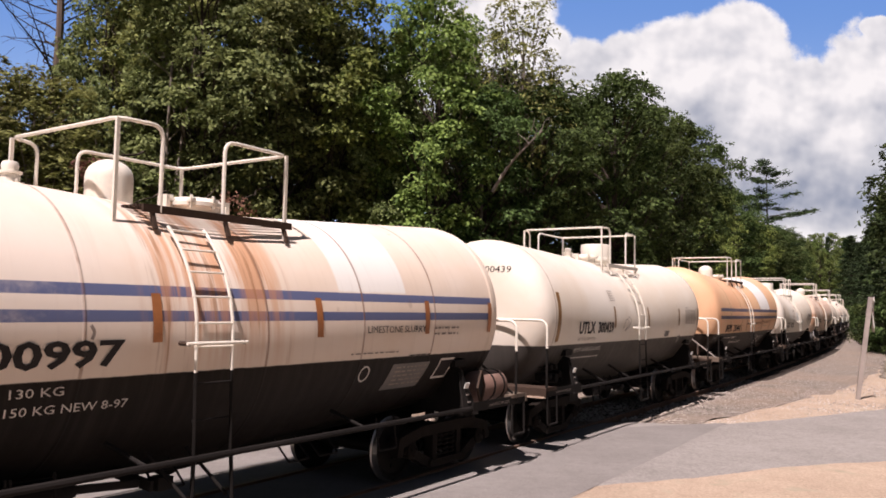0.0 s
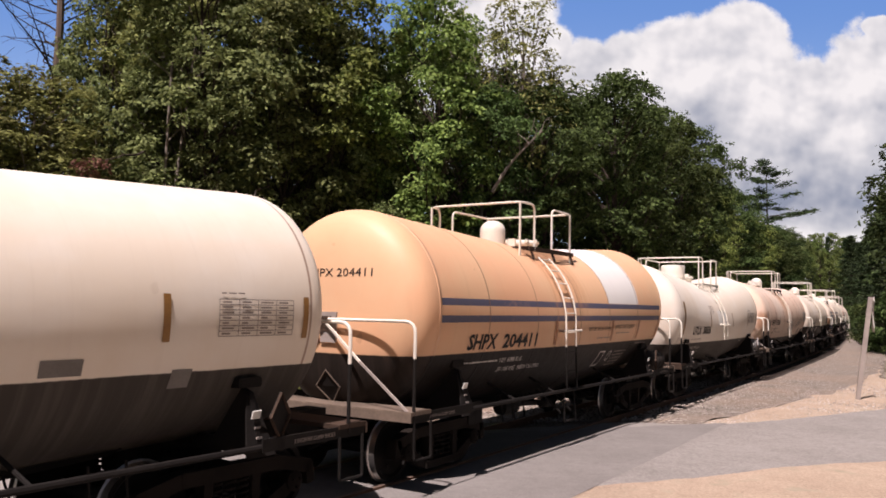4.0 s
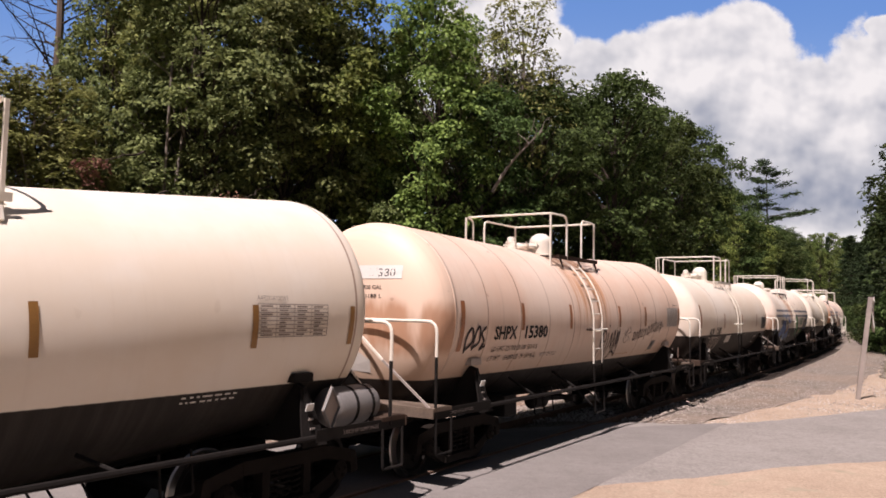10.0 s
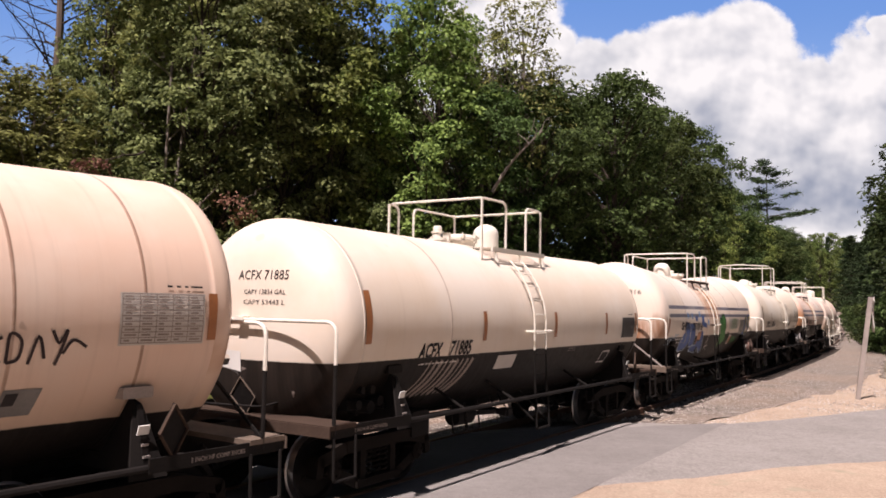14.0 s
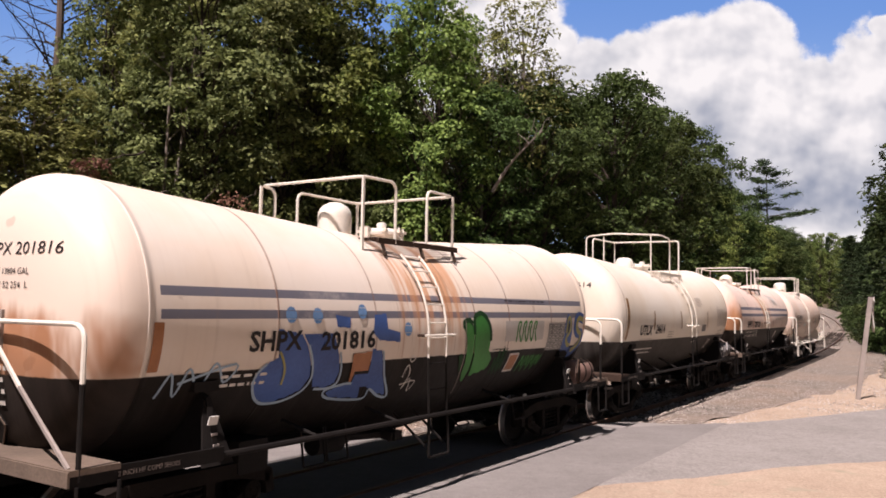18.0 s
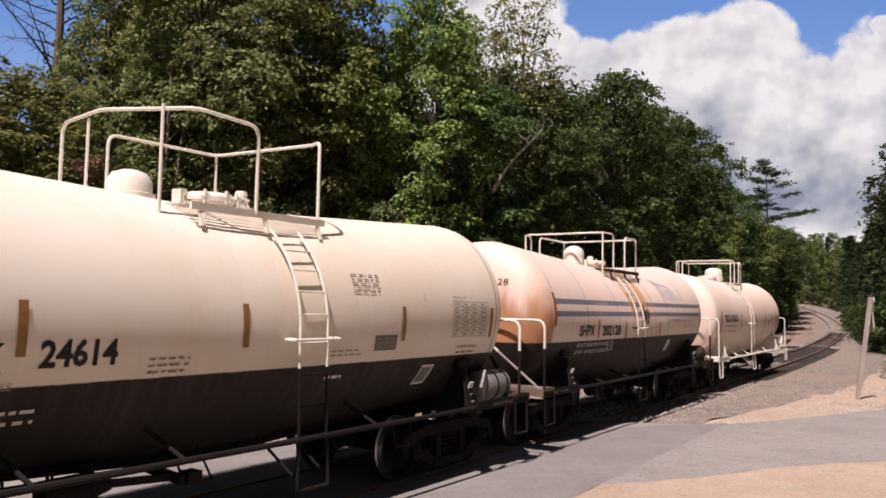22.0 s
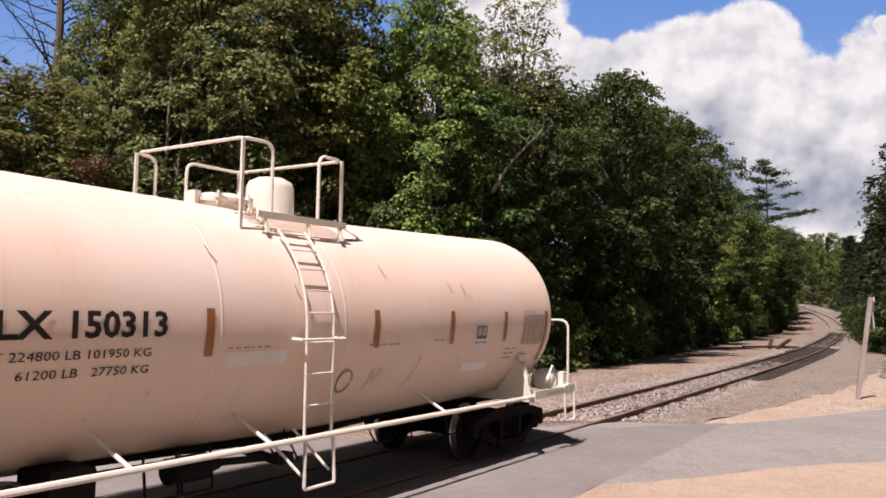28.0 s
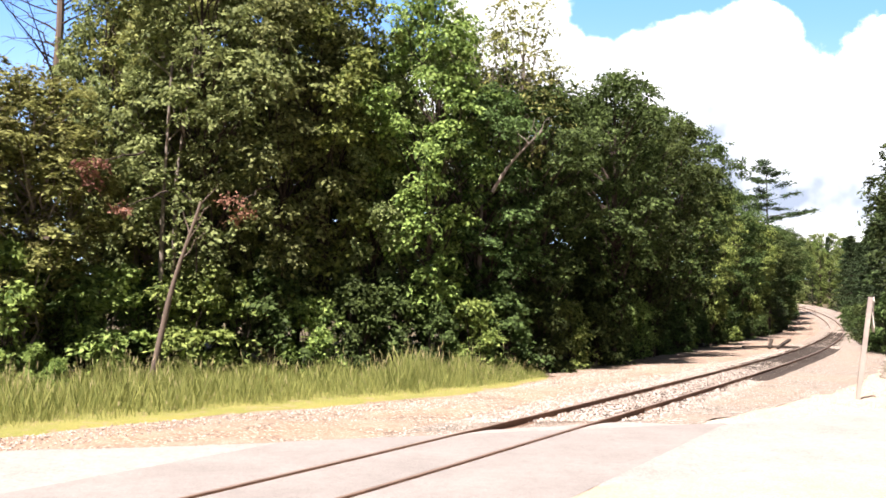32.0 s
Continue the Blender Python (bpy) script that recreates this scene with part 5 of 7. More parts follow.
    if spec.get("valves"):
        # control valve cluster at the leading truck
        bm = bmesh.new()
        for k, (dx, dz, s) in enumerate(((0, 0, 0.2), (0.22, 0.06, 0.16), (-0.2, 0.04, 0.15), (0.08, 0.2, 0.13), (-0.1, 0.2, 0.11), (0.34, -0.02, 0.1))):
            lathe(bm, [(-s / 2, s * 0.4), (s / 2, s * 0.45), (s / 2 + 0.03, s * 0.25)], "y", 10, (-L / 2 + 0.32 + dx, -1.15, 1.14 + dz))
            box(bm, (-L / 2 + 0.32 + dx, -1.02, 1.12 + dz), (s * 0.9, 0.14, s * 0.8))
        part("control_valve", bm, dk, car)
        pipe("valve_pipe", [(-L / 2 + 0.3, -1.1, 1.3), (-L / 2 - 0.2, -1.0, 1.38), (-L / 2 - 0.6, -0.3, 1.15), (-L / 2 - 0.62, 0.8, 1.12)], 0.015, mat=dk)
    # -- reflective strips on the flank --
    sm = spec.get("strip_mat", M["strip_brown"])
    for x, z0, z1, w in spec["strips"]:
        sh.panel("reflective_strip", x - w / 2, x + w / 2, z0, z1, sm, off=0.011)
    spec["marks"](sh)
    return car


WHITE = (0.76, 0.705, 0.625)
ORANGE = (0.72, 0.41, 0.24)
DARK = (0.011, 0.0085, 0.007)
DUSK = (0.023, 0.020, 0.0175)
BLUE = (0.075, 0.10, 0.22)


def head_block(sh, mark, lines, y=0.62, z=2.78, mat=None, size=0.115, w=1.15):
    sh.head_text(mark, y - 0.19, z, size, w, mat or M["ink"])
    for k, s in enumerate(lines):
        sh.head_text(s, y - 0.31, z - 0.18 - 0.125 * k, 0.058, 0.66, mat or M["ink"])


def marks_1(sh):
    sh.text("00997", -2.62, 1.84, 0.21, 1.20, M["ink"])
    sh.text("130 KG", -2.35, 1.61, 0.075, 0.44, M["ink_pale"], -0.15)
    sh.text("150 KG NEW 8-97", -2.35, 1.46, 0.075, 1.06, M["ink_pale"], -0.15)
    sh.text("LIMESTONE SLURRY", 1.87, 2.05, 0.085, 1.22, M["ink"])
    sh.bars(3.3, 3.9, 1.98, 2.14, 2, M["ink_grey"], 4)
    sh.bars(1.6, 2.6, 1.78, 1.83, 1, M["ink_grey"], 14)
    sh.bars(2.8, 3.3, 1.72, 1.77, 1, M["ink"], 15)
    sh.panel("stencil_panel", 2.45, 3.30, 1.30, 1.64, M["panel_dark"], "dark stencilled panel", skew=0.2)
    sh.bars(2.6, 3.3, 1.34, 1.62, 5, M["ink_grey"], 24)
    sh.panel("placard_frame", 3.58, 3.95, 1.38, 1.67, M["ink_pale"], "white square outline", skew=0.15)
    sh.panel("placard_frame", 3.61, 3.92, 1.41, 1.64, M["ink"], off=0.010, skew=0.15)
    sh.stroke("round_emblem", [(1.95 + 0.09 * math.cos(a), 1.55 + 0.09 * math.sin(a)) for a in (k * 0.6 for k in range(12))], 0.02, M["ink_pale"])
    sh.stroke("paint_chip", [(-1.75, 2.18), (-1.72, 2.12), (-1.74, 2.06)], 0.03, M["ink_grey"])


def marks_2(sh):
    sh.text("UTLX", -3.67, 1.93, 0.22, 0.80, M["ink"])
    sh.text("300439", -2.71, 1.93, 0.21, 0.84, M["ink"])
    sh.text("THE TANK CAR PEOPLE", -3.67, 1.79, 0.06, 0.9, M["ink_grey"])
    sh.text("LD LMT 204200 LB 92 650 KG", -3.63, 1.58, 0.075, 1.25, M["ink_pale"], -0.2)
    sh.bars(-3.63, -2.3, 1.42, 1.50, 1, M["ink_pale"], 5)
    sh.bars(-1.97, -1.64, 2.56, 2.80, 5, M["ink_grey"], 6)
    sh.table(3.47, 4.45, 2.06, 2.42, M["ink_grey"])
    sh.bars(3.5, 3.8, 2.46, 2.5, 1, M["ink_grey"], 7)
    sh.panel("notice_panel", 1.75, 2.12, 1.76, 1.90, M["panel_dark"])
    sh.panel("notice_panel", 3.02, 3.25, 1.58, 1.76, M["panel_dark"])
    sh.stroke("faint_drawing", [(-1.3, 2.0), (-1.1, 2.2), (-0.9, 2.05), (-1.2, 1.95), (-0.8, 2.15), (-1.0, 2.25)], 0.015, M["ink_grey"])
    head_block(sh, "UTLX 300439", ["CAPY 13999 GAL US", "52 993 LITERS"], 0.60, 3.02)


def marks_3(sh):
    sh.text("SHPX", -4.0, 1.77, 0.22, 0.85, M["ink"])
    sh.text("204411", -2.95, 1.77, 0.21, 1.17, M["ink"])
    sh.bars(-3.95, -2.9, 1.53, 1.60, 1, M["ink_pale"], 9)
    sh.text("101 600 KG", -2.85, 1.53, 0.075, 0.72, M["ink_pale"])
    sh.text("28 100 KG  NEW 10-2001", -2.8, 1.38, 0.075, 1.43, M["ink_pale"])
    sh.text("VENT BEFORE UNLOADING", 0.39, 1.98, 0.07, 1.24, M["ink"])
    sh.text("LIMESTONE SLURRY", 1.85, 2.00, 0.085, 1.22, M["ink"])
    sh.bars(0.9, 1.7, 1.80, 1.86, 1, M["ink_grey"], 3)
    sh.bars(1.95, 2.8, 1.88, 1.94, 1, M["ink_grey"], 13)
    sh.bars(3.5, 4.3, 1.62, 1.70, 1, M["ink_grey"], 33)
    sh.panel("placard_frame", 1.32, 1.66, 1.24, 1.55, M["ink_pale"], "white square outline", skew=0.2)
    sh.panel("placard_frame", 1.36, 1.62, 1.27, 1.52, M["ink"], off=0.010, skew=0.2)
    sh.stroke("round_emblem", [(2.06 + 0.10 * math.cos(a), 1.43 + 0.10 * math.sin(a)) for a in (k * 0.6 for k in range(12))], 0.022, M["ink_pale"])
    sh.bars(2.3, 3.1, 1.18, 1.55, 5, M["ink_grey"], 23)
    head_block(sh, "SHPX 204411", [])


def marks_4(sh):
    sh.text("UTLX", -3.68, 1.75, 0.22, 0.80, M["ink"])
    sh.text("300596", -2.69, 1.75, 0.22, 0.80, M["ink"])
    sh.text("THE TANK CAR PEOPLE", -3.63, 1.58, 0.06, 0.9, M["ink_grey"])
    sh.text("LD LMT 203400 LB 92 250 KG", -3.72, 1.33, 0.075, 1.22, M["ink_pale"], -0.2)
    sh.text("LT WT    59600 LB 27 050 KG", -3.74, 1.19, 0.075, 1.26, M["ink_pale"], -0.2)
    sh.bars(-1.87, -1.35, 2.33, 2.57, 5, M["ink_grey"], 6)
    sh.table(3.27, 4.3, 2.04, 2.38, M["ink_grey"], 8, 4)
    sh.text("AAR211A100W1", 3.27, 2.42, 0.05, 0.42, M["ink_grey"])
    sh.panel("paint_patch", -0.9, 0.15, 1.98, 2.42, M["panel_white"], "rectangle of fresher white paint", off=0.003)
    sh.bars(2.5, 3.2, 1.40, 1.50, 2, M["ink_pale"], 8)
    head_block(sh, "UTLX 300596", ["CAPY 14042 GAL US", "53 147 LITERS"], 0.76, 2.94)


def marks_5(sh):
    sh.text("SHPX", -4.32, 1.90, 0.20, 0.75, M["ink"])
    sh.text("15380", -3.27, 1.90, 0.20, 0.84, M["ink"])
    sh.text("LD LMT 221700 LB 100 550 KG", -4.3, 1.71, 0.08, 1.56, M["ink"])
    sh.text("LT WT    64300 LB  29 150 KG", -4.31, 1.56, 0.08, 1.58, M["ink"])
    sh.text("NEW 09-2000", -2.5, 1.56, 0.075, 0.62, M["ink_grey"])
    for q in ([(-5.12, 1.72), (-5.15, 1.95), (-5.02, 2.08), (-4.95, 1.9), (-5.12, 1.76)], [(-4.92, 1.75), (-4.9, 2.0), (-4.8, 2.1), (-4.76, 1.88), (-4.9, 1.8)], [(-4.6, 2.1), (-4.72, 2.0), (-4.62, 1.88), (-4.7, 1.76), (-4.55, 1.82)]):
        sh.stroke("graffiti", q, 0.045, M["spray_black"], "black spray-painted scrawl")
    scr = [
        [(0.22, 1.62), (0.14, 1.78), (0.28, 1.96), (0.42, 1.88), (0.40, 1.66), (0.22, 1.60), (0.14, 1.5), (0.16, 1.40)],
        [(0.24, 1.92), (0.28, 1.62), (0.16, 1.72), (0.42, 1.75)],
        [(0.52, 1.92), (0.54, 1.62), (0.50, 1.46)], [(0.55, 2.04), (0.57, 2.08)],
        [(0.62, 1.40), (0.72, 1.92), (0.80, 1.60), (0.90, 1.98), (0.92, 1.52), (0.86, 1.38)],
        [(0.98, 1.50), (1.06, 1.96), (1.10, 1.62), (1.17, 1.98), (1.20, 1.50), (1.26, 1.40)],
        [(0.80, 1.36), (1.0, 1.52), (1.2, 1.44)],
    ]
    for q in scr:
        sh.stroke("graffiti", q, 0.035, M["spray_black"], "black spray-painted scrawl")
    x = 2.12
    rng = random.Random(4)
    for k in range(11):
        w = 0.125
        z = 1.72 + 0.022 * k
        top = z + rng.uniform(0.16, 0.24)
        shape = ([(x, z), (x + 0.01, top), (x + w * 0.8, top - 0.05), (x + w * 0.7, z + 0.03), (x, z)], [(x, z - 0.04), (x + w * 0.5, top), (x + w, z)], [(x, top), (x + w * 0.5, z + 0.1), (x + w, top), (x + w * 0.4, z - 0.08)], [(x + w, top), (x, z + 0.12), (x + w, z + 0.02)])[(0, 1, 0, 0, 2, 0, 1, 3, 0, 1, 2)[k]]
        sh.stroke("graffiti", shape, 0.026, M["spray_black"], "small black spray-painted scrawl")
        x += w + 0.045 + (0.08 if k == 4 else 0)
    sh.stroke("graffiti", [(4.0, 1.95), (4.08, 2.06), (4.2, 2.0)], 0.026, M["spray_black"], "small black spray-painted scrawl")
    sh.stroke("graffiti", [(1.45, 1.7), (1.52, 1.95), (1.6, 1.8), (1.72, 2.02), (1.9, 1.92), (1.65, 1.86), (1.85, 1.78), (1.6, 1.68), (1.48, 1.85), (1.75, 1.98)], 0.012, M["spray_black"], "thin scrawled drawing")
    sh.panel("table_ground", 4.48, 5.36, 2.0, 2.46, M["panel_grey"], off=0.006)
    sh.table(4.5, 5.34, 2.02, 2.45, M["ink_grey"], 9, 5)
    sh.bars(4.95, 5.35, 2.50, 2.55, 1, M["ink"], 8)
    sh.panel("notice_panel", 3.55, 3.86, 1.46, 1.68, M["panel_dark"], skew=0.2)
    sh.panel("notice_panel", 3.60, 3.70, 1.55, 1.65, M["ink"], off=0.010, skew=0.2)
    sh.bars(1.2, 2.2, 1.42, 1.47, 1, M["strip_brown"], 17)
    pts = [sh.head(0.30 - 0.14 * k, z, 0.007) for k in range(9) for z in (2.77, 2.87, 2.96)]
    sh.put("paint_patch", pts, [(3 * k + j, 3 * k + 3 + j, 3 * k + 4 + j, 3 * k + 1 + j) for k in range(8) for j in range(2)], M["panel_white"], "white painted box behind the number")
    head_block(sh, "SHPX 15380", ["CAPY 15900 GAL", "CAPY 60188 L"], 0.44, 2.80, w=0.97)
    pts = [sh.head(y, z, 0.010) for y, z in ((0.62, 1.50), (0.16, 1.46), (-0.34, 1.44), (-0.34, 1.62), (0.16, 1.88), (0.62, 1.92))]
    sh.put("notice_panel", pts, [(0, 1, 4, 5), (1, 2, 3, 4)], M["panel_grey"], "pale stencilled notice block")
    sh.head_bars(0.58, 1.50, 0.42, 0.40, 6, M["ink_grey"], 4)


def marks_6(sh):
    sh.text("ACFX", -3.66, 1.69, 0.20, 0.54, M["ink"], 0.1)
    sh.text("71885", -2.90, 1.71, 0.20, 0.58, M["ink"], 0.1)
    for k in range(9):
        x = -3.3 + 0.14 * k
        sh.stroke("paint_drip", [(x, 1.64), (x - 0.14, 1.36), (x - 0.34, 1.14)], 0.035 + 0.02 * (k % 3), M["ink_grey"], "streaks of thinned paint")
    sh.bars(-3.6, -2.6, 1.58, 1.64, 1, M["ink_pale"], 31)
    sh.panel("paint_patch", -1.4, -0.77, 1.42, 1.64, M["panel_grey"], "pale repainted patch")
    sh.panel("notice_panel", 3.95, 4.72, 1.80, 2.23, M["panel_dark"], "dark framed notice panel")
    sh.table(3.98, 4.69, 1.82, 2.21, M["ink"], 9, 5)
    sh.bars(4.3, 4.6, 2.27, 2.32, 1, M["ink"], 3)
    sh.bars(1.3, 1.6, 1.60, 1.72, 3, M["ink_grey"], 12)
    sh.bars(0.7, 1.4, 1.50, 1.54, 1, M["ink"], 13)
    sh.panel("placard_frame", 3.1, 3.5, 1.30, 1.55, M["ink_pale"], "white square outline", skew=0.2)
    sh.panel("placard_frame", 3.13, 3.47, 1.33, 1.52, M["ink"], off=0.010, skew=0.2)
    head_block(sh, "ACFX 71885", ["CAPY 13834 GAL", "CAPY 53443 L"], 0.34, 2.68, w=0.8)
    for q, mt in ((((0.62, 1.62), (0.05, 1.55), (0.05, 1.80), (0.62, 1.82)), M["panel_white"]), (((0.60, 0.98), (0.10, 0.96), (0.10, 1.56), (0.60, 1.62)), M["grey_tank"]), (((0.04, 0.96), (-0.55, 1.0), (-0.75, 1.35), (0.04, 1.62)), M["ink_grey"])):
        sh.put("paint_patch", [sh.head(y, z, 0.010) for y, z in q], [(0, 1, 2, 3)], mt, "repainted and rust-streaked patch on the head")


def marks_7(sh):
    sh.text("SHPX", -3.62, 1.90, 0.20, 0.76, M["ink"])
    sh.text("201816", -2.55, 1.88, 0.20, 0.97, M["ink"])
    sh.bars(-3.9, -3.3, 1.52, 1.70, 2, M["ink_pale"], 5)
    # blue letters with pale outline across the number, green shapes further back
    for o in ([(-3.23, 2.12), (-2.87, 2.06), (-2.77, 1.94), (-2.67, 1.74), (-2.62, 1.58), (-2.69, 1.44), (-2.92, 1.35), (-3.17, 1.33), (-3.33, 1.39), (-3.44, 1.54), (-3.42, 1.66), (-3.33, 1.76), (-3.18, 1.82)],
              [(-2.84, 2.06), (-2.34, 2.05), (-2.21, 1.79), (-2.15, 1.62), (-2.17, 1.48), (-2.31, 1.43), (-2.52, 1.46), (-2.6, 1.64), (-2.7, 1.87)],
              [(-1.61, 1.86), (-1.42, 1.83), (-1.3, 1.53), (-1.07, 1.25), (-1.27, 1.28), (-1.52, 1.38), (-1.65, 1.38), (-1.59, 1.25), (-2.14, 1.3), (-2.25, 1.37), (-2.02, 1.44), (-1.85, 1.44), (-1.84, 1.55), (-1.59, 1.56)],
              [(-2.32, 2.27), (-2.05, 2.24), (-2.06, 2.12), (-2.29, 2.13)],
              [(-1.59, 2.27), (-1.35, 2.29), (-1.33, 2.1), (-1.07, 2.05), (-1.06, 1.93), (-1.49, 1.96), (-1.62, 2.05)]):
        sh.blob("graffiti", o, M["spray_blue"], "blue spray-painted letter shape", off=0.005)
    for o in ([(-2.75, 1.94), (-2.65, 1.74), (-2.6, 1.56), (-2.68, 1.42), (-2.9, 1.33), (-3.18, 1.32), (-3.35, 1.4), (-3.45, 1.55), (-3.43, 1.67), (-3.33, 1.76)], [(-2.21, 1.84), (-2.13, 1.62), (-2.14, 1.47), (-2.28, 1.42), (-2.49, 1.43)], [(-1.4, 1.83), (-1.27, 1.52), (-1.02, 1.23), (-1.23, 1.25), (-1.46, 1.35), (-1.52, 1.23), (-2.15, 1.29), (-2.29, 1.39), (-2.01, 1.45), (-1.85, 1.45)]):
        sh.stroke("graffiti", o, 0.03, M["spray_lightblue"], "pale blue outline", off=0.014)
    sh.stroke("graffiti", [(-3.18, 1.88), (-3.1, 1.77), (-3.05, 1.66), (-3.04, 1.52)], 0.03, M["spray_yellow"], "faded yellow line", off=0.014)
    sh.blob("graffiti", [(-1.97, 1.81), (-1.62, 1.83), (-1.62, 1.6), (-1.87, 1.59), (-1.88, 1.47), (-1.92, 1.47)], M["strip_brown"], "rust-orange sprayed patch", off=0.012)
    for cx, cz in [(-3.05, 2.27), (-2.63, 2.26), (-1.83, 2.31), (-0.9, 2.09)]:
        sh.blob("graffiti", [(cx + 0.085 * math.cos(a), cz + 0.09 * math.sin(a)) for a in (k * math.pi / 6 for k in range(12))], M["spray_bright"], "round blue spray dot", off=0.012)
    sh.stroke("graffiti", [(-0.86, 1.46), (-0.80, 1.62), (-0.72, 1.5), (-0.78, 1.3), (-0.68, 1.44), (-0.62, 1.26), (-0.55, 1.40), (-0.86, 1.36)], 0.016, M["ink_pale"], "thin pale scrawl")
    sh.stroke("graffiti", [(-0.8, 1.70), (-0.74, 1.74), (-0.68, 1.70), (-0.74, 1.66), (-0.8, 1.70)], 0.016, M["ink_pale"], "thin pale scrawl")
    sh.stroke("graffiti", [(-4.6, 1.5), (-4.5, 1.72), (-4.4, 1.5), (-4.3, 1.76), (-4.15, 1.55), (-4.0, 1.80), (-3.85, 1.6), (-3.75, 1.78), (-4.4, 1.62)], 0.025, M["spray_lightblue"], "thin pale scrawl")
    for o in ([(0.49, 2.17), (0.63, 2.19), (0.73, 2.16), (0.77, 2.07), (0.78, 1.82), (0.8, 1.69), (0.8, 1.45), (0.75, 1.31), (0.7, 1.3), (0.62, 1.43), (0.62, 1.59), (0.59, 1.77), (0.57, 1.95), (0.49, 2.07)], [(0.78, 2.19), (0.85, 2.27), (1.02, 2.29), (1.16, 2.19), (1.24, 2.05), (1.27, 1.9), (1.26, 1.75), (1.4, 1.61), (1.36, 1.47), (1.17, 1.42), (0.99, 1.39), (0.87, 1.37), (0.85, 1.51), (0.84, 1.67), (0.79, 1.82), (0.79, 2.0)]):
        sh.blob("graffiti", o, M["spray_green"], "large green spray-painted rounded shape", off=0.012)
    sh.blob("graffiti", [(0.4, 1.68), (0.47, 1.73), (0.53, 1.66), (0.55, 1.46), (0.51, 1.46)], M["spray_dkgreen"], "dark green sprayed shape", off=0.012)
    for o in ([(0.78, 1.99), (0.78, 2.2), (0.86, 2.28), (1.02, 2.3), (1.17, 2.2), (1.25, 2.05), (1.27, 1.88)], [(0.49, 2.08), (0.49, 2.17), (0.63, 2.2), (0.74, 2.15)]):
        sh.stroke("graffiti", o, 0.07, M["spray_dkgreen"], "dark outline of the green shape", off=0.016)
    sh.stroke("graffiti", [(0.53, 2.2), (0.53, 2.01), (0.55, 1.71), (0.55, 1.47), (0.64, 1.12)], 0.02, M["ink_grey"], "pale drip", off=0.018)
    sh.panel("paint_patch", 1.75, 3.12, 1.86, 2.18, M["panel_grey"], "grey repainted box", off=0.005)
    for k in range(4):
        x0 = 2.12 + 0.19 * k
        sh.stroke("graffiti", [(x0, 1.84), (x0 + 0.05, 2.12), (x0 + 0.15, 2.16), (x0 + 0.09, 2.0), (x0 + 0.17, 1.84)], 0.035, M["spray_green"], "green spray-painted scrawl")
        x0 = 2.46 + 0.2 * k
        sh.stroke("graffiti", [(x0, 1.34), (x0 + 0.08, 1.60), (x0 + 0.14, 1.42), (x0 + 0.2, 1.60)], 0.03, M["spray_green"], "green scrawl")
    for k in range(3):
        x0 = 1.5 + 0.12 * k
        sh.stroke("graffiti", [(x0, 1.35), (x0 + 0.04, 1.62 + 0.08 * k), (x0 + 0.08, 1.4), (x0 + 0.14, 1.75)], 0.03, M["spray_dkgreen"], "dark green scrawl")
    sh.blob("graffiti", [(4.02, 1.62), (3.98, 2.10), (4.10, 2.30), (4.28, 2.24), (4.34, 1.95), (4.42, 1.60)], M["spray_blue"], "blue spray-painted letter ground", off=0.009)
    sh.stroke("graffiti", [(4.08, 1.95), (4.10, 2.18), (4.20, 2.22), (4.24, 2.0), (4.12, 1.86), (4.24, 1.74), (4.36, 1.72)], 0.07, M["spray_yellow"], "faded yellow letter stroke", off=0.014)
    sh.stroke("graffiti", [(4.14, 1.96), (4.15, 2.12)], 0.05, M["ink"], "dark letter stroke", off=0.018)
    sh.stroke("graffiti", [(4.80, 2.20), (4.56, 2.24), (4.46, 2.08), (4.58, 1.96), (4.76, 1.92), (4.80, 1.76), (4.62, 1.62), (4.46, 1.58)], 0.19, M["spray_blue"], "blue outline of a letter", off=0.010)
    sh.stroke("graffiti", [(4.78, 2.19), (4.58, 2.22), (4.50, 2.08), (4.60, 1.98), (4.74, 1.92), (4.76, 1.78), (4.62, 1.66), (4.50, 1.62)], 0.09, M["spray_yellow"], "faded yellow letter stroke", off=0.016)
    sh.panel("placard_frame", 1.98, 2.32, 1.36, 1.66, M["ink_pale"], "white square outline", skew=0.15)
    sh.panel("placard_frame", 2.01, 2.29, 1.39, 1.63, M["strip_brown"], off=0.010, skew=0.15)
    sh.bars(1.78, 3.15, 2.47, 2.53, 1, M["ink"], 27)
    sh.bars(1.4, 1.95, 1.72, 1.76, 1, M["ink"], 28)
    sh.panel("table_ground", 3.32, 4.02, 1.66, 2.14, M["panel_dark"], off=0.006)
    sh.table(3.34, 4.0, 1.68, 2.13, M["panel_grey"], 7, 4)
    head_block(sh, "SHPX 201816", ["CAPY 13804 GAL", "CAPY 52 254  L"], 0.48, 2.79)
    sh.head_bars(0.30, 1.40, 0.5, 0.42, 4, M["ink_pale"], 9)


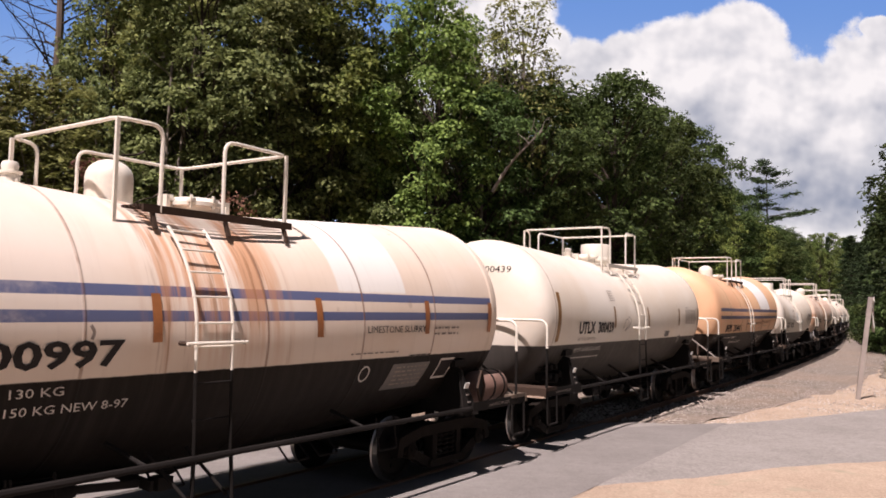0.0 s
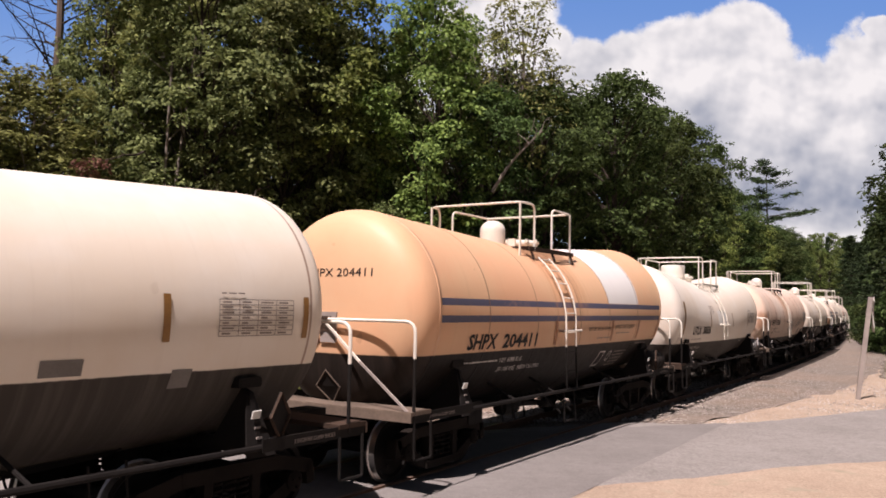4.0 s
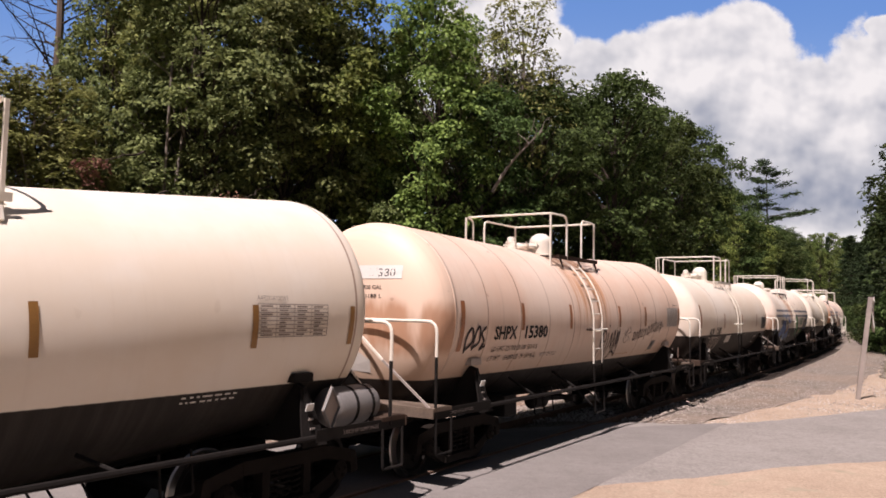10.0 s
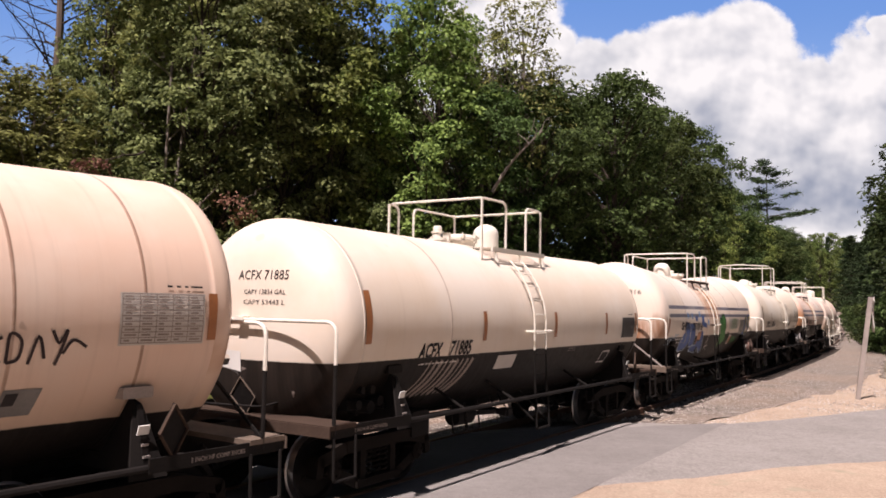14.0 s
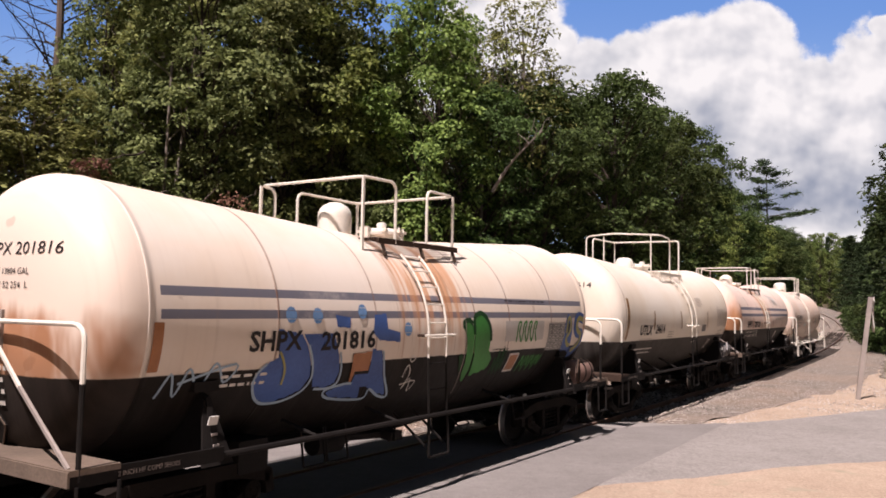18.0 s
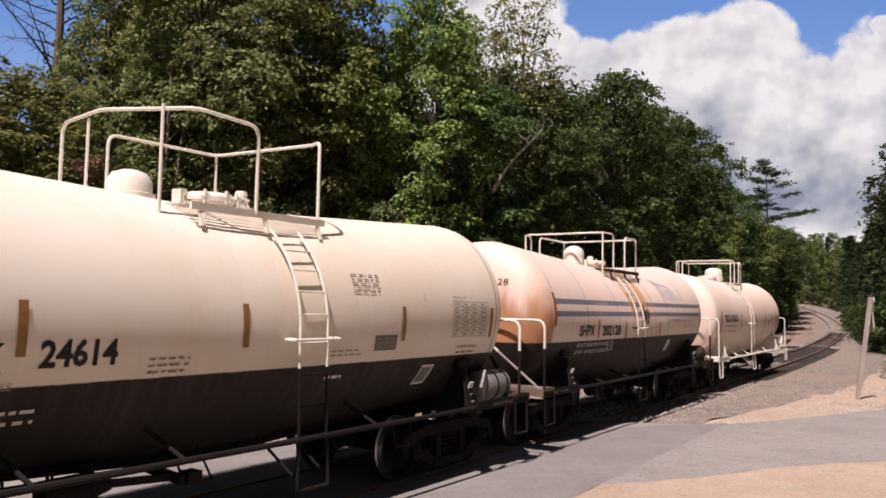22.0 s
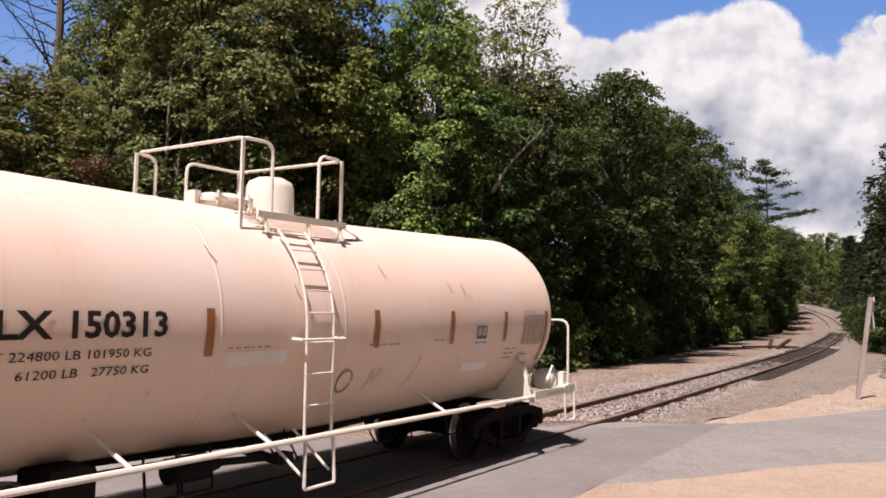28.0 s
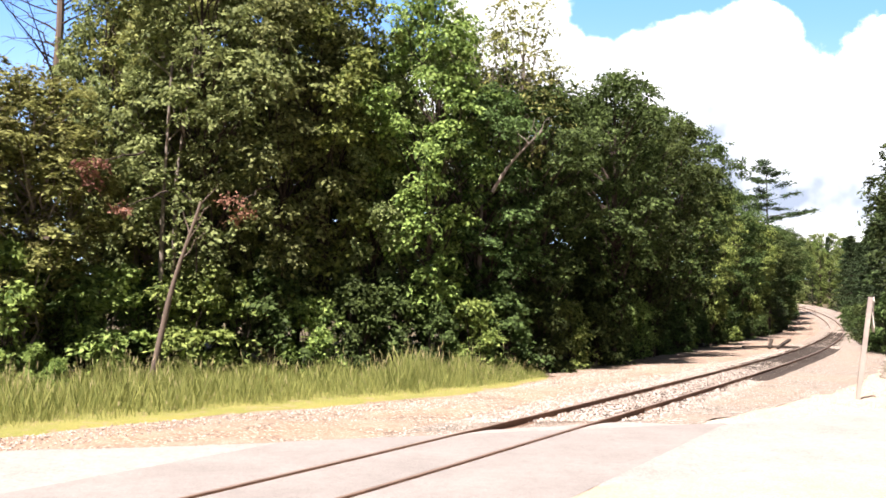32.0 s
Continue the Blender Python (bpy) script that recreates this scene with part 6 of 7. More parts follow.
def marks_8(sh):
    sh.text("UTLX", -3.62, 1.83, 0.22, 0.84, M["ink"])
    sh.text("24614", -2.50, 1.85, 0.21, 0.68, M["ink"])
    sh.text("THE TANK CAR PEOPLE", -3.58, 1.68, 0.06, 0.9, M["ink_grey"])
    sh.bars(-3.6, -2.4, 1.36, 1.54, 2, M["ink_pale"], 15)
    sh.bars(1.32, 1.84, 2.52, 2.78, 5, M["ink_grey"], 6)
    sh.bars(-1.5, -1.05, 1.72, 1.90, 3, M["ink_grey"], 16)
    sh.table(3.42, 4.36, 1.97, 2.46, M["ink_grey"], 8, 4)
    sh.bars(3.42, 3.75, 2.50, 2.55, 1, M["ink_grey"], 26)
    sh.panel("notice_panel", 1.69, 2.14, 1.83, 2.02, M["panel_dark"])
    sh.bars(1.73, 2.1, 1.85, 2.0, 3, M["ink_grey"], 36)
    sh.bars(0.9, 1.45, 1.78, 1.88, 2, M["ink_grey"], 37)
    sh.panel("placard_frame", 2.86, 3.16, 1.32, 1.59, M["ink_pale"], "white square outline", skew=0.15)
    sh.panel("placard_frame", 2.89, 3.13, 1.35, 1.56, M["panel_dark"], off=0.010, skew=0.15)
    sh.bars(3.63, 4.16, 1.70, 1.86, 2, M["ink_grey"], 18)
    sh.bars(0.9, 1.2, 1.5, 1.6, 1, M["ink_pale"], 38)
    head_block(sh, "UTLX 24614", ["CAPY 14057 GAL US", "53 202 LITERS"], 0.54, 2.86)


def marks_9(sh):
    sh.text("SHPX", -3.73, 1.88, 0.20, 0.77, M["ink"])
    sh.text("202128", -2.55, 1.87, 0.20, 1.04, M["ink"])
    sh.text("LD LMT 202900 LB 92 050 KG", -3.7, 1.67, 0.075, 1.6, M["ink_pale"])
    sh.text("LT WT   60100 LB 27 250 KG", -3.7, 1.53, 0.075, 1.55, M["ink_pale"])
    sh.bars(-2.05, -1.75, 1.53, 1.60, 1, M["ink_pale"], 5)
    sh.stroke("graffiti", [(-2.2, 1.72), (-2.1, 1.58), (-2.0, 1.76), (-1.9, 1.6), (-1.85, 1.74)], 0.02, M["ink_pale"], "thin pale scrawl")
    sh.stroke("graffiti", [(-0.02, 2.15), (0.06, 2.48), (0.12, 2.2), (0.20, 2.50), (0.22, 2.2), (0.35, 2.38), (0.1, 2.30), (0.0, 2.38), (0.3, 2.1), (0.45, 2.42), (0.42, 2.2)], 0.05, M["spray_black"], "black spray-painted scrawl")
    sh.text("LIMESTONE SLURRY", 1.97, 2.11, 0.085, 1.1, M["ink_grey"])
    sh.bars(3.2, 3.9, 2.10, 2.18, 1, M["ink_grey"], 7)
    sh.bars(3.3, 4.3, 1.98, 2.02, 1, M["ink_grey"], 17)
    sh.panel("placard_frame", 1.98, 2.25, 1.40, 1.67, M["ink_pale"], "white square outline", skew=0.15)
    sh.panel("placard_frame", 2.01, 2.22, 1.43, 1.64, M["panel_grey"], off=0.010, skew=0.15)
    for k in range(9):
        x = 1.75 + 0.12 * k
        sh.stroke("paint_run", [(x, 3.20 - 0.02 * k), (x + 0.14, 2.95), (x + 0.34, 2.70)], 0.035, M["panel_white"], "white smeared paint runs")
    head_block(sh, "SHPX 202128", ["CAPY 13818  GAL", "CAPY 52 307   L"], 0.64, 2.79, w=1.2)
    sh.head_bars(0.45, 1.62, 0.45, 0.18, 2, M["ink_pale"], 9)


def marks_10(sh):
    sh.text("TILX", -4.47, 2.08, 0.215, 0.80, M["ink"])
    sh.text("150313", -3.51, 2.08, 0.215, 0.92, M["ink"])
    sh.text("LD LMT 224800 LB 101950 KG", -4.5, 1.90, 0.075, 1.76, M["ink"])
    sh.text("LT  WT    61200 LB   27750 KG", -4.52, 1.75, 0.075, 1.78, M["ink"])
    sh.panel("paint_patch", -1.86, -1.03, 1.75, 1.90, M["panel_white"], "pale rectangle of newer paint", off=0.004)
    sh.bars(-1.86, -1.3, 1.92, 1.96, 1, M["ink_grey"], 3)
    sh.panel("notice_panel", 2.84, 3.20, 1.80, 2.13, M["panel_white"], "white notice panel with dark squares")
    sh.panel("notice_panel", 2.87, 3.17, 1.92, 2.11, M["panel_dark"], off=0.010)
    sh.panel("notice_panel", 2.90, 3.005, 1.97, 2.09, M["panel_grey"], off=0.013)
    sh.panel("notice_panel", 3.035, 3.14, 1.97, 2.09, M["panel_grey"], off=0.013)
    sh.bars(2.87, 3.17, 1.83, 1.90, 1, M["ink"], 8)
    for q in ([(0.50, 1.34), (0.54, 1.60), (0.62, 1.42), (0.70, 1.62), (0.78, 1.36)], [(1.30, 1.30), (1.48, 1.52), (1.52, 1.74)], [(2.35, 1.30), (2.5, 1.55), (2.46, 1.72)]):
        sh.stroke("faded_mark", q, 0.02, M["panel_grey"], "faded grey scuff")
    sh.stroke("faded_mark", [(0.05 + 0.13 * math.cos(a), 1.48 + 0.13 * math.sin(a)) for a in (k * 0.55 for k in range(12))], 0.03, M["ink_grey"], "faded ring of old paint")
    sh.table(4.35, 5.08, 1.80, 2.28, M["ink_grey"], 9, 5)
    sh.panel("paint_patch", 2.72, 3.42, 1.44, 1.56, M["panel_white"], "pale rectangle of newer paint", off=0.004)
    sh.text("AAR 211A100W1", 4.36, 2.31, 0.045, 0.42, M["ink_grey"])
    sh.bars(3.85, 4.2, 1.56, 1.78, 3, M["ink_grey"], 9)
    sh.bars(0.35, 1.0, 1.88, 1.93, 1, M["ink_grey"], 19)
    sh.bars(1.75, 2.1, 1.91, 1.95, 1, M["ink_grey"], 20)
    for x, z in ((-2.0, 2.95), (0.75, 2.9), (2.2, 2.75), (2.55, 2.72), (-0.9, 2.6)):
        sh.stroke("scratch", [(x, z), (x + 0.03, z - 0.1), (x + 0.08, z - 0.16)], 0.012, M["ink_grey"], "scratch in the paint")


def strips(xs, top, hgt, w):
    return [(x, top - hgt, top, w) for x in xs]


SHP = dict(hd=0.62, aframe=True, rust=True, hp=2.9)
UTL = dict(gate=0.28, sharp=False, hd=0.64, hp=3.0, strip_mat=M["strip_ochre"])
CARS = [
    dict(SHP, reservoir=M["rust_tank"], e=-53.705, r=1.385, zc=2.014, bend=(0.046, 0.0582), L=9.7, marks=marks_1, line=-0.279, paint=tank_paint("white_blue_striped_shell", (0.75, 0.66, 0.58), DARK, -0.279, stripes=(-4.8, 4.8, (0.466, 0.241), 0.10, BLUE), stain=0.75, stain_at=-0.3, grime=0.22, patch=(1.42, 2.70, 0.531, (0.76, 0.74, 0.70)), headx=4.83, seamx=(-3.3, -1.8, 0.25, 1.81, 3.31)),
         seams=(-3.3, -1.8, 0.25, 1.81, 3.31), gear=(("round", -0.75), ("manway", 0.35), ("valve", -1.75)), lx=-0.52, strips=strips((-1.1, 1.03, 3.12, 4.75), 2.46, 0.44, 0.10),
         label="dirty white tank car with blue stripes and rust runs"),
    dict(UTL, e=-41.93, r=1.39, zc=2.103, bend=(0.036, 0.0477), L=9.45, marks=marks_2, line=-0.373, paint=tank_paint("cream_and_black_shell_a", WHITE, (0.046, 0.041, 0.036), -0.373, grime=0.10, headx=4.71, headlow=(0.070, 0.062, 0.057), seamx=(-4.725, 4.725)), seams=(), reservoir=None, valves=True,
         gear=(("valve", -0.95), ("manway", -0.2), ("flat", 0.62)), lx=-0.3, strips=[(-4.6, 1.80, 2.69, 0.13)] + strips((-1.78, 0.43, 2.88, 4.64), 2.46, 0.44, 0.08),
         label="cream tank car with a dark grey lower half and black numbers"),
    dict(SHP, reservoir=M["dark_tank"], e=-29.806, r=1.45, zc=2.126, bend=(0.0435, 0.0662), L=9.7, marks=marks_3, line=-0.406, paint=tank_paint("orange_blue_striped_shell", ORANGE, DARK, -0.406, warm=(0.70, 0.45, 0.27), stripes=(-4.8, 4.8, (0.334, 0.094), 0.10, (0.06, 0.075, 0.14)), stain=0.35, stain_at=-0.3, grime=0.20, patch=(1.55, 3.32, 0.384, (0.76, 0.74, 0.71)), headx=4.83, seamx=(-3.45, -1.79, 0.04, 1.55, 3.25)),
         seams=(-3.45, -1.79, 0.04, 1.55, 3.25), gear=(("round", -0.8), ("manway", 0.4)), lx=-0.63, px=-0.3, strips=strips((-1.06, 1.71, 3.35, 4.75), 2.18, 0.42, 0.11),
         label="faded orange tank car with dark blue stripes and a white patch"),
    dict(UTL, e=-18.0, r=1.39, zc=1.949, bend=(0.0715, 0.0822), L=9.6, marks=marks_4, line=-0.434, paint=tank_paint("cream_and_black_shell_b", (0.77, 0.71, 0.63), DUSK, -0.434, grime=0.08, headx=4.78, headlow=(0.070, 0.062, 0.057), seamx=(-4.8, 4.8)), seams=(), reservoir=M["grey_tank"],
         gear=(("flat", -0.95), ("manway", 0.05), ("valve", 0.85)), lx=-0.4, ladder_end=1.55, strips=[(-4.62, 1.72, 2.64, 0.13)] + strips((-1.84, 0.98, 3.24, 4.72), 2.37, 0.44, 0.08),
         label="clean cream tank car with a dark underside and grey air reservoir"),
    dict(SHP, e=-4.848, r=1.385, zc=2.129, bend=(0.0228, 0.0292), L=11.0, pad_mat=M["post"],  marks=marks_5, line=-0.779, wheel=1.0, wheel_mat=M["rust_wheel"], paint=tank_paint("peach_rusty_shell", (0.74, 0.60, 0.50), DARK, -0.779, warm=(0.69, 0.50, 0.39), stain=0.8, stain_at=-0.2, grime=0.34, head=(5.5, (0.74, 0.56, 0.44)), headstain=0.7, headx=5.48, seamx=(-4.55, -3.44, -2.34, -1.26, 0.34, 1.04, 2.51, 3.59, 4.73)),
         seams=(-4.55, -3.44, -2.34, -1.26, 0.34, 1.04, 2.51, 3.59, 4.73), gear=(("manway", -0.75), ("valve", -1.1), ("round", 0.15)), lx=-0.33, strips=[(-5.3, 1.75, 2.48, 0.11)] + strips((-3.38, -1.42, 1.16, 2.84, 5.45), 2.47, 0.44, 0.10),
         label="peach-coloured rust-stained tank car with black scrawled graffiti"),
    dict(SHP, e=7.125, r=1.37, zc=2.108, bend=(0.0023, 0.0053), valves=True, L=9.78, marks=marks_6, line=-0.408, wheel=1.0, paint=tank_paint("offwhite_shell", (0.75, 0.67, 0.58), DARK, -0.408, grime=0.14, headx=4.87, seamx=(-2.9,)), seams=(-2.9,), rust=False, plat_mat=M["brown_steel"],
         gear=(("manway", -0.55), ("valve", -1.15), ("round", 0.42)), lx=-0.24, aframe=False, strips=[(-4.8, 1.92, 2.57, 0.12)] + strips((-1.96, 0.58, 3.04, 4.80), 2.33, 0.44, 0.10),
         label="off-white tank car with a black underside and paint drips"),
    dict(SHP, reservoir=M["rust_tank"], e=19.113, r=1.385, zc=1.991, bend=(0.053, 0.0616), L=9.65, marks=marks_7, line=-0.281, paint=tank_paint("graffiti_striped_shell", (0.74, 0.66, 0.58), DARK, -0.281, stripes=(-4.7, 4.7, (0.499, 0.284), 0.09, (0.115, 0.118, 0.155)), stain=0.8, stain_at=-0.2, grime=0.26, head=(4.83, (0.75, 0.63, 0.53)), headstain=0.9, headx=4.81, seamx=(-3.23, -1.55, 0.83, 1.88, 3.41)),
         seams=(-3.23, -1.55, 0.83, 1.88, 3.41), gear=(("round", -0.8), ("manway", 0.3), ("valve", 0.35)), lx=-0.33, strips=[(-4.72, 1.75, 2.2, 0.11)],
         label="white striped tank car covered with blue and green graffiti"),
    dict(UTL, e=30.752, r=1.39, zc=2.096, bend=(0.0365, 0.0517), L=9.25, marks=marks_8, line=-0.396, hex=True, paint=tank_paint("cream_and_black_shell_c", (0.76, 0.695, 0.60), DUSK, -0.396, grime=0.16, headx=4.61, headlow=(0.070, 0.062, 0.057), seamx=(-4.625, 4.625)), seams=(), reservoir=M["grey_tank"],
         gear=(("low", -0.85), ("manway", 0.2), ("valve", 0.75)), lx=0.5, px=0.05, strips=[(-4.48, 1.75, 2.65, 0.13)] + strips((-2.66, -0.4, 2.26, 4.48), 2.38, 0.44, 0.08),
         label="cream tank car with a dark lower half and bent hatch railing"),
    dict(SHP, reservoir=M["dark_tank"], placard=True, e=42.663, r=1.385, zc=2.002, bend=(0.0493, 0.0578), L=9.79, marks=marks_9, line=-0.217, paint=tank_paint("peach_striped_shell", (0.76, 0.585, 0.50), DARK, -0.217, warm=(0.72, 0.585, 0.50), stripes=(-4.78, 4.8, (0.523, 0.300), 0.10, (0.135, 0.140, 0.185)), stain=0.9, stain_at=0.1, stain_col=(0.55, 0.24, 0.06), grime=0.24, head=(4.89, (0.76, 0.575, 0.485)), headstain=0.3, headrun=(0.95, 0.25, 0.92), headx=4.88, seamx=(-3.31, -1.58, 0.12, 1.9, 3.38)),
         seams=(-3.31, -1.58, 0.12, 1.9, 3.38), gear=(("round", -0.8), ("manway", 0.25), ("valve", 0.32)), lx=-0.44, strips=[(-4.84, 2.08, 2.68, 0.11), (-2.76, 1.82, 2.19, 0.10), (-1.18, 1.78, 2.13, 0.10), (1.2, 1.8, 2.1, 0.10), (4.85, 2.1, 2.6, 0.09)],
         label="peach tank car with grey-blue stripes and orange rust runs"),
    dict(e=55.372, r=1.385, zc=2.115, bend=(0.0164, 0.0254), L=10.5, hd=0.55, sharp=False, two_tone=False, marks=marks_10, paint=tank_paint("plain_cream_shell", (0.78, 0.65, 0.56), grime=0.17, warm=(0.77, 0.59, 0.48)), seams=(-1.95, -0.1), reservoir=M["white_rail"], under_mat=M["black_steel"], bolster_mat=M["white_rail"], plat_mat=M["white_rail"], plac_mat=M["white_rail"],
         gear=(("capped", -0.05), ("manway", -0.85)), px=-0.5, ph=0.82, lx=-0.64, strips=[(-4.9, 1.45, 2.40, 0.12)] + strips((-2.1, 0.48, 2.2, 3.74), 2.33, 0.46, 0.10) + [(5.16, 1.5, 2.35, 0.10)],
         label="plain cream-white tank car with black numbers, last of the train"),
]
TRAIN = [(tank_car(c), c) for c in CARS]


# ---- woods ----
def leaf_cloud(rng, centers, radii, n, size, up=0.9, flat=0.7, per=15, reach=0.34):
    """Leaves as folded quads, gathered in drooping sprays round the outside of each clump."""
    c = np.array(centers)
    r = np.array(radii)
    w = r ** 2 / (r ** 2).sum()
    m = max(1, n // per)
    k = rng.choice(len(c), m, p=w)
    d = rng.normal(size=(m, 3)) + np.array([0, 0, 0.25])
    d /= np.linalg.norm(d, axis=1)[:, None]
    rad = r[k] * (0.35 + 0.75 * rng.random(m) ** 0.6)
    twig = rng.random(m) < 0.12
    rad[twig] *= rng.uniform(1.15, 1.55, twig.sum())
    hub = c[k] + d * rad[:, None] * np.array([1, 1, flat])
    out = c[k] * np.array([1, 1, 0]) * 0.25 + d * np.array([1, 1, 0.2])
    out /= np.linalg.norm(out, axis=1)[:, None] + 1e-6
    ns = np.array([0, 0, up]) + out * 0.55 + rng.normal(size=(m, 3)) * 0.30
    ns /= np.linalg.norm(ns, axis=1)[:, None]
    e1 = np.cross(ns, rng.normal(size=(m, 3)))
    e1 /= np.linalg.norm(e1, axis=1)[:, None]
    e2 = np.cross(ns, e1)
    q = np.repeat(np.arange(m), per)
    n = len(q)
    rho = np.sqrt(rng.random(n)) * reach * rng.uniform(0.6, 1.25, m)[q]
    phi = rng.uniform(0, 2 * math.pi, n)
    ray = e1[q] * np.cos(phi)[:, None] + e2[q] * np.sin(phi)[:, None]
    p = hub[q] + ray * rho[:, None] + ns[q] * (rng.normal(size=n) * 0.05 - 0.9 * rho ** 2)[:, None]
    nrm = ns[q] + rng.normal(size=(n, 3)) * 0.42 + ray * 0.25
    nrm /= np.linalg.norm(nrm, axis=1)[:, None]
    t = ray + rng.normal(size=(n, 3)) * 0.45
    t -= nrm * (t * nrm).sum(1)[:, None]
    t /= np.linalg.norm(t, axis=1)[:, None]
    b = np.cross(nrm, t)
    s = size * rng.uniform(0.6, 1.3, n)[:, None]
    v = np.empty((n, 4, 3))
    v[:, 0] = p - t * s
    v[:, 1] = p - b * s * 0.55 + nrm * s * 0.16
    v[:, 2] = p + t * s - nrm * s * 0.12
    v[:, 3] = p + b * s * 0.55 + nrm * s * 0.16
    return v.reshape(-1, 3)


def mesh_quads(name, v, mat):
    n = len(v) // 4
    me = bpy.data.meshes.new(name)
    me.vertices.add(len(v))
    me.vertices.foreach_set("co", v.astype(np.float32).ravel())
    me.loops.add(n * 4)
    me.loops.foreach_set("vertex_index", np.arange(n * 4, dtype=np.int32))
    me.polygons.add(n)
    me.polygons.foreach_set("loop_start", np.arange(0, n * 4, 4, dtype=np.int32))
    me.update(calc_edges=True)
    me.materials.append(mat)
    return me


def wobble(rng, a, b, n, amp):
    a, b = Vector(a), Vector(b)
    out = []
    for i in range(n + 1):
        t = i / n
        k = amp * math.sin(math.pi * t)
        out.append(a.lerp(b, t) + Vector((rng.normal() * k, rng.normal() * k, rng.normal() * k * 0.4)))
    return out


def broadleaf(seed, leaf, bark, H=14.0, W=5.6, low=0.12, leaves=20000, size=0.088, lobes=92, sparse=False, peak=1.3):
    """A tree of nominal height: tapered trunk, limbs, crown in uneven clumps."""
    rng = np.random.default_rng(seed)
    bm = bmesh.new()
    top = Vector((rng.uniform(-0.5, 0.5), rng.uniform(-0.5, 0.5), H * 0.9))
    stem = wobble(rng, (0, 0, -0.4), top, 9, 0.16)
    tube(bm, stem, 0.17, 8, 0.03)
    cs, rs = [], []
    for i in range(lobes):
        f = low + (1 - low) * (i + rng.random()) / lobes
        env = math.sin(math.pi * min(1, max(0.06, (f - low * 0.5) / (1.08 - low * 0.5))) ** peak) ** 0.7
        a = i * 2.4 + rng.uniform(-0.5, 0.5)
        rr = W / 2 * env * rng.uniform(0.45, 0.95)
        c = Vector((rr * math.cos(a), rr * math.sin(a), f * H * 0.97))
        cs.append(tuple(c))
        rs.append(W * rng.uniform(0.075, 0.145) * (0.75 + 0.4 * env))
        j = min(len(stem) - 1, max(1, int((f - 0.10) * 9)))
        tube(bm, wobble(rng, stem[j], c, 4, 0.10), 0.055 * (1.2 - f) + 0.018, 5, 0.010)
    cs.append((top.x, top.y, H * 0.93))
    rs.append(W * 0.16)
    trunk = mesh_of("trunk", bm, M[bark], 60)
    v = leaf_cloud(rng, cs, rs, leaves if not sparse else leaves // 2, size, flat=0.66, per=15 if size < 0.12 else 9, reach=0.34 if size < 0.12 else 0.5)
    return trunk, mesh_quads("crown", v, M[leaf]), H


def bush(seed, leaf, leaves=6000, size=0.075, H=4.0, W=3.6):
    rng = np.random.default_rng(seed)
    bm = bmesh.new()
    cs, rs = [], []
    for i in range(40):
        a = i * 2.4
        f = rng.uniform(0.06, 0.95)
        rr = W / 2 * (1 - 0.65 * f) * rng.uniform(0.2, 1)
        c = Vector((rr * math.cos(a), rr * math.sin(a), f * H))
        cs.append(tuple(c))
        rs.append(rng.uniform(0.20, 0.45))
        tube(bm, wobble(rng, (rng.uniform(-.3, .3), rng.uniform(-.3, .3), -0.2), c, 4, 0.08), 0.03, 5, 0.008)
    trunk = mesh_of("stem", bm, M["bark"], 60)
    return trunk, mesh_quads("crown", leaf_cloud(rng, cs, rs, leaves, size, flat=0.75), M[leaf]), H


def conifer(seed, H=14.0, W=4.6, layers=17, open_=False, leaves=9000):
    """Pine or spruce: straight trunk, branches with needle sprays; the pine's are few, long and swept up."""
    rng = np.random.default_rng(seed)
    bm = bmesh.new()
    tube(bm, wobble(rng, (0, 0, -0.4), (0.1, 0, H), 8, 0.06), 0.17, 8, 0.015)
    pts, wide = [], 0.16
    count = layers * (5 if open_ else 8)
    for i in range(count):
        f = (i + rng.random()) / count
        a = rng.uniform(0, 2 * math.pi)
        if open_:
            tier = round(f * layers) / layers
            z = H * (0.50 + 0.48 * tier) + rng.normal() * 0.42
            rr = W / 2 * (1.0 - 0.74 * tier ** 1.1) * rng.uniform(0.35, 1.15) * (1.0 + 0.25 * math.cos(a - 5.0))
            lift = rr * rng.uniform(-0.18, 0.22) + 0.5 * tier
        else:
            z = H * (0.06 + 0.93 * f)
            rr = W / 2 * (1.02 - f) ** 0.8 * rng.uniform(0.6, 1.1)
            lift = -0.22 * rr
        root = Vector((0, 0, z))
        tip = Vector((rr * math.cos(a), rr * math.sin(a), z + lift))
        tube(bm, [root, root.lerp(tip, 0.5) + Vector((0, 0, -0.05 if open_ else 0.06)), tip], 0.028 * (1.3 - f), 4, 0.006)
        m = int(leaves / count)
        lo = 0.45 if open_ else 0.25
        for q in rng.uniform(lo, 1.05, m):
            spread = wide * (0.6 + 0.8 * q) * (1.25 if open_ else 1.0)
            pts.append(root.lerp(tip, q) + Vector(rng.normal(size=3) * np.array([spread, spread, spread * (0.30 if open_ else 0.36)])))
    p = np.array([tuple(q) for q in pts])
    n = len(p)
    t = rng.normal(size=(n, 3)) * np.array([1, 1, 0.35])
    t /= np.linalg.norm(t, axis=1)[:, None]
    b = np.cross(t, rng.normal(size=(n, 3)))
    b /= np.linalg.norm(b, axis=1)[:, None]
    s = 0.17 * rng.uniform(0.6, 1.3, n)[:, None]
    v = np.empty((n, 4, 3))
    v[:, 0], v[:, 1], v[:, 2], v[:, 3] = p - t * s, p - b * s * 0.25, p + t * s, p + b * s * 0.25
    return mesh_of("trunk", bm, M["bark"], 60), mesh_quads("crown", v.reshape(-1, 3), M["needle"]), H


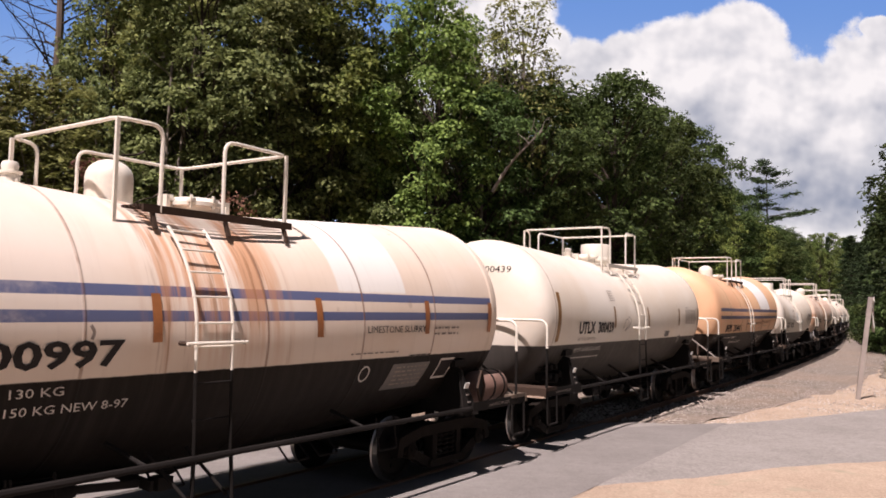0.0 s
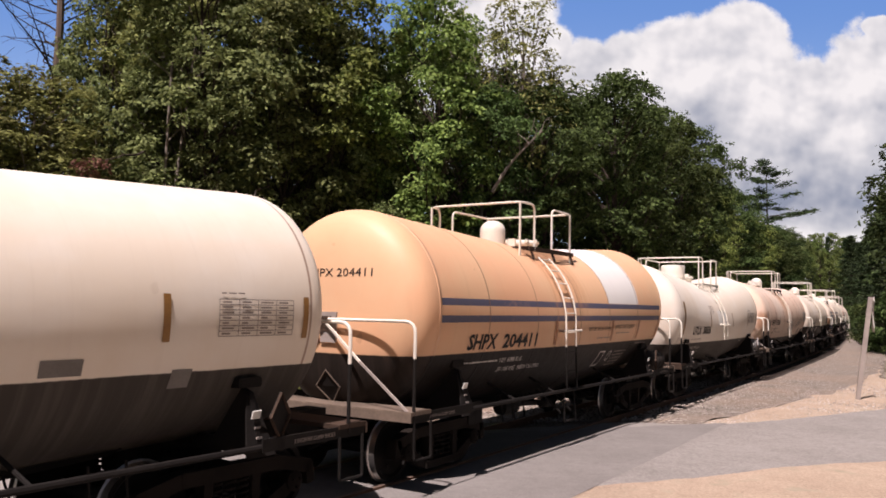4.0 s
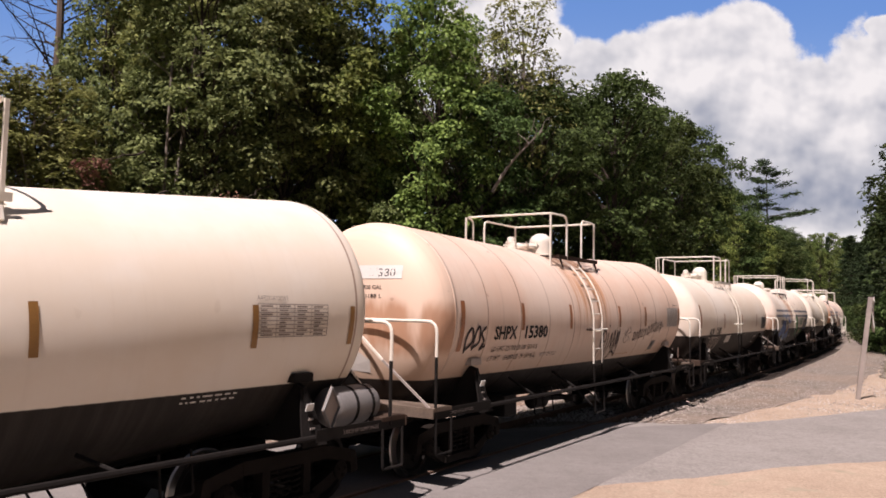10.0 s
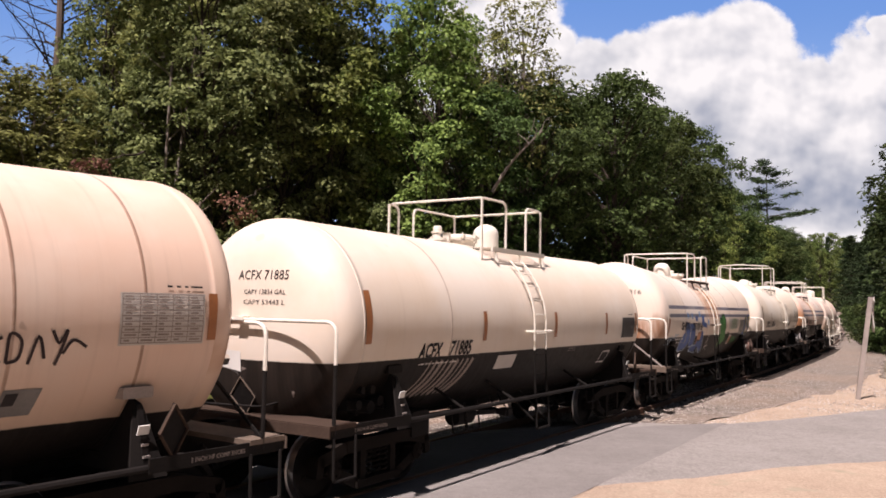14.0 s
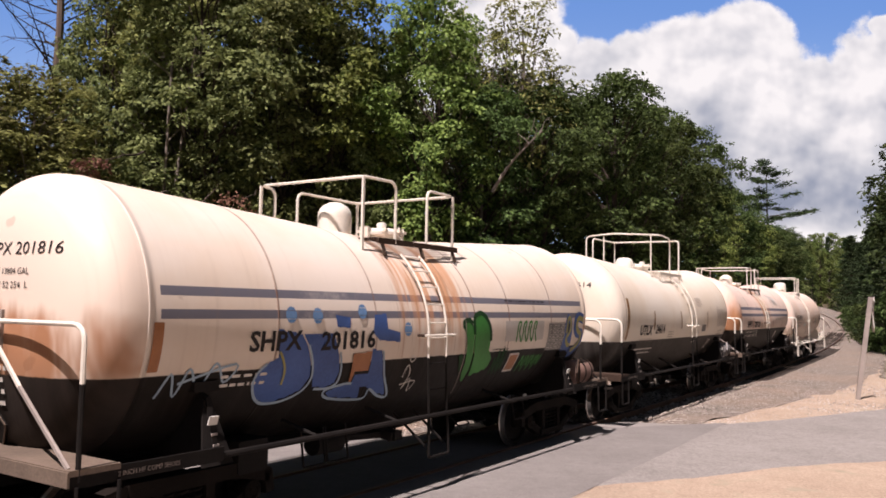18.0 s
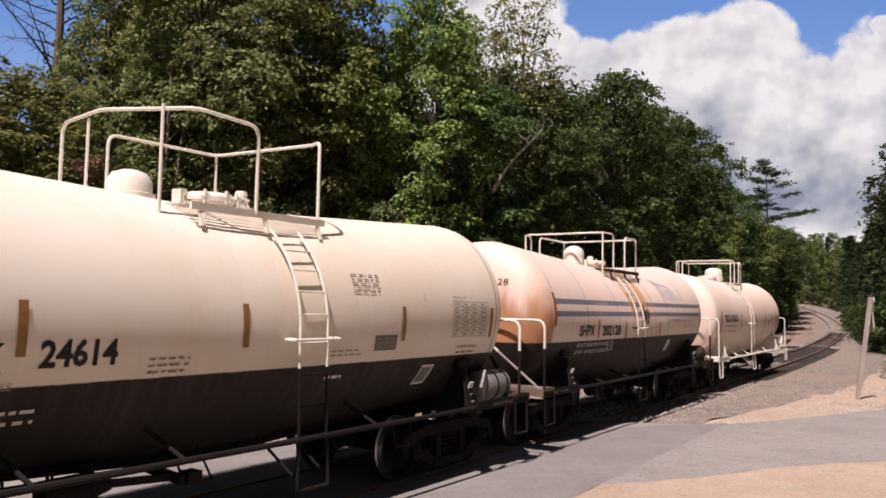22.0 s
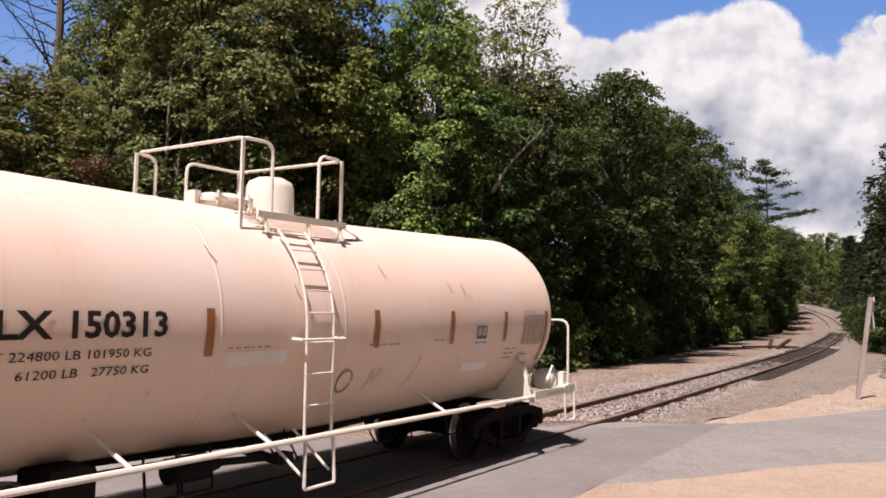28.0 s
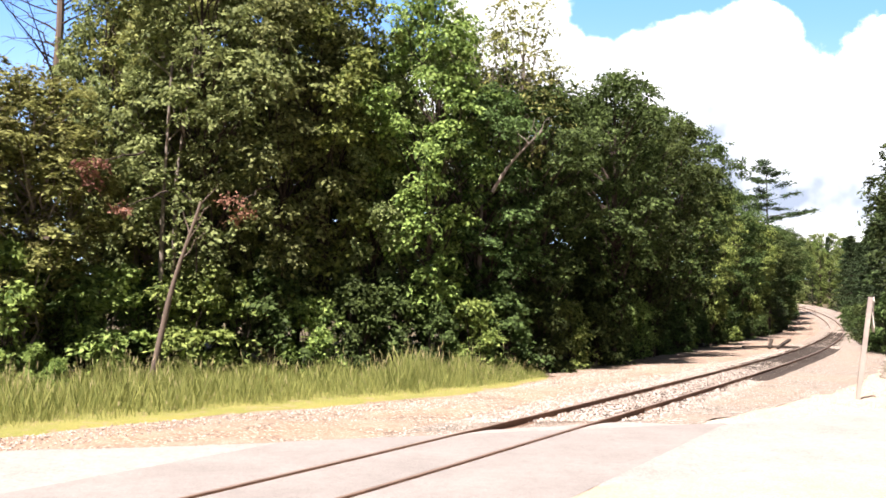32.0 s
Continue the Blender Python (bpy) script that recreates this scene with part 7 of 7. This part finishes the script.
KINDS = {
    "oak": broadleaf(11, "leaf_oak", "bark", low=0.14, lobes=66, leaves=24000),
    "oak2": broadleaf(12, "leaf_oak", "bark", W=6.4, low=0.16, lobes=74, leaves=27000),
    "maple": broadleaf(13, "leaf_maple", "bark", W=5.2, low=0.14, lobes=62, leaves=23000),
    "maple2": broadleaf(14, "leaf_maple", "bark", W=4.8, low=0.16, lobes=58, leaves=20000),
    "olive": broadleaf(15, "leaf_olive", "bark_pale", W=4.4, low=0.18, lobes=54, leaves=15000, size=0.08),
    "thin": broadleaf(16, "leaf_olive", "bark_pale", W=4.6, low=0.5, lobes=60, leaves=9000, size=0.08, sparse=True),
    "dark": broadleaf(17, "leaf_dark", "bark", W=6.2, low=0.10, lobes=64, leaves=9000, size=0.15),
    "mid": broadleaf(18, "leaf_mid", "bark", W=6.4, low=0.08, lobes=70, leaves=26000, size=0.095, peak=1.7),
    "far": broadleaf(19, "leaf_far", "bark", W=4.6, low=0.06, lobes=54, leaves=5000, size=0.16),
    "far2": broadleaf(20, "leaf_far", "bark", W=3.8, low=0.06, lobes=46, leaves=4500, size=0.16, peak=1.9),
    "bush": bush(21, "leaf_maple", 6000, 0.095),
    "bush2": bush(22, "leaf_maple", 5200, 0.085, 3.6, 3.2),
    "bush3": bush(23, "leaf_mid", 5000, 0.095),
    "spruce": conifer(31),
    "pine": conifer(33, W=7.6, layers=9, open_=True, leaves=5200),
}
NAMES = {"oak": ("oak_tree", "leafy green oak at the wood's edge", "tree"), "maple": ("maple_tree", "bright green leafy maple at the wood's edge", "tree"),
         "olive": ("birch_tree", "thin pale-barked tree with sparse olive leaves", "tree"), "thin": ("birch_tree", "tall half-bare tree with thin pale twigs", "tree"),
         "far": ("broadleaf_tree", "sunlit green tree beyond the bend", "tree"), "mid": ("broadleaf_tree", "deep green leafy tree at the wood's edge", "tree"), "dark": ("broadleaf_tree", "dense green tree in the wood, leaves coloured dark for shade", "tree"), "bush": ("shrub", "leafy green shrub under the trees", "shrub"),
         "spruce": ("spruce_tree", "dark conifer with drooping branches", "tree"), "pine": ("pine_tree", "tall white pine with tiered open branches", "tree")}


def plant(kind, x, y, H, W=1.0, turn=0.0, z=-0.25):
    trunk, crown, h0 = KINDS[kind]
    nm, lb, cat = NAMES[kind.rstrip("23")]
    k = H / h0
    ob = thing(nm, lb, cat, "trees of the wood" if cat == "tree" else "shrubs of the wood")
    ob.matrix_basis = Matrix.LocRotScale((x, y, z), Euler((0, 0, turn)), (k * W, k * W, k))
    part("trunk" if cat == "tree" else "stem", trunk, None, ob)
    part("crown", crown, None, ob)
    return ob


def woods():
    rng = random.Random(77)
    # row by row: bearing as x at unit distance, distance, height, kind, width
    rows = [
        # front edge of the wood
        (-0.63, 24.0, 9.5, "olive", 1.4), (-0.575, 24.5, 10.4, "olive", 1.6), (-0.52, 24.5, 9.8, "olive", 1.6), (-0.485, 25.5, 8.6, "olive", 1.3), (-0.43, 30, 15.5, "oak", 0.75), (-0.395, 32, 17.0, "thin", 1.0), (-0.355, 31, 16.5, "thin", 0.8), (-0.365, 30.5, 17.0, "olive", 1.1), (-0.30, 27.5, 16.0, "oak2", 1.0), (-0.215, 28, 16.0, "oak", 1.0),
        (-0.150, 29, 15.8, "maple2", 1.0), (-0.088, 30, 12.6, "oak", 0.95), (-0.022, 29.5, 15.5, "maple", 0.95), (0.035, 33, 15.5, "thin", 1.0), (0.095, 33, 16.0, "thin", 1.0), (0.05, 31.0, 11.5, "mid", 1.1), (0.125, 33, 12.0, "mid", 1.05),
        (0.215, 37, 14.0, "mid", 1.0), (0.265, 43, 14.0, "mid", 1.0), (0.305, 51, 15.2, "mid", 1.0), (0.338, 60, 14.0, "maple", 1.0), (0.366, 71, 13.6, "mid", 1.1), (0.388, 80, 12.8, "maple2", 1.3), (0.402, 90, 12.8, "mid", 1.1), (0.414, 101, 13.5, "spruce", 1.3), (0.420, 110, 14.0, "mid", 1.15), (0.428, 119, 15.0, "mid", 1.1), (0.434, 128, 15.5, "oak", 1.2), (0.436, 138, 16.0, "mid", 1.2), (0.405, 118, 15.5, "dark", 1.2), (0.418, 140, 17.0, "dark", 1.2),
        # the rows behind; the dark kind has the wood's shade put into its leaf colour
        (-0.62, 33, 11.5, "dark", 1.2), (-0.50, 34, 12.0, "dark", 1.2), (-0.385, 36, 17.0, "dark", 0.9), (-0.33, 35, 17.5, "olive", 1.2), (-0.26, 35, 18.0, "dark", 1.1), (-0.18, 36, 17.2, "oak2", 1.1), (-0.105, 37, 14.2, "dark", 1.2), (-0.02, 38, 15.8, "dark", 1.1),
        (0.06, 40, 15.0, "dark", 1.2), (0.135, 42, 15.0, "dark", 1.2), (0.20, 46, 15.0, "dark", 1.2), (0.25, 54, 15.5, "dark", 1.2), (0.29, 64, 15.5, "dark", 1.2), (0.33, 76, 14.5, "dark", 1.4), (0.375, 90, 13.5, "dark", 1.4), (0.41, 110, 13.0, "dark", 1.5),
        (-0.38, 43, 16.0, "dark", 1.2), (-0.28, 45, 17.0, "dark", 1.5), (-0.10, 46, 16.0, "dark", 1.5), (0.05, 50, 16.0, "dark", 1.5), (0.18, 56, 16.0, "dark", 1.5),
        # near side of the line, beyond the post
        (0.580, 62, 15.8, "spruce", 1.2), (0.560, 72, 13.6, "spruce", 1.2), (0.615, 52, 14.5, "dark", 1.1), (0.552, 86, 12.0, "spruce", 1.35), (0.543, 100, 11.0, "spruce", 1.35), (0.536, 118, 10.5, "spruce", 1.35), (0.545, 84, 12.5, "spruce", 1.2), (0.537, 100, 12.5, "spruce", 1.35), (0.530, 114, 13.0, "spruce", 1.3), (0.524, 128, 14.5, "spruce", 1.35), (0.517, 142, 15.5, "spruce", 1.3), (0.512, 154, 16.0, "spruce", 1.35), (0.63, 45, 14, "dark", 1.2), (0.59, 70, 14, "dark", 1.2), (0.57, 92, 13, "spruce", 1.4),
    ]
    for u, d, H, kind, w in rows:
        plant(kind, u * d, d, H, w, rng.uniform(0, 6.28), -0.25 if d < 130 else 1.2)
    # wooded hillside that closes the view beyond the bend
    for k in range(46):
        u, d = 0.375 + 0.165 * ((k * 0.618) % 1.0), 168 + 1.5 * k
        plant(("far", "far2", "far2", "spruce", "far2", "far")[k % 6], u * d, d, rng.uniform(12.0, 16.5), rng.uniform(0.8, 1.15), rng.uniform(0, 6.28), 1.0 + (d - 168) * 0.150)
    plant("pine", 0.411 * 92, 92, 19.6, 1.12, 1.2)
    plant("bush2", -11.2, 22.0, 1.5, 0.9, 0.7, -0.2)
    plant("bush2", -10.4, 21.6, 1.1, 0.9, 2.7, -0.2)
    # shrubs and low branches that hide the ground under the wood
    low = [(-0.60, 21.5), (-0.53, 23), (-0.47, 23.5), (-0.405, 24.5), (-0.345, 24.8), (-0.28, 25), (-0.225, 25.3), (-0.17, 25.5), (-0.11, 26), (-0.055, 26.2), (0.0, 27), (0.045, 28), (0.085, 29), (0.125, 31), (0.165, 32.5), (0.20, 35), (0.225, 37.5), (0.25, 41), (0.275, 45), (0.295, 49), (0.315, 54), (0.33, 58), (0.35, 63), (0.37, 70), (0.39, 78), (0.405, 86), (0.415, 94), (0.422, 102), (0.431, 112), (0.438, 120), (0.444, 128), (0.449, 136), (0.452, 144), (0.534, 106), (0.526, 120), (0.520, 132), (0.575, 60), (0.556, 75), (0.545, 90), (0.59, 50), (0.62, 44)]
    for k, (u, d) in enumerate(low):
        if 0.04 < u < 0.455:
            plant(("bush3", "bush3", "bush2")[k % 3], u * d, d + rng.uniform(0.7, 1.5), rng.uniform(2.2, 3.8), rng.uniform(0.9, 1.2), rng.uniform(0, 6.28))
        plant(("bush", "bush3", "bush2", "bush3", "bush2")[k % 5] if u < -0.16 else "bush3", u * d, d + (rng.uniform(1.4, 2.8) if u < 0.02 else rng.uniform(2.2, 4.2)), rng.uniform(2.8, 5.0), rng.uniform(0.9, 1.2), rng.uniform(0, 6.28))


woods()


def dead_tree():
    """Bare grey tree above the low crowns."""
    rng = np.random.default_rng(5)
    ob = thing("dead_tree", "bare dead tree with thin grey branches", "tree", m=pose(-0.51 * 30, 30, -0.25))
    bm = bmesh.new()
    tube(bm, wobble(rng, (0, 0, 0), (0.3, 0, 16.5), 10, 0.10), 0.26, 8, 0.12)
    part("trunk", bm, M["bark_red"], ob)
    for k in range(26):
        z = rng.uniform(8.5, 15.2)
        a = rng.uniform(0, 6.28)
        ln = rng.uniform(1.0, 3.4)
        bm = bmesh.new()
        tip = Vector((ln * math.cos(a), ln * math.sin(a), z + ln * rng.uniform(0.1, 0.9)))
        st = wobble(rng, (0.02 * z, 0, z), tip, 5, 0.10)
        tube(bm, st, 0.045, 5, 0.008)
        for q in st[2:]:
            for _ in range(2):
                e = q + Vector(rng.normal(size=3)) * 0.45 + Vector((0, 0, 0.25))
                tube(bm, [q, q.lerp(e, 0.5) + Vector(rng.normal(size=3)) * 0.04, e], 0.012, 4, 0.004)
        part("branch", bm, M["bark"], ob)


dead_tree()


def bare_twigs():
    """Leaning pale trunk and bare limbs that show in front of the leaves."""
    rng = np.random.default_rng(9)
    for nm, lb, a, mid, b, r in (("leaning_trunk", "leaning bare grey-brown trunk before the wood", (-8.62, 23.6, -0.3), (-8.05, 23.6, 2.9), (-7.25, 23.5, 5.4), 0.10), ("pale_trunk", "slim straight pale trunk among leaves", (-9.3, 26.3, -0.3), (-9.4, 26.3, 5.5), (-9.3, 26.3, 10.5), 0.09), ("pale_trunk", "slim straight pale trunk among leaves", (-9.0, 26.6, -0.3), (-9.1, 26.6, 6.5), (-8.65, 26.6, 11.0), 0.08), ("bare_limb", "pale bare limb leaning out of the leaves", (1.75, 28.6, 6.6), (2.4, 28.6, 7.7), (3.55, 28.6, 8.9), 0.07), ("pale_trunk", "slim straight pale trunk among leaves", (1.5, 31.0, -0.3), (1.45, 31.0, 4.0), (1.5, 31.0, 8.0), 0.13)):
        bm = bmesh.new()
        tube(bm, bend([a, mid, b], 0.8), r, 8, r * 0.5)
        for k in range(5):
            q = Vector(mid).lerp(Vector(b), 0.3 + 0.15 * k)
            tube(bm, wobble(rng, q, q + Vector((rng.uniform(-1, 1), rng.uniform(-0.3, 0.3), rng.uniform(0.4, 1.1))), 3, 0.06), 0.025, 5, 0.006)
        ob = new(nm, mesh_of(nm, bm, M["bark_red"] if nm == "leaning_trunk" else M["bark_pale"], 60))
        tagged(ob, lb, "tree trunk")


bare_twigs()


def withered_tufts():
    """Branch ends whose leaves have turned red-brown."""
    rng = np.random.default_rng(12)
    for x, y, z, k in ((-9.9, 22.2, 6.3, 1.0), (-6.1, 23.6, 5.5, 0.8), (-9.2, 22.6, 5.1, 0.5)):
        ob = thing("withered_branch", "hanging branch with withered reddish leaves", "branch", "withered branches", m=pose(x, y, z))
        bm = bmesh.new()
        tube(bm, wobble(rng, (0.2, 3.0, 0.9), (0, 0, 0), 5, 0.08), 0.04, 5, 0.01)
        part("twig", bm, M["bark"], ob)
        cs = [(rng.normal() * 0.22 * k, rng.normal() * 0.2, rng.normal() * 0.28 * k - 0.1) for _ in range(6)]
        part("foliage", mesh_quads("foliage", leaf_cloud(rng, cs, [0.22 * k] * 6, int(260 * k), 0.07), M["leaf_red"]), None, ob)


withered_tufts()


def tall_grass():
    """Blades and seed heads at the edge of the wood."""
    rng = np.random.default_rng(6)
    for name, n, mat, hmin, hmax, wid, label in (("tall_grass", 76000, M["grass"], 0.22, 1.05, 0.0038, "tall green grass at the edge of the wood"), ("seed_heads", 2200, M["seed"], 0.8, 1.45, 0.010, "dry seed heads over the tall grass")):
        vs = np.empty((n, 4, 3))
        for k in range(n):
            s = rng.uniform(-14, 20.5)
            lo = float(np.interp(s, [-14, 1, 7, 10, 12.5, 16, 20.5], [8.4, 8.0, 7.0, 6.1, 5.3, 5.0, 5.2]))
            hi = float(np.interp(s, [-14, 5, 10, 14, 19, 20.5], [16, 14.5, 13.5, 10.0, 6.6, 5.9]))
            la = -(lo + (hi - lo) * rng.random())
            p = on_track(s, la)
            clump = 0.72 + 0.55 * noise2(p.x, p.y, 0.9) + 0.35 * noise2(p.x, p.y, 2.7)
            edge = min(1.0, 0.12 + max(0.0, -la - lo - 0.3 * noise2(p.x, p.y, 1.5)) / 1.5)
            h = rng.uniform(hmin, hmax) * clump * edge
            a = rng.uniform(0, 6.28)
            w = wid * rng.uniform(0.7, 1.5)
            dx, dy = math.cos(a) * w, math.sin(a) * w
            lx, ly = rng.normal() * 0.18 * h, rng.normal() * 0.18 * h
            z = -0.15
            if name == "tall_grass":
                vs[k] = ((p.x - dx, p.y - dy, z), (p.x + dx, p.y + dy, z), (p.x + lx * 0.5 + dx * 0.8, p.y + ly * 0.5 + dy * 0.8, z + h * 0.6), (p.x + lx, p.y + ly, z + h))
            else:
                vs[k] = ((p.x + lx * 0.7, p.y + ly * 0.7, z + h * 0.72), (p.x + lx - dx, p.y + ly - dy, z + h * 0.86), (p.x + lx, p.y + ly, z + h), (p.x + lx + dx, p.y + ly + dy, z + h * 0.86))
        tagged(new(name, mesh_quads(name, vs.reshape(-1, 3), mat)), label, "grass", "", "stuff")


tall_grass()


# ---- clouds: a far sheet of sky behind everything ----
def cloud_sheet():
    m, n, l, b = shader("cumulus")
    c = n.new("ShaderNodeTexCoord")
    sep = n.new("ShaderNodeSeparateXYZ")
    l.new(c.outputs["Object"], sep.inputs[0])
    u = math_node(n, l, "DIVIDE", sep.outputs[0], sep.outputs[1])
    v = math_node(n, l, "DIVIDE", sep.outputs[2], sep.outputs[1])
    comb = n.new("ShaderNodeCombineXYZ")
    l.new(u, comb.inputs[0])
    l.new(v, comb.inputs[1])
    big = noise_tex(n, l, 9.0, 7, 0.62, comb.outputs[0])
    puff = noise_tex(n, l, 26.0, 5, 0.6, comb.outputs[0])
    # heaps: (bearing, height, half width, half height), as tangents
    heaps = [(0.36, 0.22, 0.20, 0.15), (0.375, 0.335, 0.075, 0.075), (0.30, 0.315, 0.085, 0.075), (0.18, 0.28, 0.08, 0.07), (0.245, 0.305, 0.06, 0.065), (0.56, 0.26, 0.10, 0.13), (0.46, 0.26, 0.06, 0.08), (0.50, 0.14, 0.2, 0.12), (0.68, 0.30, 0.14, 0.16), (0.06, 0.37, 0.085, 0.11), (0.12, 0.31, 0.05, 0.07), (-0.02, 0.24, 0.12, 0.10), (0.9, 0.2, 0.3, 0.2), (-0.30, 0.18, 0.25, 0.07), (-0.9, 0.25, 0.3, 0.12), (0.56, 0.37, 0.03, 0.02)]
    fld = None
    for x0, z0, a, h in heaps:
        du = math_node(n, l, "POWER", math_node(n, l, "DIVIDE", math_node(n, l, "ABSOLUTE", math_node(n, l, "SUBTRACT", u, x0)), a), 2.0)
        dv = math_node(n, l, "POWER", math_node(n, l, "DIVIDE", math_node(n, l, "ABSOLUTE", math_node(n, l, "SUBTRACT", v, z0)), h), 2.0)
        q = math_node(n, l, "SUBTRACT", 1.0, math_node(n, l, "ADD", du, dv))
        fld = q if fld is None else math_node(n, l, "MAXIMUM", fld, q)
    edge = math_node(n, l, "ADD", fld, math_node(n, l, "MULTIPLY", math_node(n, l, "SUBTRACT", big, 0.5), 1.3))
    edge = math_node(n, l, "ADD", edge, math_node(n, l, "MULTIPLY", math_node(n, l, "SUBTRACT", puff, 0.5), 0.7))
    cover = smooth(n, l, edge, 0.0, 0.30)
    # lumps lit from the upper left, shaded bellies low in the heap, blue air between the heaps
    def shifted(scale, detail, du, dv):
        mp = n.new("ShaderNodeMapping")
        mp.inputs["Location"].default_value = (du, dv, 0)
        l.new(comb.outputs[0], mp.inputs[0])
        return math_node(n, l, "SUBTRACT", noise_tex(n, l, scale, detail, 0.55, comb.outputs[0]), noise_tex(n, l, scale, detail, 0.55, mp.outputs[0]))
    relief = math_node(n, l, "ADD", math_node(n, l, "MULTIPLY", shifted(11.0, 3, -0.012, 0.018), 1.8), math_node(n, l, "MULTIPLY", shifted(34.0, 3, -0.004, 0.006), 0.35))
    roll = noise_tex(n, l, 3.6, 3, 0.5, comb.outputs[0])
    belly = smooth(n, l, math_node(n, l, "ADD", math_node(n, l, "MULTIPLY", math_node(n, l, "SUBTRACT", 0.275, v), 5.0), math_node(n, l, "MULTIPLY", math_node(n, l, "SUBTRACT", roll, 0.5), 2.4)), -0.25, 0.75)
    belly = math_node(n, l, "MULTIPLY", belly, smooth(n, l, v, 0.085, 0.155))
    lit = math_node(n, l, "SUBTRACT", math_node(n, l, "ADD", 0.86, relief), math_node(n, l, "MULTIPLY", belly, 0.85), clamp=True)
    lit = math_node(n, l, "ADD", lit, math_node(n, l, "MULTIPLY", smooth(n, l, edge, 0.5, 0.0), 0.18), clamp=True)
    col = mix_col(n, l, lit, (0.31, 0.355, 0.45), (1.0, 0.985, 0.965))
    em = n.new("ShaderNodeEmission")
    l.new(col, em.inputs["Color"])
    em.inputs["Strength"].default_value = 0.60
    blue = n.new("ShaderNodeEmission")
    l.new(mix_col(n, l, smooth(n, l, v, 0.05, 0.42), (0.40, 0.56, 0.78), (0.092, 0.24, 0.60)), blue.inputs["Color"])
    l.new(math_node(n, l, "MULTIPLY", smooth(n, l, math_node(n, l, "ABSOLUTE", u), 0.9, 0.68), math_node(n, l, "MULTIPLY", smooth(n, l, v, 0.75, 0.5), 0.64)), blue.inputs["Strength"])
    tr = n.new("ShaderNodeBsdfTransparent")
    air = n.new("ShaderNodeAddShader")
    l.new(tr.outputs[0], air.inputs[0])
    l.new(blue.outputs[0], air.inputs[1])
    mx = n.new("ShaderNodeMixShader")
    l.new(cover, mx.inputs[0])
    l.new(air.outputs[0], mx.inputs[1])
    l.new(em.outputs[0], mx.inputs[2])
    l.new(mx.outputs[0], n["Material Output"].inputs["Surface"])
    R = 2600.0
    rows = []
    for i in range(7):
        el = radians(1 + 5 * i)
        rows.append([Vector((R * math.sin(a) * math.cos(el), R * math.cos(a) * math.cos(el), R * math.sin(el))) for a in (radians(-43 + 86 * k / 24) for k in range(25))])
    ob = sheet("cloud_backdrop", strip(rows), m, label="white cumulus clouds with grey bellies in a blue sky", category="clouds")
    ob.visible_shadow = False
    return ob


CLOUDS = cloud_sheet()


# ---- what moves ----
def travelled(t):
    u = t - 15.0
    return 3.7814 * u - 0.004989 * u * u / 2 + 0.00116 * u ** 3 / 6


def car_pose(spec, t):
    mid = spec["e"] - spec["L"] / 2 - travelled(t)
    B = spec["L"] / 2 - 0.75
    a, b = on_track(mid - B), on_track(mid + B)
    c = (a + b) / 2 + Vector((-0.06, 0.04, 0))
    d = b - a
    return Matrix.Translation(c) @ Matrix.Rotation(math.atan2(d.y, d.x), 4, "Z")


def motions():
    for car, spec in TRAIN:
        walk(car, [(k * 0.5, car_pose(spec, k * 0.5)) for k in range(65)])
    for w in ROLLING:
        x = w.location.x
        walk(w, [(k * 0.1, pose(x, 0, 0.42, 0, -math.degrees(travelled(k * 0.1) / 0.42) % 360, 0)) for k in range(321)])
    drift = lambda t: Matrix.Translation((0, 0, 2.38)) @ Matrix.Rotation(radians(-0.9 * t / 32), 4, "Z")
    walk(CLOUDS, [(0.0, drift(0)), (16.0, drift(16)), (32.0, drift(32))])


motions()
